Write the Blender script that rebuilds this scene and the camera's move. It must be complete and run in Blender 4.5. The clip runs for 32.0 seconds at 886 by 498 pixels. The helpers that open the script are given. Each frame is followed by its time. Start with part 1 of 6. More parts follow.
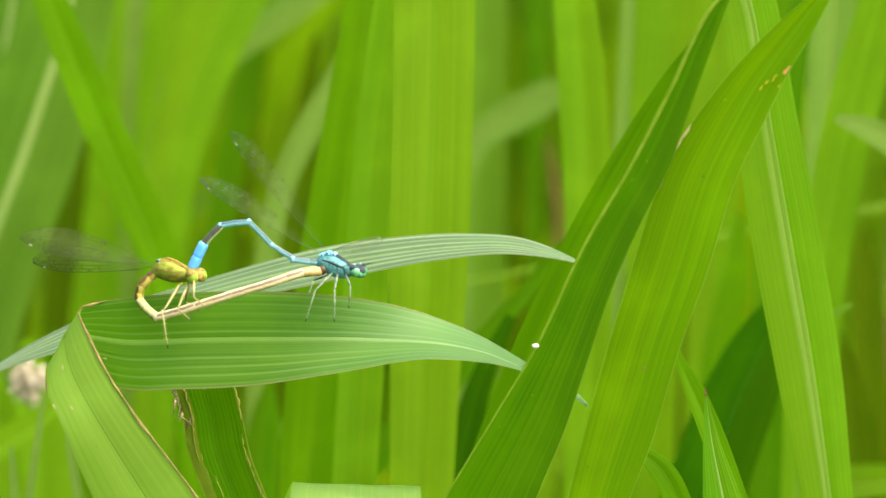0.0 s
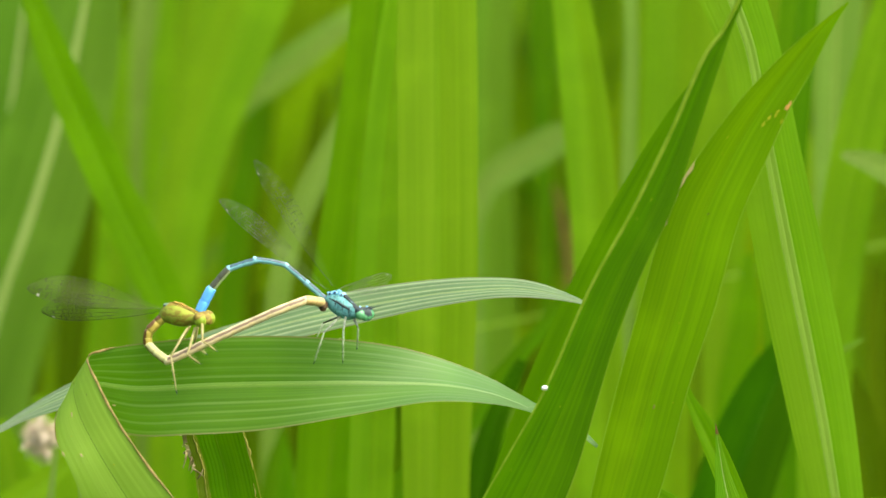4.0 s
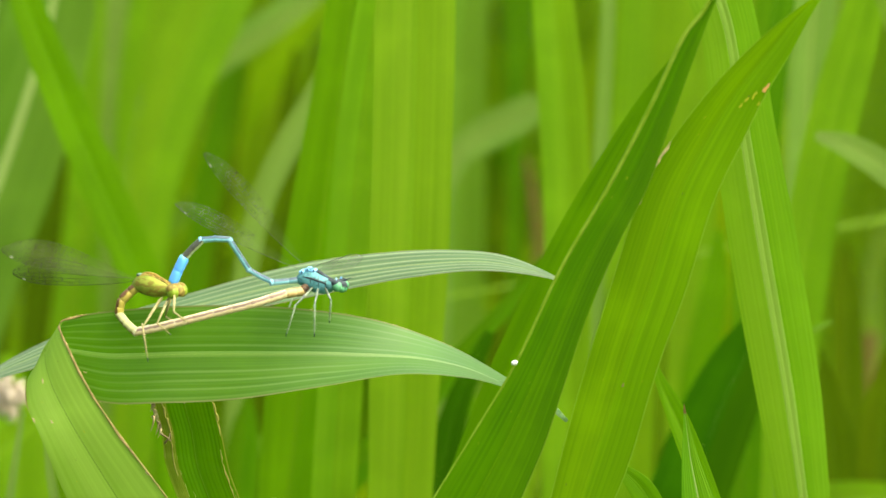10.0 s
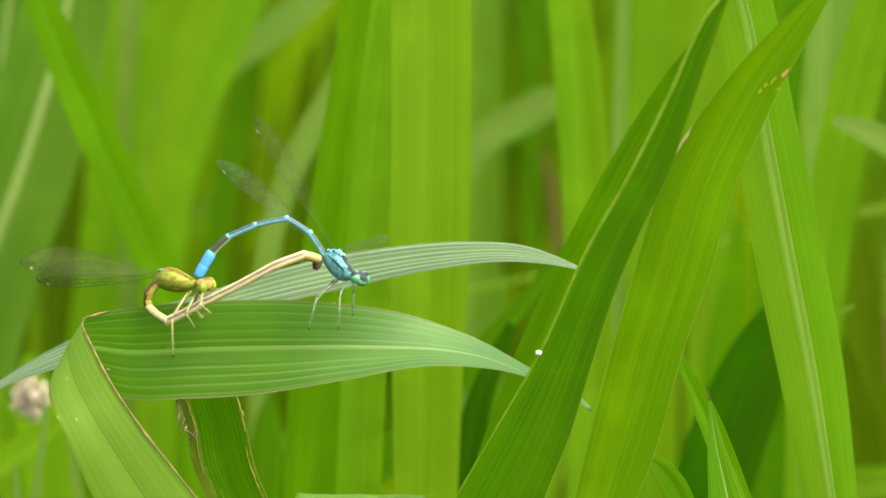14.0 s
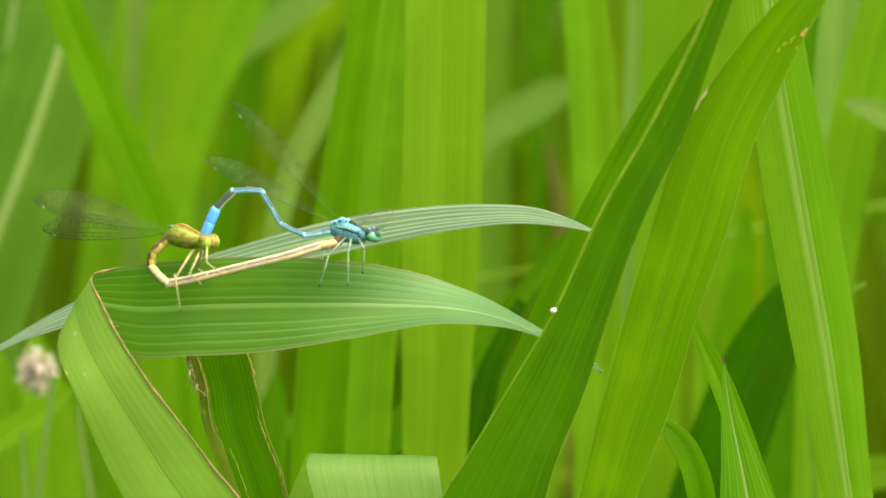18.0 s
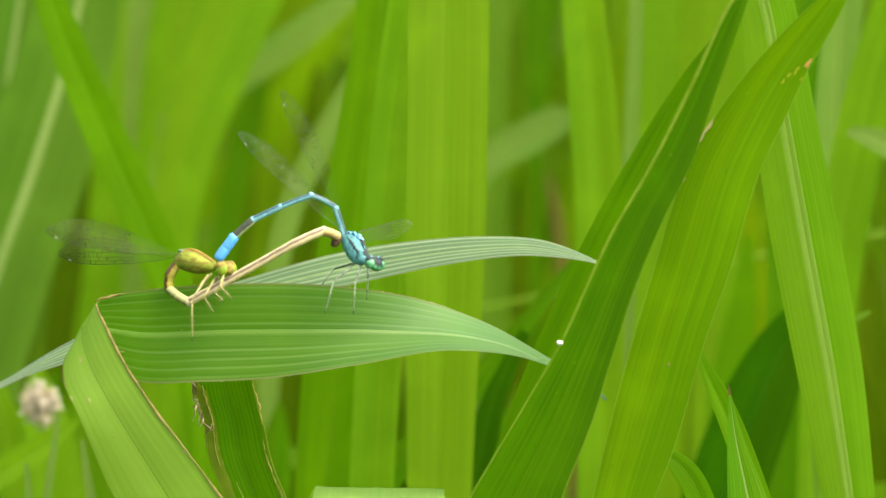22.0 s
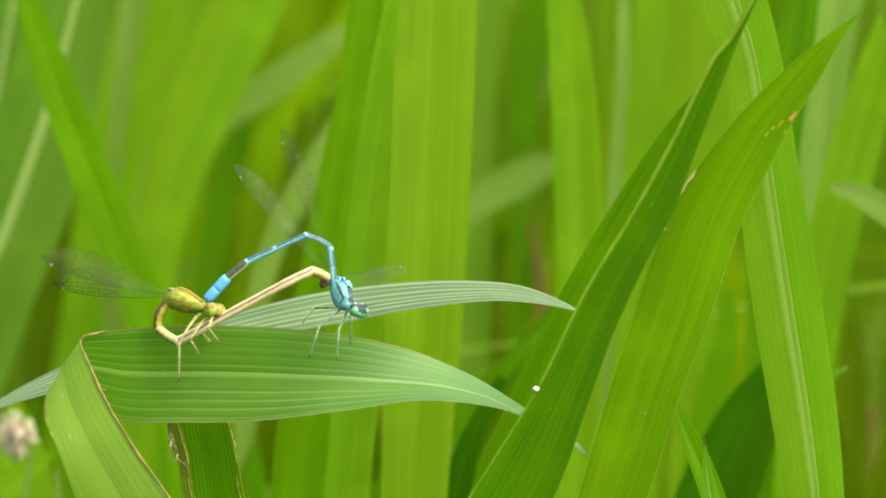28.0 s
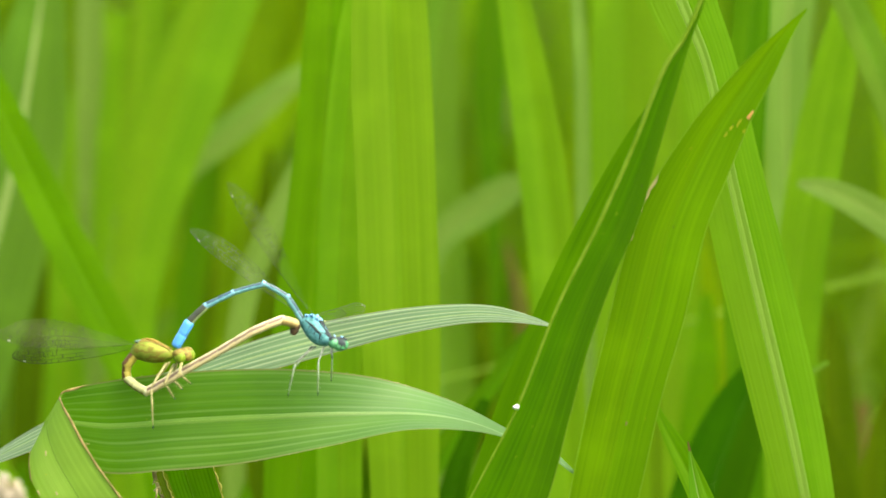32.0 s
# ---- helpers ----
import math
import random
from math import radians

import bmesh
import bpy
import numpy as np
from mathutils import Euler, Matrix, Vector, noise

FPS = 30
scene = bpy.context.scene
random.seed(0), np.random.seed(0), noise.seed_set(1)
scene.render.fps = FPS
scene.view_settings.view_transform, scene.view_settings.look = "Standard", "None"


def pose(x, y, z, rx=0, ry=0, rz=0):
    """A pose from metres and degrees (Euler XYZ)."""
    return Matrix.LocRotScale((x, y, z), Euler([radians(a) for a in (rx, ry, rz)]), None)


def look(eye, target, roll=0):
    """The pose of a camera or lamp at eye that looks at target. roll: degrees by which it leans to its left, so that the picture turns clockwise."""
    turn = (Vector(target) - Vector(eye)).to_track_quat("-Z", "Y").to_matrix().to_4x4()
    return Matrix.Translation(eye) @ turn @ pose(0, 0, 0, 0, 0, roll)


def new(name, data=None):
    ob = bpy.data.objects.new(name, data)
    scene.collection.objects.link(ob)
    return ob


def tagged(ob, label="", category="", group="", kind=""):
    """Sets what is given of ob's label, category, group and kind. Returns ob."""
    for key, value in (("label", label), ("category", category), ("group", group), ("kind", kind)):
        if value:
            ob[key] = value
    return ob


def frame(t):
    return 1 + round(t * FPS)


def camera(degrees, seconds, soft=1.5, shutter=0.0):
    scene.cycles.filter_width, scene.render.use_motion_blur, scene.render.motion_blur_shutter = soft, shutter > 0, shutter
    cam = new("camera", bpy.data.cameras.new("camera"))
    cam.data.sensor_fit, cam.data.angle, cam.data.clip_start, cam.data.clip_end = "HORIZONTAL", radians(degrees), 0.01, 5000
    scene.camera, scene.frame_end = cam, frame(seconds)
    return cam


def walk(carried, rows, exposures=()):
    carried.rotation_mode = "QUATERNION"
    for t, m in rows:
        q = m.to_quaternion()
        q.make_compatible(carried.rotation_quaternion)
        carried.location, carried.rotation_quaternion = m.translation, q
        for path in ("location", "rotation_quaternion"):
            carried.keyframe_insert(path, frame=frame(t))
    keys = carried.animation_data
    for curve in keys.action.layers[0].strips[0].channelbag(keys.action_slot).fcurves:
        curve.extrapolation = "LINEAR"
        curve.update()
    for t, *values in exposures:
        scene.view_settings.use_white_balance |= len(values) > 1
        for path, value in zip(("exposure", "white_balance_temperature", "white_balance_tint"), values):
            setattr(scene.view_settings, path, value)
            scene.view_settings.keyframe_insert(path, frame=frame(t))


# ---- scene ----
# Camera: long lens held by hand before a tuft of tall grass. Rows: seconds, x and z in mm, yaw, pitch, roll in degrees.
cam = camera(8.0, 32.0, soft=1.5)
cam.data.dof.use_dof = True
cam.data.dof.focus_distance = 0.850
cam.data.dof.aperture_fstop = 24.0
PATH = [
    (0, 24.0, 623.9, 0.336, -10.937, 0.472), (0.5, 26.2, 623.4, 0.576, -10.940, 0.129), (1, 27.0, 623.0, 0.630, -10.922, 0.016),
    (1.5, 26.9, 621.5, 0.623, -10.792, -0.086), (2, 28.1, 620.6, 0.682, -10.667, -0.428), (2.5, 30.1, 620.5, 0.706, -10.607, -0.828),
    (4.5, 25.3, 622.7, 0.565, -10.375, -1.041), (5, 24.9, 623.6, 0.499, -10.558, -0.673), (5.5, 25.9, 624.5, 0.385, -11.140, -0.556),
    (6, 24.9, 624.3, 0.238, -11.266, -0.471), (6.5, 23.4, 624.8, 0.169, -11.220, -0.078), (7, 23.1, 626.1, 0.162, -11.093, 0.479),
    (7.5, 22.2, 626.5, 0.135, -10.917, 0.785), (8, 23.5, 625.5, 0.190, -10.773, 0.850), (8.5, 24.8, 625.5, 0.240, -10.809, 1.021),
    (9, 24.3, 624.2, 0.167, -10.760, 0.721), (9.5, 23.4, 624.4, 0.115, -10.817, 0.689), (10, 23.9, 624.8, 0.141, -10.845, 0.666),
    (10.5, 24.4, 624.8, 0.242, -10.936, 0.543), (11, 22.4, 625.9, 0.293, -11.037, 0.622), (11.5, 23.5, 624.3, 0.390, -10.927, 0.317),
    (12, 22.4, 624.5, 0.293, -10.894, 0.207), (12.5, 22.6, 624.5, 0.316, -10.856, 0.018), (13, 23.7, 622.1, 0.369, -10.717, -0.168),
    (13.5, 22.9, 623.1, 0.291, -10.826, -0.295), (15.5, 21.6, 623.8, 0.180, -10.839, -0.847), (16, 21.7, 623.3, 0.140, -10.785, -0.703),
    (16.5, 20.4, 622.5, 0.032, -10.703, -0.593), (17, 19.6, 623.5, 0.007, -10.743, -0.510), (17.5, 18.0, 623.8, -0.002, -10.729, -0.306),
    (18, 16.1, 601.3, -0.064, -9.720, 0.261), (18.1, 14.9, 598.5, -0.130, -9.629, 0.066), (18.5, 12.4, 597.0, -0.224, -8.451, 0.343),
    (19, 9.3, 600.5, -0.531, -8.797, 0.534), (19.5, 10.1, 600.6, -0.929, -9.016, 0.677), (20, 9.9, 603.1, -0.984, -9.222, 0.535),
    (20.5, 10.1, 605.5, -0.415, -9.383, 0.761), (21, 12.0, 604.5, -0.248, -9.462, 0.505), (21.5, 12.4, 604.8, -0.254, -9.608, 0.321),
    (22, 13.0, 603.5, -0.229, -9.571, -0.044), (22.5, 12.9, 603.7, -0.256, -9.566, -0.302), (23, 12.7, 601.6, -0.272, -9.137, -0.258),
    (23.5, 13.5, 600.1, -0.284, -8.670, 0.050), (24, 14.6, 600.1, -0.404, -8.485, 0.279), (24.5, 15.7, 600.6, -0.465, -8.472, 0.044),
    (25, 14.7, 600.6, -0.488, -8.479, 0.092), (25.5, 14.8, 600.8, -0.329, -8.562, 0.181), (26, 13.7, 601.3, -0.254, -8.711, 0.146),
    (26.5, 15.3, 599.2, -0.163, -8.833, 0.500), (28.5, 13.7, 604.0, -0.382, -9.195, 1.838), (29, 13.8, 604.0, -0.350, -9.070, 1.935),
    (29.5, 14.6, 604.3, -0.301, -9.116, 1.440), (30, 13.6, 603.4, -0.293, -9.401, 0.083), (30.5, 15.6, 602.5, -0.131, -9.418, -1.212),
    (31, 16.9, 601.3, -0.102, -8.996, -2.523), (31.5, 18.4, 601.5, -0.276, -8.796, -3.240), (32, 18.1, 601.1, -0.345, -8.794, -2.944),
]


def aim(x, z, yaw, pitch, roll):
    eye = Vector((x / 1000, -0.8272, z / 1000))
    yaw, pitch = radians(yaw), radians(pitch)
    ahead = Vector((-math.sin(yaw) * math.cos(pitch), math.cos(yaw) * math.cos(pitch), math.sin(pitch)))
    return look(eye, eye + ahead, roll)


# Seconds, stops, white balance: the camera opens up a little when it drifts aside.
EXPOSURES = [
    (0.0, 1.66, 6920.0, 8.6), (1.0, 1.45, 6920.0, 8.6), (2.0, 1.45, 6920.0, 8.6), (5.0, 1.49, 6920.0, 8.6), (6.0, 1.49, 6920.0, 8.6),
    (7.0, 1.51, 6920.0, 8.6), (8.0, 1.53, 6920.0, 8.6), (9.0, 1.62, 6920.0, 8.6), (10.0, 1.59, 6920.0, 8.6), (11.0, 1.47, 6920.0, 8.6),
    (12.0, 1.49, 6920.0, 8.6), (13.0, 1.49, 6920.0, 8.6), (16.0, 1.51, 6920.0, 8.6), (17.0, 1.51, 6920.0, 8.6), (18.0, 1.51, 6920.0, 8.6),
    (19.0, 1.57, 6920.0, 8.6), (20.0, 1.85, 6920.0, 8.6), (21.0, 1.51, 6920.0, 8.6), (22.0, 1.51, 6920.0, 8.6), (23.0, 1.53, 6920.0, 8.6),
    (24.0, 1.74, 6920.0, 8.6), (25.0, 1.76, 6920.0, 8.6), (26.0, 1.62, 6920.0, 8.6), (29.0, 1.51, 6920.0, 8.6), (30.0, 1.51, 6920.0, 8.6),
    (31.0, 1.49, 6920.0, 8.6), (32.0, 1.62, 6920.0, 8.6),
]
walk(cam, [(t, aim(*row)) for t, *row in PATH], exposures=EXPOSURES)

# Light: bright, thinly clouded sky with a soft sun high to one side.
SUN_UP, SUN_TURN = radians(60), radians(118)
world = bpy.data.worlds.new("sky")
scene.world = world
world.use_nodes = True
sky = world.node_tree.nodes.new("ShaderNodeTexSky")
sky.sky_type, sky.sun_disc, sky.sun_elevation, sky.sun_rotation = "NISHITA", False, SUN_UP, SUN_TURN
sky.dust_density, sky.ozone_density = 9.0, 0.5
world.node_tree.links.new(sky.outputs[0], world.node_tree.nodes["Background"].inputs[0])
world.node_tree.nodes["Background"].inputs[1].default_value = 0.15
sun = new("sun", bpy.data.lights.new("sun", "SUN"))
sun.data.energy, sun.data.angle, sun.data.color = 1.15, radians(95), (1.0, 0.96, 0.88)
toward = Vector((math.sin(SUN_TURN) * math.cos(SUN_UP), math.cos(SUN_TURN) * math.cos(SUN_UP), math.sin(SUN_UP)))
sun.matrix_world = look(toward * 5, (0, 0, 0))


# ---- materials ----
class Nodes:
    """A small hand for node materials."""

    def __init__(self, name):
        self.mat = bpy.data.materials.new(name)
        self.mat.use_nodes = True
        self.tree = self.mat.node_tree
        self.bsdf = self.tree.nodes["Principled BSDF"]
        self.out = self.tree.nodes["Material Output"]

    def put(self, socket, value):
        if isinstance(value, bpy.types.NodeSocket):
            self.tree.links.new(value, socket)
        elif isinstance(value, tuple) and len(value) == 3 and socket.type == "RGBA":
            socket.default_value = (*value, 1)
        else:
            socket.default_value = value

    def math(self, op, a, b=0.0, clamp=False):
        n = self.tree.nodes.new("ShaderNodeMath")
        n.operation, n.use_clamp = op, clamp
        self.put(n.inputs[0], a), self.put(n.inputs[1], b)
        return n.outputs[0]

    def step(self, x, lo, hi):
        n = self.tree.nodes.new("ShaderNodeMapRange")
        n.interpolation_type = "SMOOTHSTEP"
        self.put(n.inputs[0], x)
        n.inputs[1].default_value, n.inputs[2].default_value = lo, hi
        return n.outputs[0]

    def mix(self, fac, a, b, blend="MIX"):
        n = self.tree.nodes.new("ShaderNodeMix")
        n.data_type, n.blend_type = "RGBA", blend
        self.put(n.inputs[0], fac), self.put(n.inputs[6], a), self.put(n.inputs[7], b)
        return n.outputs[2]

    def xyz(self, x, y, z):
        n = self.tree.nodes.new("ShaderNodeCombineXYZ")
        for k, v in enumerate((x, y, z)):
            self.put(n.inputs[k], v)
        return n.outputs[0]

    def split(self, v):
        n = self.tree.nodes.new("ShaderNodeSeparateXYZ")
        self.put(n.inputs[0], v)
        return n.outputs

    def coords(self, which):
        return self.tree.nodes.new("ShaderNodeTexCoord").outputs[which]

    def noise(self, vector, scale, detail=3.0):
        n = self.tree.nodes.new("ShaderNodeTexNoise")
        self.put(n.inputs["Vector"], vector)
        n.inputs["Scale"].default_value, n.inputs["Detail"].default_value = scale, detail
        return n.outputs[0]

    def random(self, island=False):
        if island:
            return self.tree.nodes.new("ShaderNodeNewGeometry").outputs["Random Per Island"]
        return self.tree.nodes.new("ShaderNodeObjectInfo").outputs["Random"]

    def bump(self, height, strength, distance):
        n = self.tree.nodes.new("ShaderNodeBump")
        n.inputs["Strength"].default_value, n.inputs["Distance"].default_value = strength, distance
        self.put(n.inputs["Height"], height)
        self.put(self.bsdf.inputs["Normal"], n.outputs[0])
        return n.outputs[0]

    def finish(self, color, rough, spec=0.5):
        self.put(self.bsdf.inputs["Base Color"], color)
        self.put(self.bsdf.inputs["Roughness"], rough)
        self.bsdf.inputs["Specular IOR Level"].default_value = spec
        return self.mat

    def through_light(self, color, share, normal=None):
        t = self.tree.nodes.new("ShaderNodeBsdfTranslucent")
        self.put(t.inputs[0], color)
        if normal:
            self.put(t.inputs[1], normal)
        m = self.tree.nodes.new("ShaderNodeMixShader")
        m.inputs[0].default_value = share
        self.tree.links.new(self.bsdf.outputs[0], m.inputs[1])
        self.tree.links.new(t.outputs[0], m.inputs[2])
        self.tree.links.new(m.outputs[0], self.out.inputs[0])


def leaf_material(name, deep, light, glow, veins=22, share=0.45, rough=0.42, rib=(0.30, 0.42, 0.10), rib_width=0.02, rim=None, island=False, spec=0.5, relief=0.35, vein_share=0.28, vein_from=0.90, sheen=0.0, vein_tone=None, tip=None):
    """A grass leaf: long streaks, raised veins, a pale midrib, blotches and light that shines through."""
    k = Nodes(name)
    u, v, _ = k.split(k.coords("UV"))
    rnd = k.random(island)
    shift = k.math("MULTIPLY", rnd, 37.0)
    streak = k.noise(k.xyz(k.math("MULTIPLY", u, 42.0), k.math("MULTIPLY", v, 22.0), shift), 1.0, 4.0)
    broad = k.noise(k.xyz(k.math("MULTIPLY", u, 3.5), k.math("MULTIPLY", v, 22.0), shift), 1.0, 2.0)
    blotch = k.noise(k.coords("Object"), 90.0, 3.0)
    wave = k.math("ABSOLUTE", k.math("SINE", k.math("MULTIPLY", u, math.pi * veins)))
    patchy = k.noise(k.xyz(k.math("MULTIPLY", u, veins * 0.9), k.math("MULTIPLY", v, 12.0), shift), 1.0, 2.0)
    vein = k.math("MULTIPLY", k.step(wave, vein_from, 1.0), k.step(patchy, 0.32, 0.62))
    tone = k.math("ADD", k.math("MULTIPLY", k.step(streak, 0.3, 0.7), 0.4), k.math("MULTIPLY", k.step(broad, 0.3, 0.7), 0.6))
    color = k.mix(tone, deep, light)
    color = k.mix(k.math("MULTIPLY", k.step(blotch, 0.45, 0.75), 0.25), color, tuple(c * 1.5 for c in light))
    color = k.mix(k.math("MULTIPLY", vein, vein_share), color, vein_tone or tuple(c * 1.5 for c in light))
    # Sky sheen near the tip, painted into the base colour.
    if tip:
        sky_sheen = k.math("MULTIPLY", k.step(k.math("ADD", v, k.math("MULTIPLY", streak, 0.008)), tip[1], tip[0]), k.math("ADD", k.math("MULTIPLY", vein, 0.35), 0.55))
        color = k.mix(sky_sheen, color, tip[2])
    side = k.math("ABSOLUTE", k.math("SUBTRACT", u, 0.5))
    mid = k.step(side, rib_width * 1.8, rib_width * 0.5)
    color = k.mix(k.math("MULTIPLY", mid, 0.7), color, rib)
    if rim:
        color = k.mix(k.math("MULTIPLY", k.step(side, 0.474, 0.490), 0.85), color, rim)
    hsv = k.tree.nodes.new("ShaderNodeHueSaturation")
    k.put(hsv.inputs["Hue"], k.math("ADD", k.math("MULTIPLY", rnd, 0.012), 0.494))
    k.put(hsv.inputs["Value"], k.math("ADD", k.math("MULTIPLY", rnd, 0.14), 0.93))
    k.put(hsv.inputs["Color"], color)
    color = hsv.outputs[0]
    n = k.bump(k.math("ADD", k.math("MULTIPLY", wave, 0.5), k.math("MULTIPLY", streak, 0.5)), relief, 0.0002)
    k.finish(color, k.math("ADD", k.math("MULTIPLY", streak, 0.2), rough - 0.1), spec)
    k.bsdf.inputs["Sheen Weight"].default_value = sheen
    k.bsdf.inputs["Sheen Roughness"].default_value = 0.45
    k.through_light(k.mix(1.0, color, glow, "MULTIPLY"), share, n)
    return k.mat


def plain_material(name, one, two, scale=400.0, rough=0.5, spec=0.5, bump=0.3, share=0.0):
    k = Nodes(name)
    n = k.noise(k.coords("Object"), scale, 4.0)
    color = k.mix(k.step(n, 0.3, 0.7), one, two)
    normal = k.bump(n, bump, 0.0002)
    k.finish(color, k.math("ADD", k.math("MULTIPLY", n, 0.2), rough - 0.1), spec)
    if share:
        k.through_light(color, share, normal)
    return k.mat


def banded_material(name, low, high, top, ends, rough=0.4, lo=-9.0, hi=0.41, warp=0.12):
    """An abdomen ring: a dark back, brighter flanks, pale collars at both ends."""
    k = Nodes(name)
    x, y, z = k.split(k.coords("Generated"))
    n = k.noise(k.coords("Object"), 900.0, 3.0)
    color = k.mix(k.step(n, 0.3, 0.7), low, high)
    height = k.math("ADD", z, k.math("MULTIPLY", k.math("SUBTRACT", n, 0.5), warp))
    back = k.math("MULTIPLY", k.step(height, hi + 0.05, hi - 0.05), k.step(height, lo - 0.05, lo + 0.05))
    color = k.mix(k.math("MULTIPLY", back, 0.92), color, top)
    edge = k.step(k.math("ABSOLUTE", k.math("SUBTRACT", x, 0.5)), 0.40, 0.46)
    color = k.mix(k.math("MULTIPLY", edge, 0.35), color, ends)
    k.bump(n, 0.2, 0.0001)
    return k.finish(color, rough)


def mottled_material(name, low, high, spot, scale, rough, share):
    """A body shell with dark flecks and fine lines."""
    k = Nodes(name)
    n = k.noise(k.coords("Object"), scale * 0.6, 3.0)
    fleck = k.noise(k.xyz(*(k.math("MULTIPLY", c, f) for c, f in zip(k.split(k.coords("Object")), (0.55, 1.0, 1.6)))), scale, 2.0)
    color = k.mix(k.step(n, 0.3, 0.7), low, high)
    color = k.mix(k.math("MULTIPLY", k.step(fleck, share, share + 0.10), 0.65), color, spot)
    k.bump(n, 0.4, 0.0001)
    return k.finish(color, rough, 0.3)


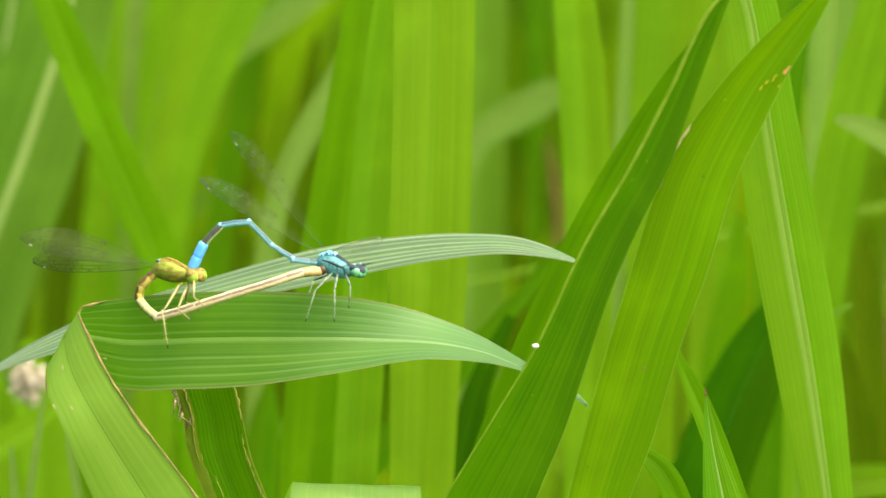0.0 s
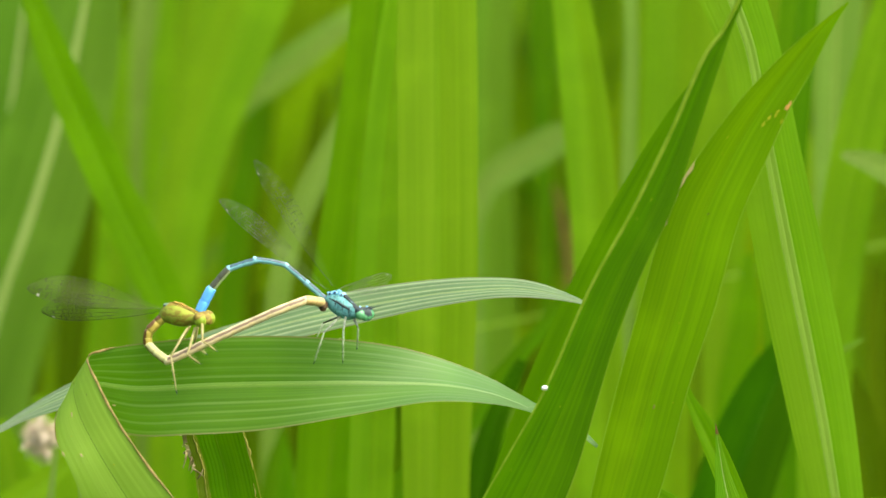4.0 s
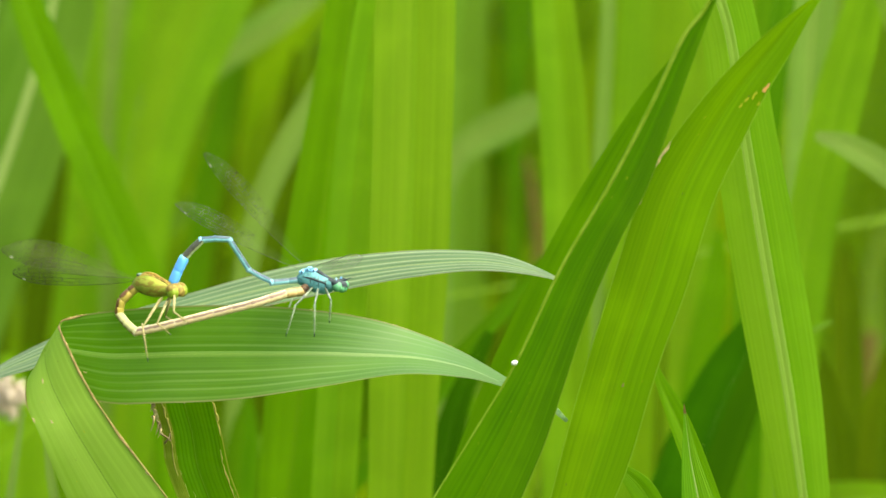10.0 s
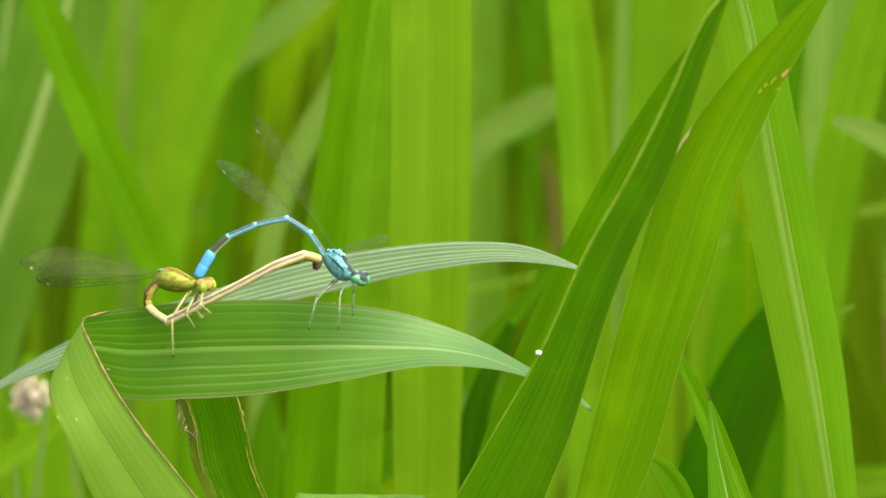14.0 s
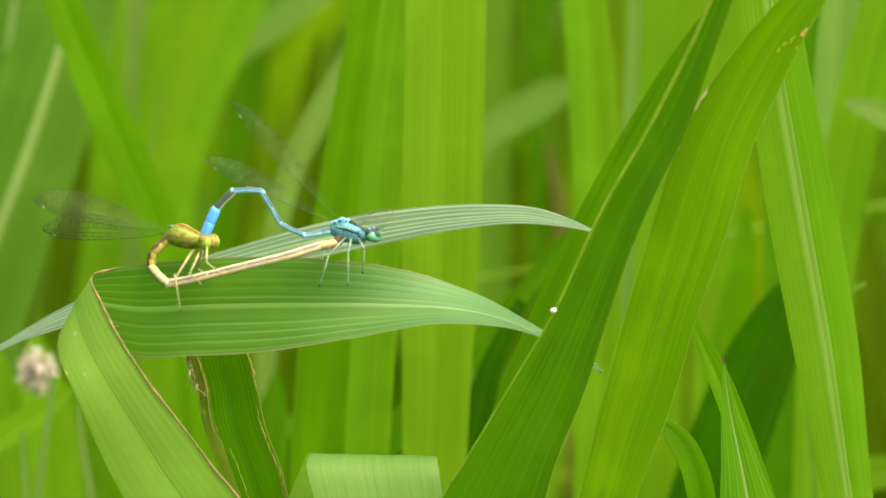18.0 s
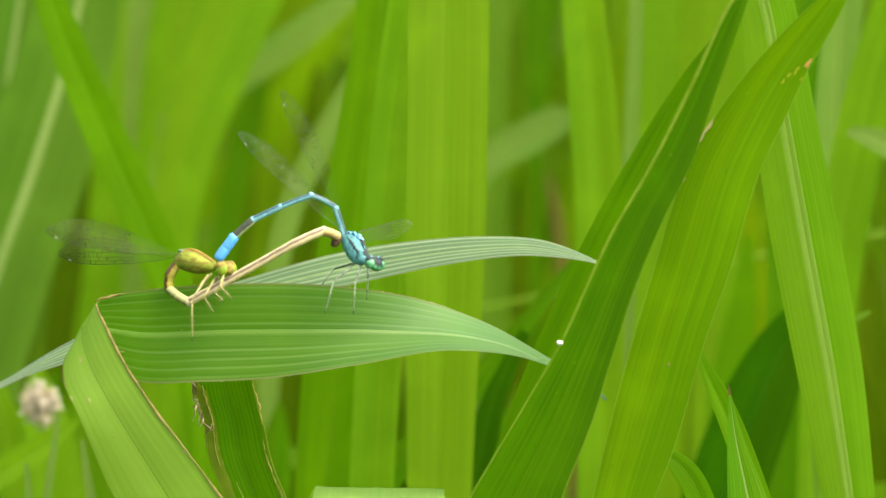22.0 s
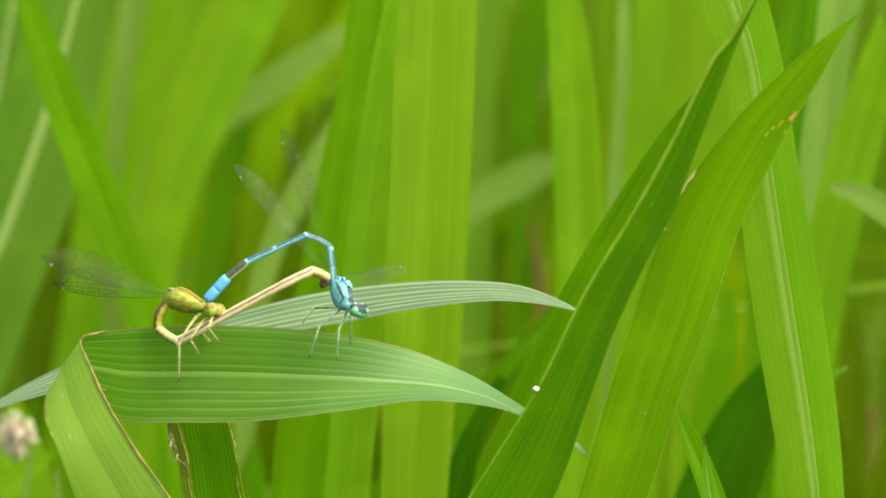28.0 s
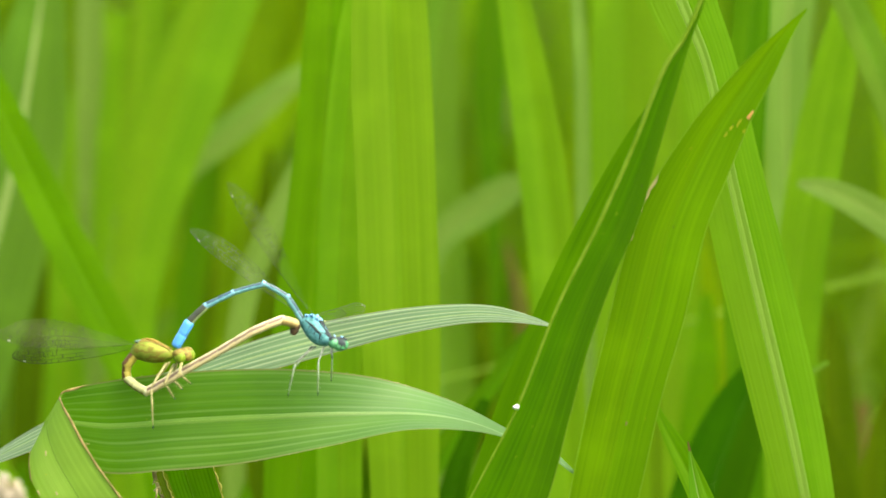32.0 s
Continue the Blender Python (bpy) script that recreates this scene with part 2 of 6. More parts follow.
FOLIAGE = {
    "front": leaf_material("grass_front", (0.034, 0.116, 0.001), (0.067, 0.188, 0.001), (1.65, 1.75, 0.5), veins=12, share=0.5, rib=(0.16, 0.34, 0.01), rib_width=0.001, spec=0.12, rough=0.5, relief=0.10, vein_share=0.11, vein_from=0.72),
    "mid": leaf_material("grass_mid", (0.126, 0.264, 0.004), (0.168, 0.322, 0.010), (1.65, 1.75, 0.5), veins=6, share=0.5, rib=(0.24, 0.42, 0.02), rib_width=0.001, spec=0.32, relief=0.1, rough=0.5, vein_share=0.12),
    "far": leaf_material("grass_far", (0.108, 0.242, 0.004), (0.160, 0.312, 0.008), (1.6, 1.6, 0.6), veins=8, share=0.55, spec=0.28, relief=0.1, rough=0.5, rib_width=0.001),
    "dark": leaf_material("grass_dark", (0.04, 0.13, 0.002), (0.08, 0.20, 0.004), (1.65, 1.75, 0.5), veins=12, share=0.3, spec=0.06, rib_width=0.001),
    "pale": leaf_material("grass_pale", (0.135, 0.26, 0.03), (0.19, 0.325, 0.055), (1.1, 1.15, 0.8), veins=10, spec=0.35),
    "young": leaf_material("grass_young", (0.07, 0.21, 0.003), (0.13, 0.30, 0.010), (1.65, 1.75, 0.5), veins=12, rib=(0.5, 0.6, 0.3), rib_width=0.001, spec=0.25, rough=0.5),
    "ribbed": leaf_material("grass_ribbed", (0.098, 0.240, 0.004), (0.135, 0.290, 0.010), (1.65, 1.75, 0.5), veins=18, share=0.5, rib=(0.2, 0.34, 0.05), rib_width=0.001, spec=0.2, rough=0.5, vein_share=0.12, relief=0.12),
    # The tip's grey-green is reflected sky, put into the leaf colour.
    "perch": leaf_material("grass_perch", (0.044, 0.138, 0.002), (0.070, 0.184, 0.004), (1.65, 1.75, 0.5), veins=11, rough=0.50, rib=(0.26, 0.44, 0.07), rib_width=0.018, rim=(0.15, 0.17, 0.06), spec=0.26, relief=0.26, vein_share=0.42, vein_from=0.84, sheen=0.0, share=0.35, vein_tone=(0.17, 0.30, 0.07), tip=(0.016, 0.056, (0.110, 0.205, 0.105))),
    "back": leaf_material("grass_back", (0.055, 0.125, 0.036), (0.09, 0.185, 0.065), (1.5, 1.6, 0.9), veins=7, rough=0.5, rib=(0.45, 0.55, 0.3), rib_width=0.02, rim=(0.12, 0.11, 0.05), spec=0.7, vein_share=0.9, vein_from=0.72, sheen=0.3, vein_tone=(0.25, 0.35, 0.19)),
    "under": leaf_material("grass_underside", (0.146, 0.285, 0.022), (0.186, 0.335, 0.040), (1.6, 1.6, 0.8), veins=5, rough=0.55, rib=(0.075, 0.16, 0.015), rib_width=0.006, spec=0.25, relief=0.12, vein_share=0.06),
    "bent": leaf_material("grass_bent", (0.155, 0.300, 0.040), (0.195, 0.345, 0.062), (1.6, 1.6, 0.8), veins=12, rough=0.45, rib=(0.15, 0.27, 0.04), rib_width=0.006, spec=0.4, relief=0.2, vein_share=0.15),
    "faded": leaf_material("grass_faded", (0.15, 0.25, 0.012), (0.24, 0.33, 0.030), (1.4, 1.3, 0.7), veins=6, share=0.4, spec=0.15, rib_width=0.001),
    "rib": leaf_material("grass_rib", (0.135, 0.265, 0.018), (0.175, 0.31, 0.035), (1.4, 1.4, 0.8), veins=44, share=0.4, rough=0.45, spec=0.3, rib_width=0.001, vein_share=0.8, vein_from=0.65, vein_tone=(0.27, 0.40, 0.09), relief=0.2),
    "bright": leaf_material("grass_bright", (0.078, 0.178, 0.001), (0.132, 0.264, 0.003), (1.65, 1.75, 0.5), veins=14, share=0.5, rib=(0.16, 0.34, 0.01), rib_width=0.001, spec=0.12, rough=0.5, relief=0.12, vein_share=0.10, vein_from=0.75),
    "dry": leaf_material("grass_dry", (0.12, 0.075, 0.025), (0.20, 0.13, 0.05), (1.3, 1.2, 0.9), veins=8, share=0.3, spec=0.06),
    # Shade inside the tuft as a colour, for leaves put into dark gaps.
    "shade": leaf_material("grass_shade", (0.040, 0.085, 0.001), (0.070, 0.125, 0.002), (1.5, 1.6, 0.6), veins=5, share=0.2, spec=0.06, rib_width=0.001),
    "margin": leaf_material("grass_margin", (0.15, 0.30, 0.012), (0.21, 0.37, 0.03), (1.6, 1.6, 0.7), veins=1, share=0.5, spec=0.3, rib_width=0.001),
    "second": leaf_material("grass_second", (0.070, 0.182, 0.001), (0.116, 0.262, 0.003), (1.65, 1.75, 0.5), veins=16, share=0.45, spec=0.14, relief=0.3, rough=0.5, rib_width=0.001, vein_share=0.4),
    # Same painted sky sheen at the tip as on the perch leaf.
    "perch_rib": leaf_material("grass_perch_rib", (0.085, 0.195, 0.018), (0.13, 0.25, 0.035), (1.4, 1.4, 0.8), veins=3, share=0.4, spec=0.3, rib_width=0.001, relief=0.1, rough=0.5, sheen=0.1, tip=(0.016, 0.056, (0.19, 0.29, 0.15))),
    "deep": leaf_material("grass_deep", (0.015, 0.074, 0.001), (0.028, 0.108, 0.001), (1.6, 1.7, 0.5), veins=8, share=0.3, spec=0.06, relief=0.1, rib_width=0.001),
    "dull": leaf_material("grass_dull", (0.085, 0.195, 0.010), (0.125, 0.255, 0.020), (1.5, 1.5, 0.7), veins=8, share=0.4, spec=0.25, relief=0.1, rib_width=0.001),
    "veined": leaf_material("grass_veined", (0.070, 0.175, 0.010), (0.105, 0.230, 0.020), (1.6, 1.7, 0.6), veins=8, share=0.4, spec=0.35, rib_width=0.001, relief=0.1),
    "pale_rib": leaf_material("grass_pale_rib", (0.25, 0.36, 0.10), (0.33, 0.44, 0.16), (1.3, 1.3, 0.8), veins=3, share=0.4, spec=0.1, rib_width=0.001, relief=0.1),
    "back_rib": leaf_material("grass_back_rib", (0.13, 0.22, 0.08), (0.19, 0.30, 0.12), (1.3, 1.3, 0.8), veins=3, share=0.4, spec=0.5, rib_width=0.001, relief=0.1),
    "straw": leaf_material("grass_straw", (0.30, 0.30, 0.05), (0.46, 0.43, 0.12), (1.2, 1.2, 0.9), veins=4, share=0.35, spec=0.2, rib_width=0.001),
    "torn": leaf_material("grass_torn", (0.045, 0.150, 0.001), (0.080, 0.210, 0.002), (1.65, 1.75, 0.5), veins=16, rim=(0.30, 0.32, 0.06), spec=0.1, rough=0.5, rib_width=0.001, relief=0.3),
    "meadow": leaf_material("grass_meadow", (0.08, 0.18, 0.003), (0.16, 0.29, 0.010), (1.4, 1.4, 0.6), veins=5, share=0.55, island=True, spec=0.25, rib_width=0.001),
}
# Lighter front green: how light falls on the fold's other half, in the colour.
FOLIAGE["fold"] = leaf_material("grass_fold", (0.044, 0.140, 0.001), (0.082, 0.215, 0.001), (1.65, 1.75, 0.5), veins=12, share=0.5, rib=(0.16, 0.34, 0.01), rib_width=0.001, spec=0.12, rough=0.5, relief=0.12, vein_share=0.10, vein_from=0.72)
DRY = plain_material("dry_husk", (0.24, 0.18, 0.08), (0.58, 0.49, 0.30), 700.0, 0.8, 0.2, 0.6, 0.2)
RIB_GREEN = plain_material("pale_green_rib", (0.17, 0.33, 0.012), (0.24, 0.41, 0.03), 500.0, 0.6, 0.15, 0.2, 0.4)
PALE_SCAR = plain_material("pale_scar", (0.26, 0.27, 0.08), (0.40, 0.36, 0.15), 900.0, 0.7, 0.3)
ORANGE = plain_material("leaf_scar", (0.36, 0.22, 0.03), (0.46, 0.26, 0.08), 900.0, 0.7, 0.3)
BROWN_RIM = plain_material("brown_rim", (0.15, 0.13, 0.035), (0.27, 0.22, 0.08), 600.0, 0.75, 0.2, 0.5, 0.2)
YELLOWED = plain_material("yellowed_scar", (0.26, 0.34, 0.01), (0.44, 0.44, 0.02), 900.0, 0.7, 0.2, 0.3, 0.3)
DARK_SCAR = plain_material("dark_scar", (0.05, 0.06, 0.01), (0.10, 0.10, 0.02), 900.0, 0.7, 0.2)
FLUFF = plain_material("seed_fluff", (0.44, 0.40, 0.28), (0.66, 0.62, 0.50), 900.0, 0.8, 0.2, 0.4, 0.3)
WHITE = plain_material("white_egg", (0.8, 0.82, 0.8), (0.92, 0.93, 0.92), 1200.0, 0.3)
SOIL = plain_material("soil", (0.022, 0.020, 0.008), (0.050, 0.060, 0.014), 25.0, 0.95, 0.1, 0.6)


# ---- mesh helpers ----
def finish_mesh(name, bm, material, parent=None, label="", smooth=True):
    me = bpy.data.meshes.new(name)
    bm.to_mesh(me)
    bm.free()
    if smooth:
        me.polygons.foreach_set("use_smooth", [True] * len(me.polygons))
    for m in material if isinstance(material, (list, tuple)) else [material]:
        me.materials.append(m)
    ob = new(name, me)
    if parent:
        ob.parent = parent
    if label:
        tagged(ob, label)
    return ob


part = finish_mesh


def glide(points, n):
    """n points on a smooth curve through the given ones, evenly by chord length."""
    p = np.array(points, float) / 1000
    s = np.r_[0, np.cumsum(np.sqrt(np.maximum(np.linalg.norm(np.diff(p, axis=0), axis=1), 1e-6)))]
    m = np.gradient(p, s, axis=0)
    q = np.interp(np.linspace(0, 1, n), np.linspace(0, 1, len(s)), s)
    k = np.clip(np.searchsorted(s, q, "right") - 1, 0, len(s) - 2)
    h = (s[k + 1] - s[k])[:, None]
    t = ((q - s[k]) / (s[k + 1] - s[k]))[:, None]
    return (2 * t**3 - 3 * t**2 + 1) * p[k] + (t**3 - 2 * t**2 + t) * h * m[k] + (3 * t**2 - 2 * t**3) * p[k + 1] + (t**3 - t**2) * h * m[k + 1]


def leaf_surface(ea, eb, nv, nu, arch=0.06, keel=0.0, ridges=0, depth=0.00002, ragged=0.0, seed=1):
    """Grid of points between two edges, bowed across, with raised veins."""
    a, b = glide(ea, nv), glide(eb, nv)
    u = np.linspace(0, 1, nu)
    g = a[:, None] * (1 - u)[None, :, None] + b[:, None] * u[None, :, None]
    across, along = b - a, np.gradient((a + b) / 2, axis=0)
    normal = np.cross(across, along)
    normal /= np.maximum(np.linalg.norm(normal, axis=1), 1e-9)[:, None]
    normal[normal[:, 1] > 0] *= -1
    wide = np.linalg.norm(across, axis=1)[:, None]
    lift = wide * (arch * (1 - (2 * u - 1) ** 2)[None] - keel * (1 - np.abs(2 * u - 1))[None])
    if ridges:
        lift = lift + depth * np.abs(np.sin(u * math.pi * ridges))[None]
    if ragged:
        rng = np.random.default_rng(seed)
        wave = np.interp(np.arange(nv), np.arange(0, nv, 2), rng.normal(0, ragged, len(np.arange(0, nv, 2))))
        lift = lift + wide * wave[:, None] * (u - 0.5)[None] * 0.5
    return g + normal[:, None] * lift[..., None], wide[:, 0]


def sheet(name, g, material, parent=None, label="", sides=(0.0, 1.0)):
    nv, nu, _ = g.shape
    me = bpy.data.meshes.new(name)
    i = np.arange(nv * nu).reshape(nv, nu)
    quads = np.stack([i[:-1, :-1], i[:-1, 1:], i[1:, 1:], i[1:, :-1]], -1).reshape(-1, 4)
    me.from_pydata(g.reshape(-1, 3).tolist(), [], quads.tolist())
    run = np.r_[0, np.cumsum(np.linalg.norm(np.diff(g[:, nu // 2], axis=0), axis=1))]
    uv = np.stack([np.tile(np.linspace(*sides, nu), (nv, 1)), np.tile(run[:, None], (1, nu))], -1).reshape(-1, 2)
    layer = me.uv_layers.new(name="UVMap")
    layer.data.foreach_set("uv", uv[quads.ravel()].ravel())
    me.polygons.foreach_set("use_smooth", [True] * len(me.polygons))
    me.materials.append(material)
    ob = new(name, me)
    if parent:
        ob.parent = parent
    if label:
        tagged(ob, label)
    return ob


def cord(points, radii, sides=6):
    """A tapered round cord through points (metres)."""
    bm = bmesh.new()
    rows = []
    p = [Vector(q) for q in points]
    for k, q in enumerate(p):
        d = (p[min(k + 1, len(p) - 1)] - p[max(k - 1, 0)]).normalized()
        s = d.cross(Vector((0.3, 1, 0.2))).normalized()
        t = d.cross(s)
        rows.append([bm.verts.new(q + radii[k] * (s * math.cos(2 * math.pi * j / sides) + t * math.sin(2 * math.pi * j / sides))) for j in range(sides)])
    for r0, r1 in zip(rows, rows[1:]):
        for j in range(sides):
            bm.faces.new((r0[j], r0[(j + 1) % sides], r1[(j + 1) % sides], r1[j]))
    bm.faces.new(rows[0][::-1]), bm.faces.new(rows[-1])
    return bm


def halved(g, parent, blade, rib, share, label="pale raised midrib"):
    """A leaf in its parts: two halves and the low midrib between them."""
    nu = g.shape[1]
    c = nu // 2
    k = max(1, round(share * nu / 2))
    for lo, hi in ((0, c - k), (c + k, nu - 1)):
        sheet("leaf_half", g[:, lo : hi + 1], blade, parent, sides=(lo / (nu - 1), hi / (nu - 1)))
    strip = g[:, c - k : c + k + 1].copy()
    strip[:, 1:-1] += np.array([0, -0.00006, 0.00002])
    return sheet("midrib", strip, rib, parent, label, sides=((c - k) / (nu - 1), (c + k) / (nu - 1)))


def margins_of(ob, g, broad=1.0):
    """The pale thickened rims on both sides of a leaf."""
    for i, j in ((0, 1), (-1, -2)):
        edge, inner = g[:, i], g[:, j]
        out = edge - (inner - edge) * 0.25
        strip = np.stack([out, edge, edge + (inner - edge) * (0.5 if i else 0.5 * broad)], 1) + np.array([0, -0.00006, 0])
        strip[:, 1] += np.array([0, -0.00008, 0])
        sheet("leaf_margin", strip, FOLIAGE["margin"], ob, "thin pale rim")


# ---- ground ----
def ground():
    bm = bmesh.new()
    n = 60
    xs = [math.copysign(abs(k / n) ** 3, k) * 400 for k in range(-n, n + 1)]
    rows = [[bm.verts.new((x, y, -0.004 + 0.02 * min(1, abs(y) + abs(x)) * noise.noise((x * 3, y * 3, 0)) - 0.02)) for x in xs] for y in xs]
    for r0, r1 in zip(rows, rows[1:]):
        for j in range(len(xs) - 1):
            bm.faces.new((r0[j], r0[j + 1], r1[j + 1], r1[j]))
    tagged(finish_mesh("ground", bm, SOIL), "dark damp mossy soil under the tall grass", "ground", kind="structure")


ground()


# ---- grass that can be told apart ----
LOOK = {
    "front": ("tall broad green grass leaf with fine parallel veins", 240, 53, 0),
    "bright": ("broad bright green grass leaf with an orange scar", 240, 53, 5),
    "deep": ("deep green bent grass leaf low in the tuft", 40, 17, 8),
    "dull": ("broad dull green grass leaf", 40, 17, 0),
    "veined": ("broad dull green grass leaf with a pale midrib", 40, 29, 0),
    "fold": ("left half of the folded narrow blade, set as its own leaf", 80, 33, 12),
    "second": ("long green grass leaf close beside a broader one", 80, 33, 16),
    "shade": ("dark olive leaf standing in for shade between the blades", 30, 9, 0),
    "dry": ("withered brown grass leaf deep in the tuft", 30, 9, 0),
    "mid": ("upright bright green grass leaf, broad and flat", 60, 29, 0),
    "far": ("tall bright yellow-green grass leaf standing in dense grass", 40, 13, 0),
    "dark": ("dark green grass leaf low among the stems, also put in for gap shade", 40, 17, 8),
    "pale": ("slender pale green grass leaf", 40, 13, 6),
    "young": ("narrow young pointed grass leaf with pale midrib", 60, 41, 8),
    "ribbed": ("tall green grass leaf with a wide pale midrib", 90, 61, 12),
}


def planted(g, label):
    """A plant at the leaf's root, and the leaf's points taken from it."""
    plant = new("grass_plant")
    root = Vector(g[-1].mean(0))
    plant.matrix_world = Matrix.Translation(root)
    plant.empty_display_size = 0.02
    tagged(plant, label, "grass", "tall grass plants")
    return g - np.array(root), plant


def grass_blade(ea, eb, look_of):
    label, nv, nu, ridges = LOOK[look_of]
    g, wide = leaf_surface(ea, eb, nv, nu, arch=0.05, keel=0.10, ridges=ridges)
    g, plant = planted(g, label)
    rib = {"veined": "pale_rib", "ribbed": "rib", "young": "pale_rib", "mid": "mid", "far": "far"}.get(look_of, look_of)
    halved(g, plant, FOLIAGE[look_of], FOLIAGE[rib], {"veined": 0.09, "ribbed": 0.18, "young": 0.03}.get(look_of, 0.04), "pale raised midrib" if rib in ("rib", "pale_rib") else "low midrib")
    if look_of in ("front", "bright"):
        margins_of(plant, g, 2.4 if look_of == "front" else 1.0)
    if look_of == "young":
        sheet("leaf_tip", g[:6] + np.array([0, -0.0001, 0]), FOLIAGE["dry"], plant, "brown withered tip")
    GRIDS[plant] = g
    return plant


DRY_TIP = [(58.4, -14.5, 507.2), (59.3, -14.5, 508.7), (58.5, -14.5, 510.5), (59.8, -14.5, 510.8)]
LEAF, FOLD, GRIDS = [], 132, {}


def edge_teeth(plant, g, column, count, seed):
    """The fine pale teeth along a leaf's margin, one part."""
    rng = np.random.default_rng(seed)
    bm = bmesh.new()
    for _ in range(count):
        k = rng.uniform(3, len(g) - 5)
        i = int(k)
        p = Vector(g[i, column]).lerp(Vector(g[i + 1, column]), k - i)
        out = (Vector(g[i, column]) - Vector(g[i, column + (1 if column == 0 else -1)])).normalized()
        along = (Vector(g[i + 1, column]) - Vector(g[i, column])).normalized()
        h, w = rng.uniform(0.00008, 0.00022), rng.uniform(0.00005, 0.00010)
        tip = bm.verts.new(p + out * h - along * h * 0.6)
        foot = [bm.verts.new(p + along * w - out * 0.00004 + Vector((0, d, 0))) for d in (-w, w)] + [bm.verts.new(p - along * w - out * 0.00004)]
        for a, c in ((0, 1), (1, 2), (2, 0)):
            bm.faces.new((tip, foot[a], foot[c]))
    tagged(part("edge_teeth", bm, PALE_SCAR, plant, smooth=False), "fine pale teeth along the margin", kind="stuff")


def dry_edge(plant, g, column, broad, seed, label, material=None):
    """A withered strip of uneven width along a leaf's edge."""
    rng = np.random.default_rng(seed)
    edge, inner = g[:, column], g[:, column + (2 if column == 0 else -2)]
    way = (inner - edge) / np.maximum(np.linalg.norm(inner - edge, axis=1), 1e-9)[:, None]
    n = len(g)
    knots = np.arange(0, n, 3)
    wide = np.interp(np.arange(n), knots, rng.uniform(*broad, len(knots)))[:, None]
    fade = np.minimum(1, np.minimum(np.arange(n), n - 1 - np.arange(n)) / 4)[:, None]
    near = np.array([0, -0.0002, 0])
    strip = np.stack([edge - way * 0.00012 * fade + near * 0.4, edge + way * wide * 0.3 * fade + near * 1.3, edge + way * wide * fade + near], 1)
    sheet("withered_edge", strip, material or BROWN_RIM, plant, label)


def perch_leaf(ea, eb):
    g, wide = leaf_surface(ea, eb, 220, 69, arch=0.03, keel=0.06, ridges=11, depth=0.000015)
    g, plant = planted(g, "broad folded-over grass leaf with brown edge, carrying two damselflies")
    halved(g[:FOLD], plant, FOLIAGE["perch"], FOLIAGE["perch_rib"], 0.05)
    GRIDS[plant] = g
    sheet("leaf_underside", g[FOLD - 1:], FOLIAGE["under"], plant, "paler underside of the leaf below the fold")
    dry_edge(plant, g[FOLD - 14 :], 0, (0.00005, 0.00034), 61, "dry brown rim")
    dry_edge(plant, g[FOLD - 6 : FOLD + 24], -1, (0.00002, 0.00016), 62, "dry brown rim")
    edge_teeth(plant, g[:FOLD], 0, 60, 51)
    edge_teeth(plant, g[:FOLD], -1, 26, 52)
    LEAF.append(plant)


def back_leaf(ea, eb):
    g, wide = leaf_surface(ea, eb, 140, 45, arch=0.05, keel=0.05, ridges=11, depth=0.00004)
    g, plant = planted(g, "arched grey-green grass leaf with pale ribs")
    halved(g, plant, FOLIAGE["back"], FOLIAGE["back_rib"], 0.04)
    edge_teeth(plant, g, 0, 90, 53)
    edge_teeth(plant, g, -1, 24, 54)


def torn_blade(ea, eb):
    g, wide = leaf_surface(ea, eb, 120, 33, arch=0.04, keel=0.08, ridges=16, ragged=0.015)
    g, plant = planted(g, "torn green grass leaf with dry brown shreds along its edges")
    halved(g, plant, FOLIAGE["torn"], FOLIAGE["torn"], 0.04, "low midrib")
    rng = np.random.default_rng(12)
    front = np.array([0, -0.0003, 0])
    for n, (lo, hi, mat, start, end) in enumerate(((-0.04, 0.05, DRY, 4, 38), (0.03, 0.21, FOLIAGE["faded"], 8, 112), (0.02, 0.06, FOLIAGE["straw"], 12, 50), (0.14, 0.17, FOLIAGE["straw"], 10, 56), (0.19, 0.205, FOLIAGE["straw"], 34, 100), (0.97, 1.02, FOLIAGE["straw"], 10, 34), (0.92, 0.95, FOLIAGE["straw"], 40, 96), (0.31, 0.325, FOLIAGE["straw"], 60, 104), (0.955, 0.975, FOLIAGE["straw"], 60, 112))):
        rows = np.arange(start, end)
        jag = np.interp(rows, rows[::2], rng.normal(0, 0.006, len(rows[::2])))
        thick = np.interp(rows, rows[::2], rng.uniform(0.15, 1.3, len(rows[::2])))
        if n == 1:
            jag, thick = jag * 0.15, thick * 0 + 1
        fade = np.minimum(1, np.minimum(rows - start, end - 1 - rows) / 6)
        a, c, d = g[rows, 0], g[rows, -1], (hi - lo)
        cols = [a + (c - a) * (lo + jag * 0.6 + d * f * thick * (0.25 + 0.75 * fade))[:, None] + front * (1 + n % 2) for f in (0.0, 0.35, 0.7, 1.0)]
        strip = np.stack(cols, 1)
        strip[:, 1:3] += front * (0.1 if n == 1 else 0.7)
        sheet("shred", strip, mat, plant, "dry brown shred" if n == 0 else "faded olive strip" if n == 1 else "straw-coloured torn edge")
    for k in range(9):
        row = 9 + 4 * k
        p = g[row, 0] + front * 2 + rng.normal(0, 0.0004, 3)
        q = p + np.array([rng.normal(-0.0003, 0.0008), -0.0003, rng.uniform(0.0006, 0.0022) * rng.choice([-1, 1])])
        part("fibre", cord([p.tolist(), ((p + q) / 2 + rng.normal(0, 0.0001, 3)).tolist(), q.tolist()], (0.00016, 0.00012, 0.00004), 5), DRY, plant)


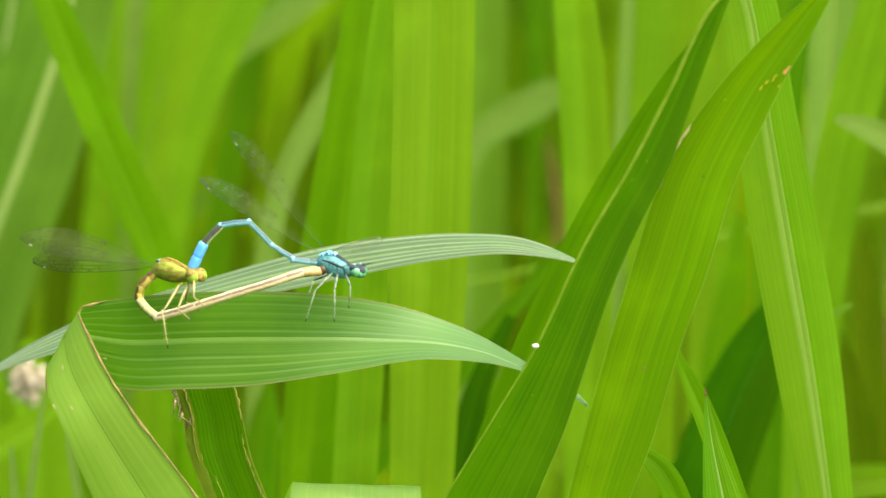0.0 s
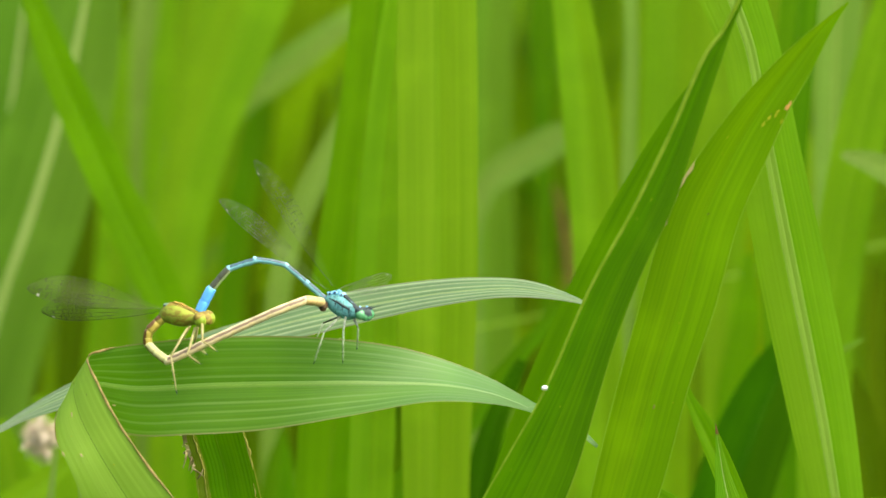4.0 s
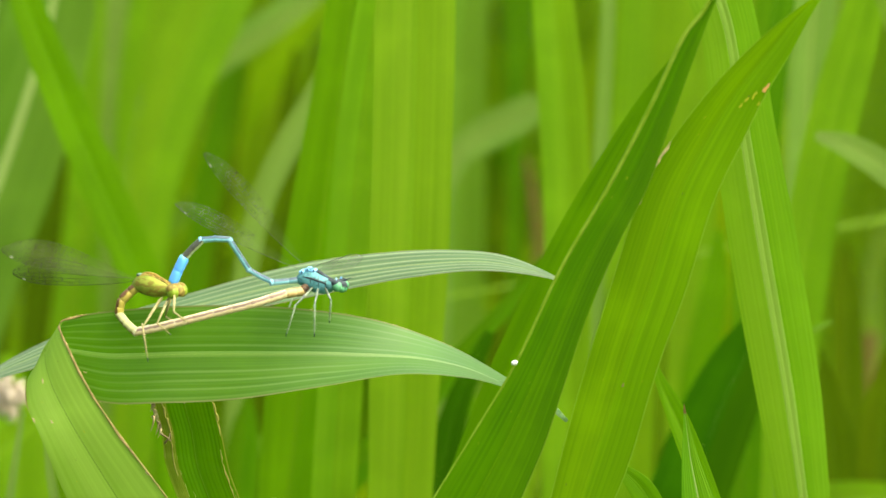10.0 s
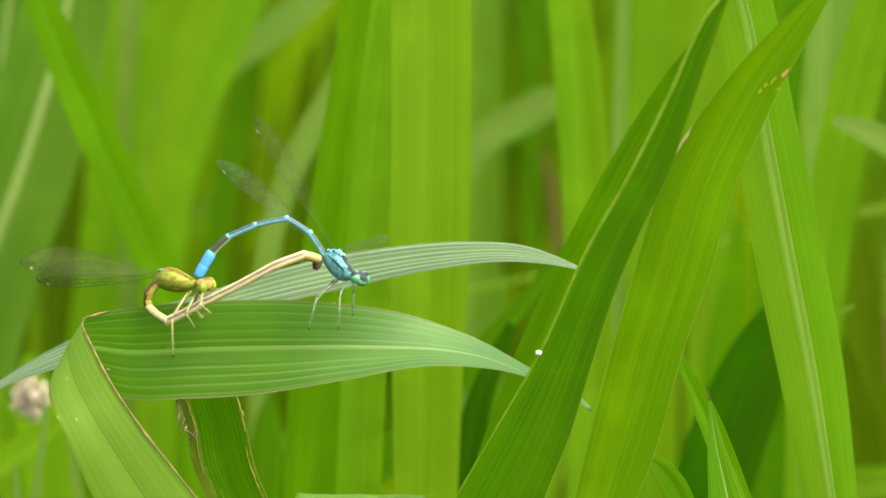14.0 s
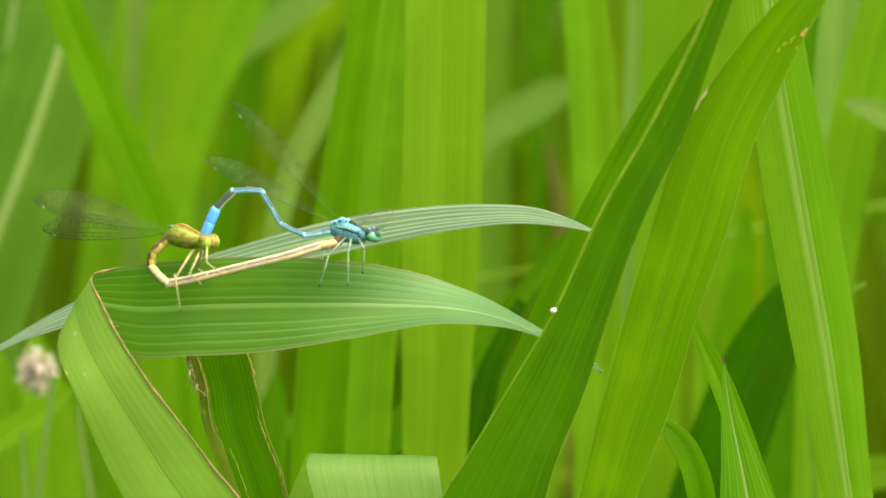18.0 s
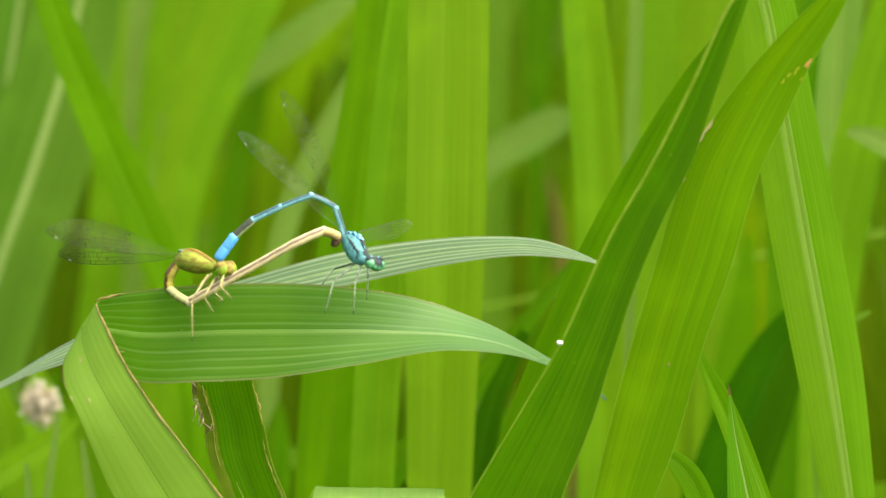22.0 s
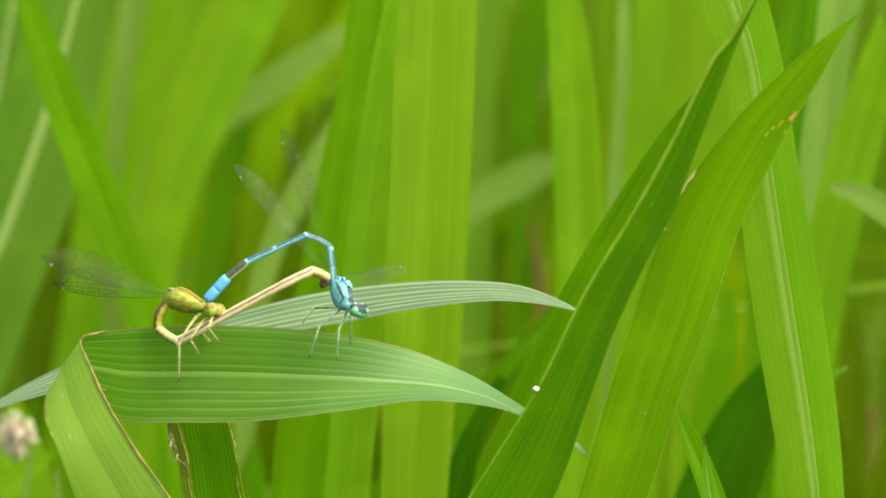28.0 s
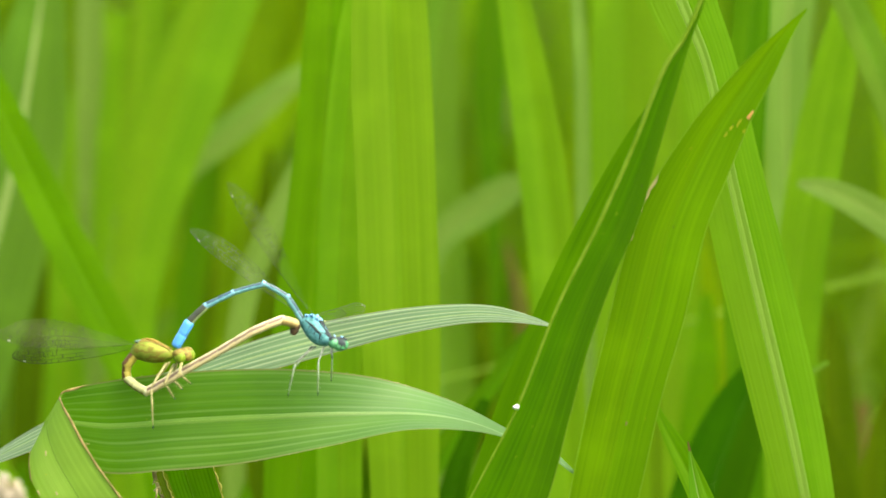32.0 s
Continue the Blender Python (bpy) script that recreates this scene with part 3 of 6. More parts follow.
def scar(plant, x, z, size, material, seed, label):
    """A stain with ragged outline that lies on a leaf's face."""
    g = GRIDS[plant]
    away = np.hypot(g[..., 0] + plant.location.x - x, g[..., 2] + plant.location.z - z) + 0.02 * (g[..., 1] > g[..., 1].min() + 0.03)
    i, j = np.unravel_index(np.argmin(away), away.shape)
    i, j = min(max(i, 1), g.shape[0] - 2), min(max(j, 1), g.shape[1] - 2)
    long, wide = Vector(g[i + 1, j] - g[i - 1, j]).normalized(), Vector(g[i, j + 1] - g[i, j - 1]).normalized()
    out = long.cross(wide).normalized()
    out = -out if out.y > 0 else out
    rng = random.Random(seed)
    bm = bmesh.new()
    at = Vector(g[i, j]) + out * 0.00012
    rim = []
    for n in range(14):
        a, reach = 2 * math.pi * n / 14, size * rng.uniform(0.45, 1.1)
        rim.append(bm.verts.new(at + long * reach * 1.5 * math.cos(a) + wide * reach * 0.7 * math.sin(a)))
    middle = bm.verts.new(at + out * 0.00004)
    for n in range(14):
        bm.faces.new((middle, rim[n], rim[(n + 1) % 14]))
    part("scar", bm, material, plant, label)


def pale_leaf(ea, eb):
    g, wide = leaf_surface(ea, eb, 90, 25, arch=0.03, keel=0.03, ridges=12)
    g, plant = planted(g, "pale green grass leaf bent over in an arch")
    halved(g, plant, FOLIAGE["bent"], FOLIAGE["bent"], 0.05, "low midrib")


perch_leaf(
    [(38.8, 6.0, 441.7), (36.0, 6.0, 444.5), (30.7, 5.0, 447.6), (25.0, 5.0, 451.0), (20.5, 4.0, 453.3), (13.0, 2.0, 456.2), (2.5, 0.0, 458.2), (-9.6, 0.0, 458.6), (-21.6, 0.0, 457.9), (-27.3, 0.0, 457.0), (-29.0, -2.0, 456.6), (-27.5, -6.0, 453.8), (-23.9, -8.0, 447.3), (-13.2, -9.0, 432.5), (-8.1, -9.0, 425.3), (69.4, -3.0, 212.7), (114.5, 3.0, 0.0)],
    [(38.5, 6.0, 441.3), (34.5, 2.0, 445.2), (29.5, -3.0, 448.3), (25.0, -6.0, 450.0), (16.8, -6.0, 450.5), (5.5, -4.0, 448.3), (-5.8, -3.0, 446.4), (-15.6, -3.0, 445.9), (-23.6, -1.0, 445.6), (-30.1, 0.0, 448.0), (-32.9, -3.0, 449.8), (-33.2, -7.0, 446.8), (-31.4, -9.0, 443.0), (-27.1, -9.0, 432.5), (-23.5, -9.0, 425.3), (58.6, -3.0, 212.7), (109.1, 3.0, 0.0)])
back_leaf(
    [(40.2, 16.0, 457.4), (37.2, 16.0, 459.6), (30.2, 18.0, 462.1), (22.6, 20.0, 462.4), (12.5, 21.0, 461.6), (1.8, 21.0, 459.9), (-12.1, 21.0, 455.9), (-26.0, 21.0, 451.4), (-33.7, 21.0, 448.2), (-41.4, 20.0, 443.8), (-48.4, 20.0, 438.4), (-130.5, 25.4, 219.2), (-179.7, 30.7, 0.0)],
    [(40.4, 16.0, 457.2), (37.5, 13.0, 459.6), (27.9, 14.0, 460.7), (17.2, 15.0, 459.4), (6.5, 16.0, 457.0), (-2.7, 16.0, 454.9), (-11.9, 16.0, 452.9), (-25.7, 16.0, 449.3), (-33.4, 16.0, 446.1), (-41.1, 16.0, 443.4), (-47.7, 16.0, 438.6), (-130.0, 22.6, 219.2), (-179.5, 29.3, 0.0)])
NARROW = grass_blade(
    [(59.6, -14.0, 509.8), (57.6, -14.0, 505.6), (55.2, -14.0, 500.9), (52.9, -14.0, 497.8), (48.5, -14.0, 488.1), (43.3, -14.0, 477.6), (37.4, -14.0, 467.0), (31.6, -14.0, 454.1), (26.9, -14.0, 445.8), (19.6, -14.0, 433.3), (15.9, -14.0, 427.0), (-50.7, -8.0, 213.5), (-89.4, -2.0, 0.0)],
    [(59.7, -14.0, 509.8), (58.2, -14.0, 505.3), (56.4, -14.0, 500.8), (55.1, -14.0, 497.1), (51.3, -14.0, 485.9), (48.5, -14.0, 477.6), (44.9, -14.0, 470.1), (41.2, -14.0, 461.0), (38.3, -14.0, 451.9), (35.5, -14.0, 442.8), (31.9, -14.0, 433.5), (30.1, -14.0, 427.1), (-40.7, -8.0, 213.5), (-84.4, -2.0, 0.0)], "front")
BROAD = grass_blade(
    [(71.7, -10.0, 503.8), (69.3, -10.0, 502.0), (66.1, -10.0, 499.5), (62.3, -10.0, 496.1), (56.4, -10.0, 489.7), (51.0, -10.0, 482.2), (48.1, -10.0, 476.9), (46.3, -10.0, 471.6), (43.5, -10.0, 461.8), (41.3, -10.0, 454.2), (38.5, -10.0, 443.5), (36.0, -10.0, 432.6), (34.6, -10.0, 426.2), (-9.0, -4.0, 213.1), (-34.6, 2.0, 0.0)],
    [(71.9, -10.0, 503.6), (70.8, -10.0, 502.0), (69.3, -10.0, 499.4), (67.0, -10.0, 494.9), (64.1, -10.0, 489.8), (60.9, -10.0, 483.0), (57.5, -10.0, 475.5), (54.0, -10.0, 463.4), (50.4, -10.0, 452.7), (46.8, -10.0, 439.7), (44.2, -10.0, 432.7), (42.1, -10.0, 426.2), (-3.8, -4.0, 213.1), (-31.9, 2.0, 0.0)], "bright")
grass_blade(
    [(54.3, 2.0, 445.3), (54.3, 2.0, 442.5), (54.2, 2.0, 437.9), (54.3, 2.0, 429.9), (54.3, 2.0, 423.5), (84.2, 8.0, 211.8), (102.8, 14.0, 0.0)],
    [(54.4, 2.0, 445.3), (55.1, 2.0, 442.5), (56.5, 2.0, 437.9), (59.7, 2.0, 430.0), (62.1, 2.0, 423.5), (89.7, 8.0, 211.8), (105.6, 14.0, 0.0)], "young")
grass_blade(
    [(49.4, 12.0, 452.8), (50.6, 12.0, 446.6), (54.6, 12.0, 435.2), (57.9, 12.0, 426.2), (119.7, 18.0, 213.1), (157.1, 24.0, 0.0)],
    [(49.7, 12.0, 452.8), (51.5, 12.0, 447.7), (54.9, 12.0, 442.3), (61.3, 12.0, 426.2), (122.1, 18.0, 213.1), (158.3, 24.0, 0.0)], "second")
grass_blade(
    [(41.9, 8.0, 435.6), (46.5, 8.0, 435.4), (50.3, 8.0, 433.2), (52.9, 8.0, 428.5), (54.3, 8.0, 422.4), (91.8, 14.0, 211.2), (114.0, 20.0, 0.0)],
    [(41.9, 8.0, 434.1), (45.8, 8.0, 433.7), (47.7, 8.0, 431.0), (49.0, 8.0, 428.5), (50.5, 8.0, 422.4), (89.2, 14.0, 211.2), (112.7, 20.0, 0.0)], "second")
# The narrow blade's left half, added as a separate leaf behind it.
grass_blade(
    [(57.0, 35.0, 491.6), (49.5, 35.0, 482.5), (41.7, 35.0, 470.1), (35.4, 35.0, 458.3), (29.5, 35.0, 445.4), (24.2, 35.0, 431.4), (19.7, 35.0, 416.6), (-28.3, 41.0, 207.8), (-56.6, 47.0, 0.0)],
    [(57.5, 35.0, 491.2), (52.9, 35.0, 480.5), (46.9, 35.0, 467.4), (41.8, 35.0, 455.2), (36.3, 35.0, 442.4), (30.9, 35.0, 429.0), (26.1, 35.0, 414.5), (-23.9, 41.0, 207.8), (-54.4, 47.0, 0.0)], "fold")
grass_blade(
    [(50.2, 28.0, 519.1), (51.9, 28.0, 503.2), (56.5, 28.0, 491.3), (58.6, 28.0, 477.3), (61.4, 28.0, 459.9), (65.2, 28.0, 441.0), (68.9, 28.0, 423.5), (70.4, 28.0, 415.6), (96.2, 34.0, 208.1), (112.3, 40.0, 0.0)],
    [(57.7, 28.0, 519.4), (61.3, 28.0, 504.3), (64.4, 28.0, 492.9), (67.1, 28.0, 478.8), (70.7, 28.0, 461.6), (74.1, 28.0, 442.5), (76.0, 28.0, 424.6), (77.0, 28.0, 416.7), (100.8, 34.0, 208.1), (114.6, 40.0, 0.0)], "ribbed")
torn_blade(
    [(-17.4, 9.0, 446.5), (-16.9, 9.0, 442.5), (-16.0, 9.0, 439.5), (-15.4, 9.0, 434.8), (-12.9, 9.0, 427.6), (-10.8, 9.0, 421.5), (36.2, 15.0, 210.8), (65.1, 21.0, 0.0)],
    [(-9.7, 9.0, 446.6), (-8.7, 9.0, 442.7), (-7.7, 9.0, 438.4), (-6.6, 9.0, 433.4), (-4.5, 9.0, 427.7), (-3.1, 9.0, 421.6), (41.6, 15.0, 210.8), (67.8, 21.0, 0.0)])
pale_leaf(
    [(1.5, -4.0, 419.3), (0.1, -3.0, 426.1), (-1.0, -1.0, 430.3), (-0.7, 3.0, 431.4), (-1.7, 7.0, 429.0), (-4.5, 10.0, 421.3), (-6.2, 10.0, 415.0), (-65.1, 16.0, 207.1), (-99.9, 22.0, 0.0)],
    [(17.7, -4.0, 419.5), (17.1, -3.0, 426.2), (16.5, -1.0, 430.6), (15.9, 3.0, 431.0), (8.4, 7.0, 426.5), (2.2, 10.0, 419.4), (-0.8, 10.0, 413.5), (-61.3, 16.0, 207.1), (-98.1, 22.0, 0.0)])
grass_blade(
    [(-37.0, 88.0, 423.9), (-39.8, 88.0, 423.2), (-43.7, 88.0, 421.2), (-48.1, 88.0, 418.5), (-53.2, 88.0, 414.7), (-128.1, 94.0, 206.5), (-168.3, 100.0, 0.0)],
    [(-36.8, 88.0, 423.6), (-38.6, 88.0, 421.3), (-41.7, 88.0, 418.2), (-45.7, 88.0, 415.1), (-50.7, 88.0, 411.2), (-124.6, 94.0, 206.5), (-166.4, 100.0, 0.0)], "mid")
grass_blade(
    [(16.3, 62.0, 522.0), (12.5, 62.0, 500.4), (11.7, 62.0, 488.2), (11.5, 62.0, 470.3), (11.2, 62.0, 452.3), (11.3, 62.0, 434.1), (11.4, 62.0, 415.6), (11.5, 62.0, 405.7), (10.1, 68.0, 202.8), (10.0, 74.0, 0.0)],
    [(21.1, 62.0, 521.8), (22.9, 62.0, 500.0), (23.1, 62.0, 488.0), (22.9, 62.0, 470.1), (22.5, 62.0, 452.0), (21.4, 62.0, 433.9), (20.5, 62.0, 415.4), (20.0, 62.0, 405.6), (16.1, 68.0, 202.8), (13.0, 74.0, 0.0)], "mid")
grass_blade(
    [(8.8, 85.0, 513.6), (5.1, 85.0, 493.1), (3.1, 85.0, 478.3), (-0.1, 85.0, 460.0), (-2.8, 85.0, 443.1), (-4.4, 85.0, 426.1), (-5.2, 85.0, 410.3), (-5.1, 85.0, 399.9), (-9.6, 91.0, 199.9), (-11.6, 97.0, 0.0)],
    [(12.1, 85.0, 513.3), (12.4, 85.0, 492.5), (11.3, 85.0, 477.3), (9.3, 85.0, 458.8), (8.0, 85.0, 441.9), (5.6, 85.0, 425.0), (3.2, 85.0, 409.6), (2.4, 85.0, 399.7), (-4.3, 91.0, 199.9), (-9.0, 97.0, 0.0)], "second")
grass_blade(
    [(14.7, 72.0, 511.3), (9.6, 72.0, 491.9), (6.9, 72.0, 474.5), (4.9, 72.0, 453.7), (3.8, 72.0, 432.8), (2.7, 72.0, 411.7), (-4.5, 78.0, 205.8), (-8.3, 84.0, 0.0)],
    [(17.9, 72.0, 510.7), (15.2, 72.0, 491.0), (13.3, 72.0, 473.8), (11.4, 72.0, 453.2), (10.3, 72.0, 432.4), (9.2, 72.0, 411.4), (0.1, 78.0, 205.8), (-6.0, 84.0, 0.0)], "mid")
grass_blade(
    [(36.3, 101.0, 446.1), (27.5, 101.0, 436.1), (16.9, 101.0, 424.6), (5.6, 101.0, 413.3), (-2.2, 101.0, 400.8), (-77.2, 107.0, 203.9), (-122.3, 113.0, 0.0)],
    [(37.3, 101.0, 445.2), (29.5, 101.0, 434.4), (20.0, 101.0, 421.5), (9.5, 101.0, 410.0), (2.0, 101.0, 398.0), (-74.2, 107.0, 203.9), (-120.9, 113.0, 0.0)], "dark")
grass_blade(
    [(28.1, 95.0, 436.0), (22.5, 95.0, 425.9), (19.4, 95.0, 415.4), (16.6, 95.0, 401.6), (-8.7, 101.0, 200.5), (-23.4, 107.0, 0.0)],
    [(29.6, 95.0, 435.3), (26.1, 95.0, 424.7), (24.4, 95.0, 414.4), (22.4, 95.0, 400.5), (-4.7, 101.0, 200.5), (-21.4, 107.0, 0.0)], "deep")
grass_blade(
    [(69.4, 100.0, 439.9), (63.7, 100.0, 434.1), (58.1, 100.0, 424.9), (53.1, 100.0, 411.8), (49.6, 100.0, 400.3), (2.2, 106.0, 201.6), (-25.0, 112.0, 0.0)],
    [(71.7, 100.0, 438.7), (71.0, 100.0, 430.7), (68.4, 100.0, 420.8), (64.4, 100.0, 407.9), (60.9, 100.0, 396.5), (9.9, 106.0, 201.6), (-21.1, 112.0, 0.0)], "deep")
grass_blade(
    [(78.2, 74.0, 442.5), (76.5, 74.0, 441.8), (74.3, 74.0, 440.6), (71.8, 74.0, 438.1), (70.1, 74.0, 433.7), (69.9, 74.0, 423.5), (71.1, 74.0, 404.9), (80.8, 80.0, 202.5), (86.8, 86.0, 0.0)],
    [(78.4, 74.0, 442.0), (76.9, 74.0, 441.0), (75.0, 74.0, 439.8), (72.7, 74.0, 437.5), (71.2, 74.0, 433.6), (71.0, 74.0, 423.5), (72.2, 74.0, 405.0), (81.6, 80.0, 202.5), (87.1, 86.0, 0.0)], "dull")
grass_blade(
    [(85.1, 120.0, 490.6), (81.3, 120.0, 480.6), (77.5, 120.0, 467.7), (74.3, 120.0, 451.9), (72.0, 120.0, 434.9), (70.7, 120.0, 413.5), (70.6, 120.0, 393.9), (67.9, 126.0, 196.9), (66.8, 132.0, 0.0)],
    [(88.4, 120.0, 489.8), (87.5, 120.0, 479.1), (85.0, 120.0, 466.0), (81.9, 120.0, 450.5), (79.7, 120.0, 434.1), (78.4, 120.0, 413.1), (77.5, 120.0, 393.6), (72.7, 126.0, 196.9), (69.3, 132.0, 0.0)], "far")
grass_blade(
    [(77.2, 110.0, 462.7), (80.9, 110.0, 460.5), (86.3, 110.0, 456.8), (91.1, 110.0, 452.1), (176.8, 116.0, 227.0), (228.4, 122.0, 0.0)],
    [(77.5, 110.0, 463.9), (82.3, 110.0, 463.6), (88.9, 110.0, 460.6), (94.5, 110.0, 455.9), (179.1, 116.0, 227.0), (229.6, 122.0, 0.0)], "pale")
grass_blade(
    [(33.3, 115.0, 501.3), (34.4, 115.0, 484.1), (35.6, 115.0, 467.0), (36.7, 115.0, 449.9), (36.9, 115.0, 428.2), (37.1, 115.0, 394.7), (38.1, 121.0, 197.3), (39.2, 127.0, 0.0)],
    [(36.7, 115.0, 501.8), (40.3, 115.0, 484.8), (42.8, 115.0, 467.6), (43.9, 115.0, 450.1), (44.2, 115.0, 428.2), (44.0, 115.0, 394.6), (42.9, 121.0, 197.3), (41.6, 127.0, 0.0)], "far")
grass_blade(
    [(45.6, 140.0, 494.0), (45.5, 140.0, 476.5), (45.0, 140.0, 463.2), (44.6, 140.0, 449.9), (44.3, 140.0, 423.0), (44.3, 140.0, 388.6), (44.7, 146.0, 194.3), (45.1, 152.0, 0.0)],
    [(47.3, 140.0, 494.0), (47.7, 140.0, 476.4), (47.3, 140.0, 463.2), (46.9, 140.0, 449.8), (46.5, 140.0, 423.0), (46.6, 140.0, 388.6), (46.3, 146.0, 194.3), (45.9, 152.0, 0.0)], "pale")
grass_blade(
    [(-39.3, 175.0, 494.5), (-47.6, 175.0, 475.4), (-50.7, 175.0, 466.5), (-54.5, 175.0, 456.3), (-57.8, 175.0, 447.3), (-63.3, 175.0, 432.1), (-67.8, 175.0, 412.3), (-70.9, 175.0, 381.7), (-87.1, 181.0, 190.4), (-95.6, 187.0, 0.0)],
    [(-34.0, 175.0, 493.4), (-34.4, 175.0, 472.5), (-35.8, 175.0, 462.5), (-38.6, 175.0, 451.2), (-41.5, 175.0, 441.6), (-46.8, 175.0, 427.2), (-51.6, 175.0, 409.6), (-56.3, 175.0, 380.0), (-76.9, 181.0, 190.4), (-90.5, 187.0, 0.0)], "veined")
grass_blade(
    [(-46.6, 120.0, 490.3), (-43.6, 120.0, 477.8), (-38.8, 120.0, 464.6), (-33.5, 120.0, 451.4), (-28.4, 120.0, 439.4), (-23.8, 120.0, 424.2), (-21.2, 120.0, 392.5), (-8.2, 126.0, 196.4), (0.2, 132.0, 0.0)],
    [(-44.2, 120.0, 491.2), (-38.8, 120.0, 479.6), (-33.3, 120.0, 466.9), (-27.6, 120.0, 454.1), (-22.3, 120.0, 441.7), (-17.4, 120.0, 425.3), (-14.8, 120.0, 393.2), (-3.6, 126.0, 196.4), (2.5, 132.0, 0.0)], "second")
grass_blade(
    [(8.0, 200.0, 518.4), (-1.3, 200.0, 506.8), (-7.6, 200.0, 498.5), (-13.4, 200.0, 490.4), (-19.1, 200.0, 479.1), (-23.5, 200.0, 467.6), (-27.2, 200.0, 455.9), (-29.9, 200.0, 443.9), (-31.5, 200.0, 428.5), (-39.8, 206.0, 214.0), (-43.4, 212.0, 0.0)],
    [(8.6, 200.0, 518.1), (4.2, 200.0, 503.9), (0.8, 200.0, 493.8), (-3.3, 200.0, 485.2), (-8.0, 200.0, 474.2), (-12.8, 200.0, 463.3), (-17.6, 200.0, 452.7), (-21.2, 200.0, 442.1), (-24.2, 200.0, 427.4), (-33.9, 206.0, 214.0), (-40.1, 212.0, 0.0)], "far")
grass_blade(
    [(-32.0, 250.0, 479.1), (-39.3, 250.0, 459.9), (-43.7, 250.0, 440.1), (-47.2, 250.0, 420.1), (-50.3, 250.0, 395.7), (-51.9, 250.0, 361.2), (-58.4, 256.0, 180.5), (-61.4, 262.0, 0.0)],
    [(-27.3, 250.0, 478.0), (-29.8, 250.0, 457.9), (-32.2, 250.0, 438.2), (-35.6, 250.0, 418.5), (-38.6, 250.0, 394.8), (-41.1, 250.0, 360.6), (-50.8, 256.0, 180.5), (-57.6, 262.0, 0.0)], "far")
grass_blade(
    [(3.8, 150.0, 469.5), (-0.8, 150.0, 461.9), (-5.3, 150.0, 453.9), (-8.8, 150.0, 445.4), (-11.4, 150.0, 432.3), (-13.1, 150.0, 393.0), (-18.9, 156.0, 196.5), (-22.0, 162.0, 0.0)],
    [(5.1, 150.0, 468.9), (2.3, 150.0, 460.3), (-1.6, 150.0, 452.1), (-5.1, 150.0, 444.3), (-7.8, 150.0, 432.1), (-9.5, 150.0, 392.9), (-16.3, 156.0, 196.5), (-20.8, 162.0, 0.0)], "pale")
grass_blade(
    [(25.9, 230.0, 486.9), (20.9, 230.0, 465.8), (19.6, 230.0, 448.1), (19.8, 230.0, 423.7), (19.6, 230.0, 394.3), (19.8, 230.0, 366.5), (19.8, 236.0, 183.2), (20.5, 242.0, 0.0)],
    [(30.6, 230.0, 486.1), (28.5, 230.0, 465.0), (28.2, 230.0, 447.9), (28.4, 230.0, 423.7), (28.2, 230.0, 394.2), (27.5, 230.0, 366.4), (25.2, 236.0, 183.2), (23.2, 242.0, 0.0)], "dull")
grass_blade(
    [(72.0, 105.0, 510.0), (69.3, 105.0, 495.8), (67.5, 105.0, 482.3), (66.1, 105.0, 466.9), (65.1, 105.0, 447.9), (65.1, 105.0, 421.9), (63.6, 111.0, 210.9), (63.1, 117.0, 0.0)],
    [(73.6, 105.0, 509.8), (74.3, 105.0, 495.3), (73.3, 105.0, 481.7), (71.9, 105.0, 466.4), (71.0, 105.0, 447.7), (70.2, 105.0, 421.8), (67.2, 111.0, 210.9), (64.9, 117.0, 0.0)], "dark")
grass_blade(
    [(96.2, 270.0, 400.8), (93.2, 270.0, 394.8), (92.2, 270.0, 387.2), (93.9, 270.0, 377.8), (95.4, 270.0, 365.5), (108.9, 276.0, 182.9), (117.4, 282.0, 0.0)],
    [(98.1, 270.0, 400.3), (97.7, 270.0, 394.0), (97.8, 270.0, 387.4), (98.5, 270.0, 378.3), (99.4, 270.0, 365.9), (111.7, 276.0, 182.9), (118.8, 282.0, 0.0)], "dry")
grass_blade(
    [(35.2, 250.0, 434.8), (36.0, 250.0, 428.9), (36.8, 250.0, 422.0), (37.3, 250.0, 413.0), (38.2, 250.0, 400.0), (49.3, 256.0, 200.0), (56.0, 262.0, 0.0)],
    [(35.8, 250.0, 435.0), (37.4, 250.0, 429.1), (38.4, 250.0, 422.1), (38.9, 250.0, 413.1), (39.8, 250.0, 400.1), (50.4, 256.0, 200.0), (56.6, 262.0, 0.0)], "dry")
# Dark leaves added from here on draw the shaded gaps between blades.
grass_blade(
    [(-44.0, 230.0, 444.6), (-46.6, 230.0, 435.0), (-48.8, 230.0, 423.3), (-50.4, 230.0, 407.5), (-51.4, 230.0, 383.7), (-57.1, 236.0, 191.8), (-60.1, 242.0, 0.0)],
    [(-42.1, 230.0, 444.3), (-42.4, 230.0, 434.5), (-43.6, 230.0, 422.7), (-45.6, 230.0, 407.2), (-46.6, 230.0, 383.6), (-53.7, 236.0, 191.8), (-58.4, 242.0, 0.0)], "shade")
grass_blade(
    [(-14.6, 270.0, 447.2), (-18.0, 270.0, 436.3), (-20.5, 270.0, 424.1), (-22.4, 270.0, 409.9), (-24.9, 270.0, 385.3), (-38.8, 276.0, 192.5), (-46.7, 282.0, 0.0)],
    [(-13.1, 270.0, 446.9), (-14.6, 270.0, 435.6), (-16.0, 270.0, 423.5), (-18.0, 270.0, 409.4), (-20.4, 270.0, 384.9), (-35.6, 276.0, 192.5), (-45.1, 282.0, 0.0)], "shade")
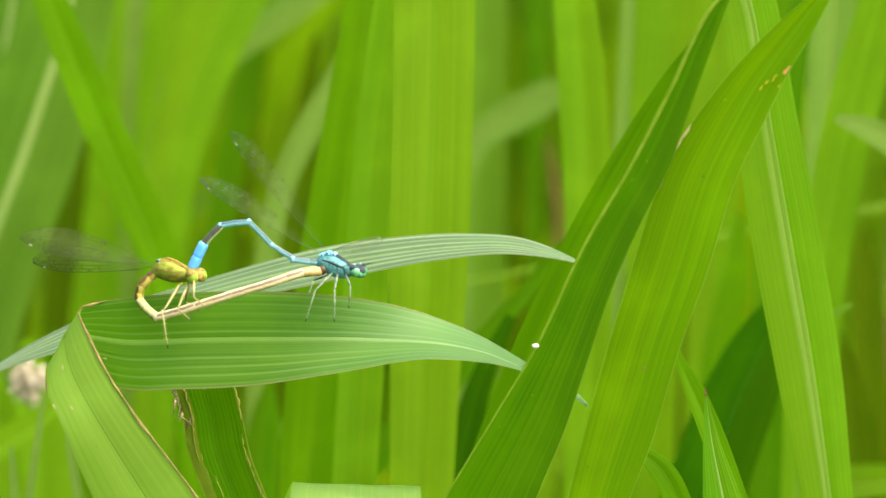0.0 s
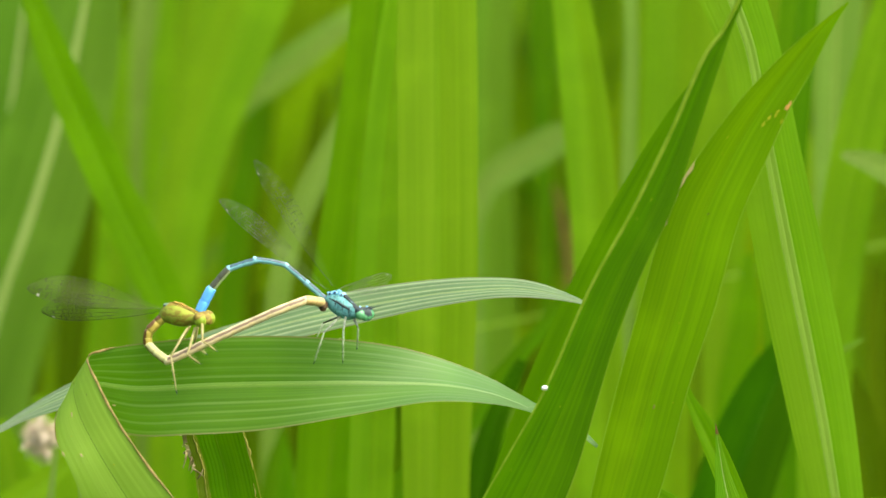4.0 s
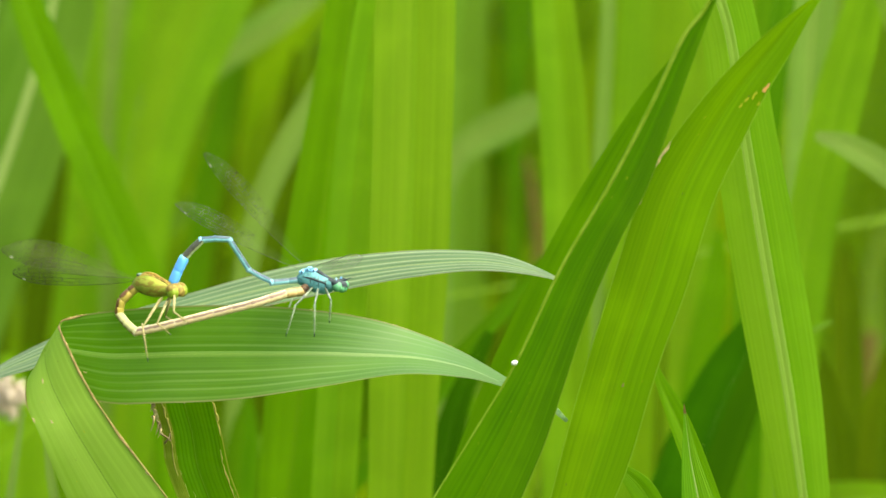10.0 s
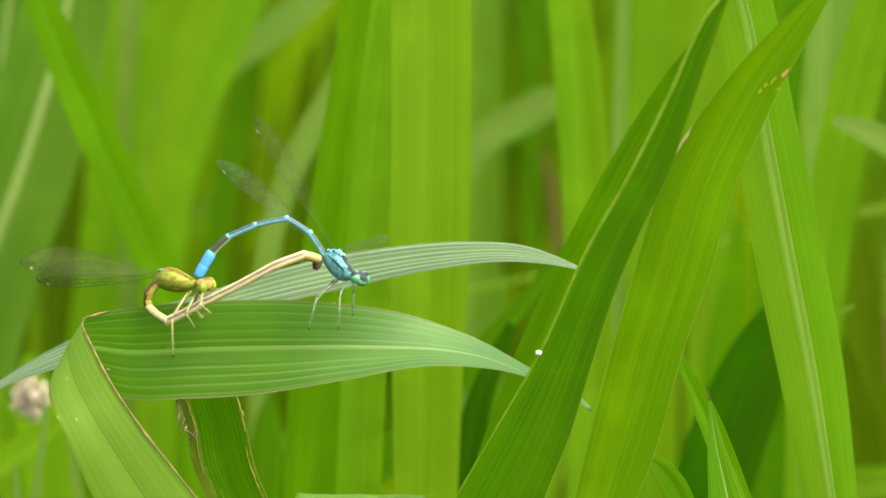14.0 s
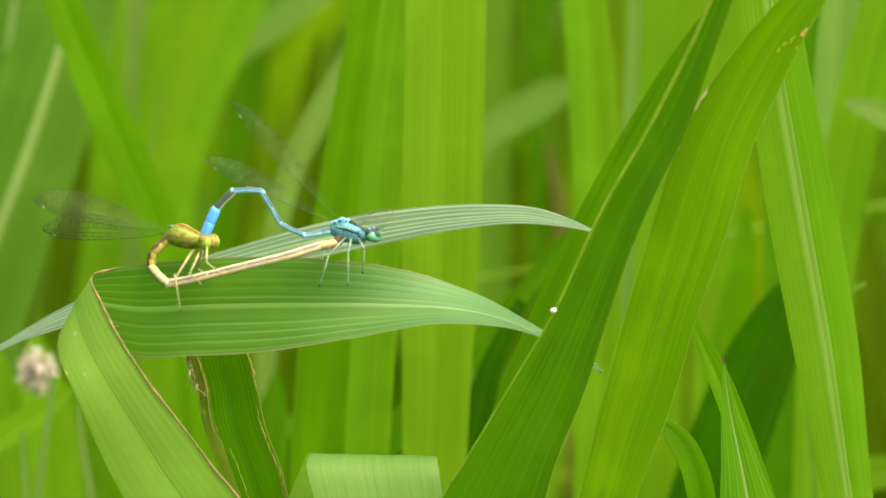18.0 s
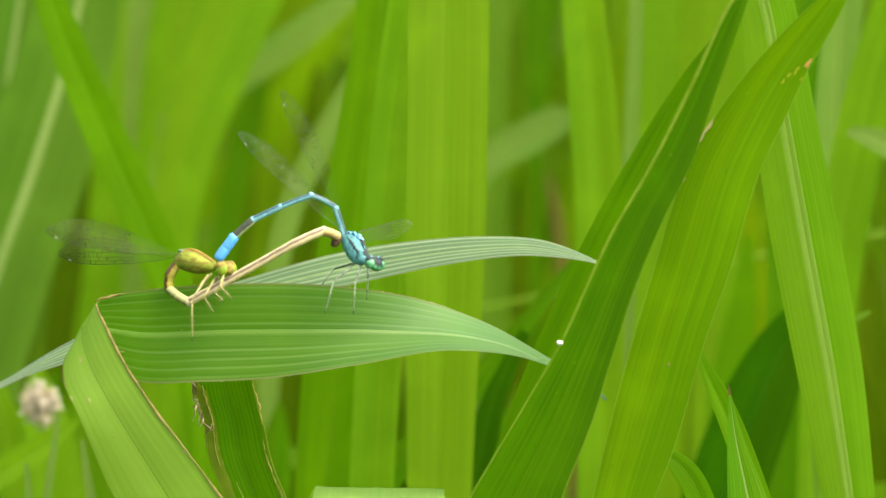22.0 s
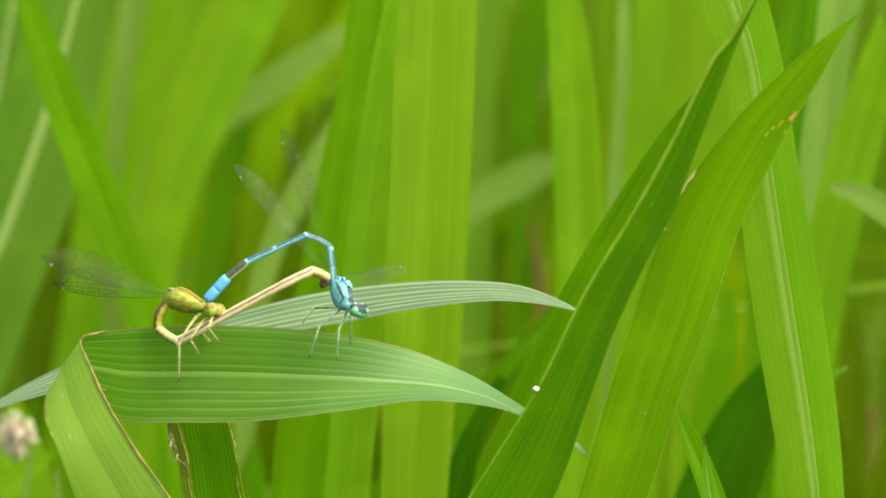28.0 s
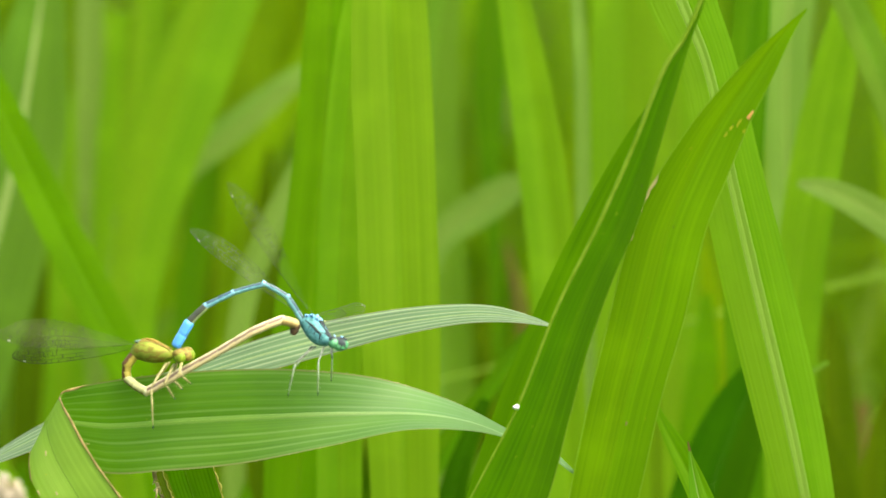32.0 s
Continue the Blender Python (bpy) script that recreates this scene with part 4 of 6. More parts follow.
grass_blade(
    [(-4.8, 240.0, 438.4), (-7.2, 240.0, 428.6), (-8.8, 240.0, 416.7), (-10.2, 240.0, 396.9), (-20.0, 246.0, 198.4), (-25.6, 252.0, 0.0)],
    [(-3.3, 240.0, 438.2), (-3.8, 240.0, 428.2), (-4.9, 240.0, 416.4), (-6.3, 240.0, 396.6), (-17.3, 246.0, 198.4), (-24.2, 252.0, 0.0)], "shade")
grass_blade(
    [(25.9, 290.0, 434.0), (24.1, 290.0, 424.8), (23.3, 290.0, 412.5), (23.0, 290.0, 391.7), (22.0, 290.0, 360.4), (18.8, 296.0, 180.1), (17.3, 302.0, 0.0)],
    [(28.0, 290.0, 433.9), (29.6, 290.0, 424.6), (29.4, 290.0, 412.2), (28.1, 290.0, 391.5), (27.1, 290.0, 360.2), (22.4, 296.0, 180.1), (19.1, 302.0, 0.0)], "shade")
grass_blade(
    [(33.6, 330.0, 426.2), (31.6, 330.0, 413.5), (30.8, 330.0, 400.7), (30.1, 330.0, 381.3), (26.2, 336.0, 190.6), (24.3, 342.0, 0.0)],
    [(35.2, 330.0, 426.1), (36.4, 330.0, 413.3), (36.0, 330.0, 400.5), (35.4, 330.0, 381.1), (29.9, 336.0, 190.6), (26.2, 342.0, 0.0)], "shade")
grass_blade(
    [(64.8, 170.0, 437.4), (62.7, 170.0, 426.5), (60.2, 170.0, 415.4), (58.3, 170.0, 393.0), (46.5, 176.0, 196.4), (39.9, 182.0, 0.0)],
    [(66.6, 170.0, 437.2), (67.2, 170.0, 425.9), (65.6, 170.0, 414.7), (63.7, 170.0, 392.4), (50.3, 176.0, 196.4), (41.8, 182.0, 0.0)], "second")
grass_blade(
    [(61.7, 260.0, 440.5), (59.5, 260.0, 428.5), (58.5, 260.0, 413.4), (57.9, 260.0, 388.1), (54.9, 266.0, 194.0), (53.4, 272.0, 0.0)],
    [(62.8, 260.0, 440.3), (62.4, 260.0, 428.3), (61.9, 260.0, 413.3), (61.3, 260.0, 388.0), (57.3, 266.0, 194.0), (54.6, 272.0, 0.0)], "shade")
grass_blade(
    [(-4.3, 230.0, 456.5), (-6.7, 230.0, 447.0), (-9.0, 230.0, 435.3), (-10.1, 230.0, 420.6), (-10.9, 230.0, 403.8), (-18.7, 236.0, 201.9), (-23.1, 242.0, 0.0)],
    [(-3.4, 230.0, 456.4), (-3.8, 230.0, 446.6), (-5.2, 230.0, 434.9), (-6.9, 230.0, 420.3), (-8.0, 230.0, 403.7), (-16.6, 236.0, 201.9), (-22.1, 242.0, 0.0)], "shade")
grass_blade(
    [(39.6, 205.0, 452.6), (35.1, 205.0, 453.2), (30.6, 205.0, 451.2), (26.1, 205.0, 448.6), (22.2, 205.0, 444.5), (20.0, 205.0, 436.7), (20.3, 205.0, 420.4), (20.4, 211.0, 210.2), (20.8, 217.0, 0.0)],
    [(39.9, 205.0, 451.5), (37.1, 205.0, 448.7), (33.4, 205.0, 446.1), (29.3, 205.0, 443.8), (25.9, 205.0, 442.0), (23.0, 205.0, 436.4), (22.7, 205.0, 420.4), (22.4, 211.0, 210.2), (21.9, 217.0, 0.0)], "pale")
grass_blade(
    [(-38.7, 62.0, 430.2), (-39.9, 62.0, 423.5), (-41.2, 62.0, 415.0), (-42.2, 62.0, 406.8), (-60.8, 68.0, 203.4), (-71.9, 74.0, 0.0)],
    [(-38.0, 62.0, 430.1), (-38.8, 62.0, 423.4), (-39.9, 62.0, 414.9), (-40.9, 62.0, 406.7), (-59.9, 68.0, 203.4), (-71.5, 74.0, 0.0)], "pale")
grass_blade(
    [(-35.4, 62.0, 426.0), (-35.0, 62.0, 420.1), (-33.9, 62.0, 413.4), (-33.3, 62.0, 406.7), (-18.6, 68.0, 203.4), (-9.7, 74.0, 0.0)],
    [(-34.8, 62.0, 426.1), (-33.7, 62.0, 420.3), (-32.5, 62.0, 413.6), (-31.8, 62.0, 406.9), (-17.6, 68.0, 203.4), (-9.2, 74.0, 0.0)], "pale")
grass_blade(
    [(-43.4, 62.0, 422.6), (-43.4, 62.0, 417.6), (-42.9, 62.0, 410.0), (-33.5, 68.0, 205.0), (-27.7, 74.0, 0.0)],
    [(-42.8, 62.0, 422.6), (-42.2, 62.0, 417.6), (-41.8, 62.0, 410.1), (-32.7, 68.0, 205.0), (-27.3, 74.0, 0.0)], "pale")
grass_blade(
    [(92.7, 150.0, 425.1), (89.5, 150.0, 418.0), (87.5, 150.0, 407.0), (86.8, 150.0, 394.1), (85.2, 156.0, 197.0), (85.0, 162.0, 0.0)],
    [(93.6, 150.0, 425.0), (94.8, 150.0, 417.5), (95.5, 150.0, 406.6), (95.7, 150.0, 393.8), (91.4, 156.0, 197.0), (88.1, 162.0, 0.0)], "shade")
grass_blade(
    [(79.6, 110.0, 500.1), (83.7, 110.0, 489.5), (87.2, 110.0, 480.0), (90.9, 110.0, 469.0), (94.1, 110.0, 453.7), (125.1, 116.0, 227.0), (144.1, 122.0, 0.0)],
    [(82.7, 110.0, 501.5), (87.9, 110.0, 491.3), (92.0, 110.0, 481.7), (95.8, 110.0, 470.2), (98.2, 110.0, 454.4), (128.0, 116.0, 227.0), (145.5, 122.0, 0.0)], "dull")
grass_blade(
    [(98.1, 140.0, 401.9), (90.0, 140.0, 403.2), (81.7, 140.0, 403.0), (74.2, 140.0, 400.9), (67.4, 140.0, 397.0), (63.6, 140.0, 391.0), (28.2, 146.0, 194.9), (9.4, 152.0, 0.0)],
    [(98.2, 140.0, 401.2), (90.4, 140.0, 398.9), (82.7, 140.0, 397.3), (76.1, 140.0, 395.8), (70.5, 140.0, 393.4), (67.2, 140.0, 388.6), (31.6, 146.0, 194.9), (11.3, 152.0, 0.0)], "mid")
grass_blade(
    [(96.8, 230.0, 382.6), (88.9, 230.0, 381.2), (80.8, 230.0, 377.5), (75.0, 230.0, 369.8), (6.1, 236.0, 184.5), (-35.1, 242.0, 0.0)],
    [(97.1, 230.0, 381.6), (89.7, 230.0, 378.9), (82.4, 230.0, 375.5), (77.0, 230.0, 368.2), (7.5, 236.0, 184.5), (-34.4, 242.0, 0.0)], "mid")
grass_blade(
    [(-15.1, 300.0, 449.8), (-23.2, 300.0, 446.9), (-30.9, 300.0, 440.3), (-36.0, 300.0, 429.1), (-38.3, 300.0, 412.1), (-39.2, 300.0, 389.0), (-45.4, 306.0, 194.5), (-48.9, 312.0, 0.0)],
    [(-14.6, 300.0, 449.0), (-20.8, 300.0, 443.6), (-27.3, 300.0, 437.6), (-32.5, 300.0, 428.1), (-35.3, 300.0, 411.8), (-36.5, 300.0, 388.9), (-43.5, 306.0, 194.5), (-48.0, 312.0, 0.0)], "pale")
grass_blade(
    [(-50.2, 340.0, 442.4), (-44.2, 340.0, 436.6), (-39.6, 340.0, 432.1), (-36.3, 340.0, 423.5), (-34.7, 340.0, 402.2), (-26.8, 346.0, 201.2), (-21.8, 352.0, 0.0)],
    [(-49.7, 340.0, 443.4), (-41.0, 340.0, 440.8), (-35.0, 340.0, 434.8), (-32.1, 340.0, 424.1), (-31.5, 340.0, 402.4), (-24.6, 346.0, 201.2), (-20.7, 352.0, 0.0)], "mid")
grass_blade(
    [(-18.7, 260.0, 428.0), (-25.3, 260.0, 423.6), (-31.6, 260.0, 416.4), (-36.3, 260.0, 405.7), (-39.1, 260.0, 381.2), (-56.3, 266.0, 190.5), (-66.4, 272.0, 0.0)],
    [(-18.0, 260.0, 427.3), (-23.2, 260.0, 421.5), (-28.8, 260.0, 414.6), (-33.0, 260.0, 405.0), (-36.2, 260.0, 380.8), (-54.2, 266.0, 190.5), (-65.3, 272.0, 0.0)], "dull")
grass_blade(
    [(53.6, 240.0, 429.2), (49.2, 240.0, 420.6), (44.2, 240.0, 410.8), (38.3, 240.0, 396.7), (33.7, 240.0, 374.5), (4.7, 246.0, 187.1), (-12.4, 252.0, 0.0)],
    [(54.5, 240.0, 428.8), (51.3, 240.0, 419.6), (46.9, 240.0, 409.5), (41.5, 240.0, 395.7), (36.9, 240.0, 373.8), (7.0, 246.0, 187.1), (-11.3, 252.0, 0.0)], "mid")
grass_blade(
    [(83.4, 280.0, 443.5), (78.1, 280.0, 432.6), (76.0, 280.0, 419.0), (76.1, 280.0, 398.4), (75.8, 286.0, 199.2), (76.0, 292.0, 0.0)],
    [(84.3, 280.0, 443.1), (82.0, 280.0, 431.6), (80.6, 280.0, 418.7), (80.2, 280.0, 398.3), (78.6, 286.0, 199.2), (77.4, 292.0, 0.0)], "far")
grass_blade(
    [(-9.7, 150.0, 406.8), (-7.6, 150.0, 404.7), (-4.1, 150.0, 401.3), (-1.2, 150.0, 394.4), (0.7, 150.0, 385.4), (30.1, 156.0, 192.9), (47.9, 162.0, 0.0)],
    [(-9.3, 150.0, 407.6), (-6.1, 150.0, 407.0), (-1.5, 150.0, 403.1), (1.9, 150.0, 395.4), (3.7, 150.0, 386.1), (32.1, 156.0, 192.9), (49.0, 162.0, 0.0)], "dull")
grass_blade(
    [(23.9, 180.0, 410.5), (26.1, 180.0, 404.7), (27.7, 180.0, 397.5), (28.3, 180.0, 378.7), (33.6, 186.0, 189.4), (37.0, 192.0, 0.0)],
    [(24.7, 180.0, 411.0), (28.2, 180.0, 405.5), (30.4, 180.0, 397.8), (31.1, 180.0, 378.8), (35.5, 186.0, 189.4), (38.0, 192.0, 0.0)], "second")
grass_blade(
    [(-47.1, 140.0, 422.0), (-49.2, 140.0, 412.7), (-49.9, 140.0, 401.9), (-49.5, 140.0, 387.3), (-39.5, 146.0, 193.9), (-32.5, 152.0, 0.0)],
    [(-45.4, 140.0, 422.2), (-41.3, 140.0, 413.5), (-39.3, 140.0, 402.7), (-38.0, 140.0, 388.1), (-31.4, 146.0, 193.9), (-28.5, 152.0, 0.0)], "mid")
grass_blade(
    [(-50.9, 110.0, 424.7), (-51.0, 110.0, 415.7), (-50.6, 110.0, 405.3), (-49.8, 110.0, 394.7), (-37.6, 116.0, 197.5), (-29.8, 122.0, 0.0)],
    [(-49.2, 110.0, 425.0), (-45.9, 110.0, 416.5), (-44.6, 110.0, 405.9), (-43.8, 110.0, 395.3), (-33.4, 116.0, 197.5), (-27.7, 122.0, 0.0)], "far")
grass_blade(
    [(-32.6, 110.0, 412.7), (-32.6, 110.0, 405.5), (-31.7, 110.0, 394.9), (-13.3, 116.0, 197.6), (-1.8, 122.0, 0.0)],
    [(-31.7, 110.0, 412.8), (-29.2, 110.0, 406.0), (-27.5, 110.0, 395.5), (-10.3, 116.0, 197.6), (-0.3, 122.0, 0.0)], "second")
# Two more dark strips in place of shade at the sides.
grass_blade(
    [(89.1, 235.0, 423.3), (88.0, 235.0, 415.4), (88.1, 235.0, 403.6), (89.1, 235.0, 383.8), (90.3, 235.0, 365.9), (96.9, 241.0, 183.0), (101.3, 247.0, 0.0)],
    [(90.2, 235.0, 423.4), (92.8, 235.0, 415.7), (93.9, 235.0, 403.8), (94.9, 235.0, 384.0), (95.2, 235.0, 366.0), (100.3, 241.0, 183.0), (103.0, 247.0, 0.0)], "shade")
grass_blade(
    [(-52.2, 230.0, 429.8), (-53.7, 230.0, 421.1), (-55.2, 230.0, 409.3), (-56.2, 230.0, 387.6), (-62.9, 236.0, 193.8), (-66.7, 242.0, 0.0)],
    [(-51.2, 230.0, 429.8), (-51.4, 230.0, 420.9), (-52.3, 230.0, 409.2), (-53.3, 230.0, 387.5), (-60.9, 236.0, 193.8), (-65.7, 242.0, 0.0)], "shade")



grass_blade(
    [(6.6, 215.0, 473.9), (0.7, 215.0, 471.4), (-5.4, 215.0, 467.8), (-11.2, 215.0, 463.7), (-17.0, 215.0, 459.3), (-21.9, 215.0, 454.0), (-26.6, 215.0, 446.9), (-29.1, 215.0, 436.9), (-30.1, 215.0, 423.4), (-35.2, 221.0, 211.6), (-37.6, 227.0, 0.0)],
    [(7.0, 215.0, 473.4), (2.6, 215.0, 468.7), (-2.5, 215.0, 463.9), (-8.1, 215.0, 459.4), (-13.9, 215.0, 455.5), (-18.8, 215.0, 451.3), (-23.2, 215.0, 445.4), (-25.7, 215.0, 436.4), (-27.1, 215.0, 423.1), (-32.7, 221.0, 211.6), (-36.2, 227.0, 0.0)], "pale")
grass_blade(
    [(-24.8, 330.0, 492.6), (-27.6, 330.0, 479.3), (-30.4, 330.0, 464.8), (-32.3, 330.0, 453.7), (-34.6, 330.0, 443.4), (-37.0, 330.0, 431.7), (-38.6, 330.0, 418.6), (-39.7, 330.0, 403.7), (-45.1, 336.0, 201.7), (-47.4, 342.0, 0.0)],
    [(-24.1, 330.0, 492.6), (-23.5, 330.0, 478.9), (-23.4, 330.0, 464.2), (-24.1, 330.0, 452.3), (-26.5, 330.0, 441.6), (-29.6, 330.0, 430.2), (-32.4, 330.0, 417.8), (-34.3, 330.0, 403.1), (-40.8, 336.0, 201.7), (-45.0, 342.0, 0.0)], "far")
grass_blade(
    [(65.0, 240.0, 509.9), (63.5, 240.0, 493.7), (61.9, 240.0, 475.4), (61.3, 240.0, 460.1), (60.3, 240.0, 440.7), (59.8, 240.0, 423.1), (59.7, 240.0, 407.3), (58.8, 246.0, 203.6), (59.1, 252.0, 0.0)],
    [(65.5, 240.0, 509.9), (67.3, 240.0, 493.6), (68.8, 240.0, 475.3), (69.3, 240.0, 459.8), (68.7, 240.0, 440.3), (67.5, 240.0, 422.7), (66.7, 240.0, 407.1), (64.4, 246.0, 203.6), (62.2, 252.0, 0.0)], "far")
grass_blade(
    [(55.3, 190.0, 519.7), (52.6, 190.0, 501.6), (50.1, 190.0, 481.5), (49.0, 190.0, 462.3), (48.1, 190.0, 439.1), (48.2, 190.0, 416.5), (47.5, 196.0, 208.2), (48.2, 202.0, 0.0)],
    [(55.8, 190.0, 519.7), (58.0, 190.0, 501.5), (59.6, 190.0, 481.2), (59.6, 190.0, 461.8), (58.2, 190.0, 438.6), (57.0, 190.0, 416.2), (54.6, 196.0, 208.2), (52.2, 202.0, 0.0)], "far")
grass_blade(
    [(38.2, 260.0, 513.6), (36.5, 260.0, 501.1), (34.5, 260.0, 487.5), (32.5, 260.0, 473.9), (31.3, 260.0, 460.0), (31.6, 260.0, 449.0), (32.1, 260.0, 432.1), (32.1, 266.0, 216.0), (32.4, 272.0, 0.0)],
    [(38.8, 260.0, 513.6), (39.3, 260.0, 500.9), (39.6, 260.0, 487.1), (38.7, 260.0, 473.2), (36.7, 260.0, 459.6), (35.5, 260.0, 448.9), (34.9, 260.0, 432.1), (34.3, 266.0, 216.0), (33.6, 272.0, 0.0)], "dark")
grass_blade(
    [(82.5, 165.0, 521.4), (80.3, 165.0, 509.9), (78.0, 165.0, 496.8), (76.7, 165.0, 487.2), (76.2, 165.0, 478.9), (75.9, 165.0, 465.2), (75.9, 165.0, 447.0), (75.5, 171.0, 223.5), (76.0, 177.0, 0.0)],
    [(83.0, 165.0, 521.4), (84.9, 165.0, 509.7), (86.1, 165.0, 496.1), (85.2, 165.0, 486.1), (83.7, 165.0, 478.2), (82.6, 165.0, 464.9), (82.0, 165.0, 446.9), (80.4, 171.0, 223.5), (78.7, 177.0, 0.0)], "pale")
grass_blade(
    [(-32.4, 235.0, 508.7), (-34.1, 235.0, 491.6), (-35.2, 235.0, 478.2), (-36.0, 235.0, 468.7), (-36.5, 235.0, 459.0), (-36.9, 235.0, 445.4), (-37.1, 235.0, 429.9), (-38.6, 241.0, 214.9), (-39.2, 247.0, 0.0)],
    [(-31.6, 235.0, 508.7), (-30.6, 235.0, 491.5), (-30.7, 235.0, 478.0), (-31.5, 235.0, 468.3), (-33.0, 235.0, 458.8), (-34.6, 235.0, 445.3), (-35.2, 235.0, 429.8), (-37.1, 241.0, 214.9), (-38.3, 247.0, 0.0)], "pale")
# Added dark leaf: shade in the gap beside the broad blade.
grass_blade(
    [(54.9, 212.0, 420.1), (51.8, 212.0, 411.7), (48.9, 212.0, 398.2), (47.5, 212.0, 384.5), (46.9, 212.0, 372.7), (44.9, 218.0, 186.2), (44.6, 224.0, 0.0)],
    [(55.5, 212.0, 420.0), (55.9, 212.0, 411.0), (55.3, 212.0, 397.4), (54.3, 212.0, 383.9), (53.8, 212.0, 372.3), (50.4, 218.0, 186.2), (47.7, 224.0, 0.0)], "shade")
# Next three dark leaves are added: shade in background gaps, shaped as grass.
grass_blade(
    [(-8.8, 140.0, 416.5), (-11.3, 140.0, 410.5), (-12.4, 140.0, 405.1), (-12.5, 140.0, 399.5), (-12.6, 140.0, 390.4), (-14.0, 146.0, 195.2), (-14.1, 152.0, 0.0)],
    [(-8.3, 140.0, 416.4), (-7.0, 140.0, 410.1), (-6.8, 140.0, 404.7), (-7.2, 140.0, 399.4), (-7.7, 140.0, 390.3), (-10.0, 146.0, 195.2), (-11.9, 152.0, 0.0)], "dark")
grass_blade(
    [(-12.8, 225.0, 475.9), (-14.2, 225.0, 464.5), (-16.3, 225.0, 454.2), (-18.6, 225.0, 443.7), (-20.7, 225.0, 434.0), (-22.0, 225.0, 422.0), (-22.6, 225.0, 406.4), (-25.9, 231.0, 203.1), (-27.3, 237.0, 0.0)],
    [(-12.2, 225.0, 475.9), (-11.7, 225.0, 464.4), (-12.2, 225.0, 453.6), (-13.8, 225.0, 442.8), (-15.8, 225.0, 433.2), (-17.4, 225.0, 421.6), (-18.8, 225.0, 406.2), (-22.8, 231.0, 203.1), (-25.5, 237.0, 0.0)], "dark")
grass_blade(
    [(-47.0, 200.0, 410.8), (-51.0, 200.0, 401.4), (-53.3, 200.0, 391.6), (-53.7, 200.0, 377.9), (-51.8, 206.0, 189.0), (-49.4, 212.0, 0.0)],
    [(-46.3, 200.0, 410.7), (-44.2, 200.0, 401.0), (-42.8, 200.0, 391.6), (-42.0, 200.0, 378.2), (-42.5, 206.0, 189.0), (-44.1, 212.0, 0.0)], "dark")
grass_blade(
    [(91.0, 255.0, 400.5), (90.4, 255.0, 396.1), (90.4, 255.0, 391.3), (91.2, 255.0, 387.1), (91.6, 255.0, 381.4), (91.3, 255.0, 369.2), (90.0, 261.0, 184.6), (89.4, 267.0, 0.0)],
    [(91.6, 255.0, 400.6), (93.5, 255.0, 396.5), (94.7, 255.0, 391.6), (93.9, 255.0, 387.0), (92.9, 255.0, 381.3), (92.5, 255.0, 369.2), (90.9, 261.0, 184.6), (89.9, 267.0, 0.0)], "dry")
# Another added leaf that darkens a shaded gap.
grass_blade(
    [(80.4, 142.0, 423.8), (79.5, 142.0, 415.4), (79.5, 142.0, 407.3), (79.9, 142.0, 395.6), (83.4, 148.0, 197.9), (86.2, 154.0, 0.0)],
    [(81.1, 142.0, 423.9), (84.0, 142.0, 416.0), (86.5, 142.0, 407.9), (87.3, 142.0, 395.9), (89.4, 148.0, 197.9), (89.6, 154.0, 0.0)], "shade")
grass_blade(
    [(-47.3, 185.0, 504.5), (-50.8, 185.0, 492.0), (-54.1, 185.0, 481.3), (-56.6, 185.0, 470.4), (-58.6, 185.0, 459.1), (-59.7, 185.0, 442.3), (-64.2, 191.0, 220.9), (-65.4, 197.0, 0.0)],
    [(-46.2, 185.0, 504.4), (-45.4, 185.0, 491.4), (-45.5, 185.0, 480.0), (-46.6, 185.0, 468.9), (-48.1, 185.0, 458.0), (-49.9, 185.0, 441.5), (-56.3, 191.0, 220.9), (-61.0, 197.0, 0.0)], "veined")

def narrow_rib(plant):
    """The pale rib along the fold of the narrow blade, and its withered tip."""
    g = GRIDS[plant]
    rows = range(6, 190, 3)
    part("midrib", cord([(g[k, 0] + np.array([0.0001, -0.0002, 0])).tolist() for k in rows], [0.00025 * min(1.0, (200 - k) / 120) + 0.00005 for k in rows], 7), RIB_GREEN, plant, "pale raised rib")
    top = np.array(plant.location)
    line = [np.array(q) / 1000 - top for q in DRY_TIP]
    part("leaf_tip", cord([q.tolist() for q in line], (0.00022, 0.00042, 0.0003, 0.00015), 6), DRY, plant, "withered pale brown tip")


narrow_rib(NARROW)
rows = GRIDS[BROAD]
nicked = [k for k in range(len(rows)) if 0.4735 < rows[k, 0, 2] + BROAD.location.z < 0.4835]
dry_edge(BROAD, rows[nicked[0] : nicked[-1] + 1], 0, (0.0001, 0.0007), 63, "dry pale nick", PALE_SCAR)
for x, z, size, seed, mat in ((0.06382, 0.49011) + (0.0006, 1, ORANGE), (0.06244, 0.48920) + (0.00045, 2, YELLOWED), (0.06141, 0.48859) + (0.0004, 3, YELLOWED), (0.06069, 0.48784) + (0.0004, 13, YELLOWED), (0.06290, 0.48816) + (0.0003, 14, YELLOWED)):
    scar(BROAD, x, z, size, mat, seed, "orange brown scar" if mat is ORANGE else "yellowed scar")
for x, z, size, seed in ((0.04786, 0.47654) + (0.0006, 4), (0.04842, 0.47842) + (0.0004, 5), (0.05096, 0.48183) + (0.0005, 6), (0.04608, 0.45041) + (0.0003, 7)):
    scar(BROAD, x, z, size, BROWN_RIM if seed == 7 else PALE_SCAR, seed, "brown fleck" if seed == 7 else "pale dry nick")
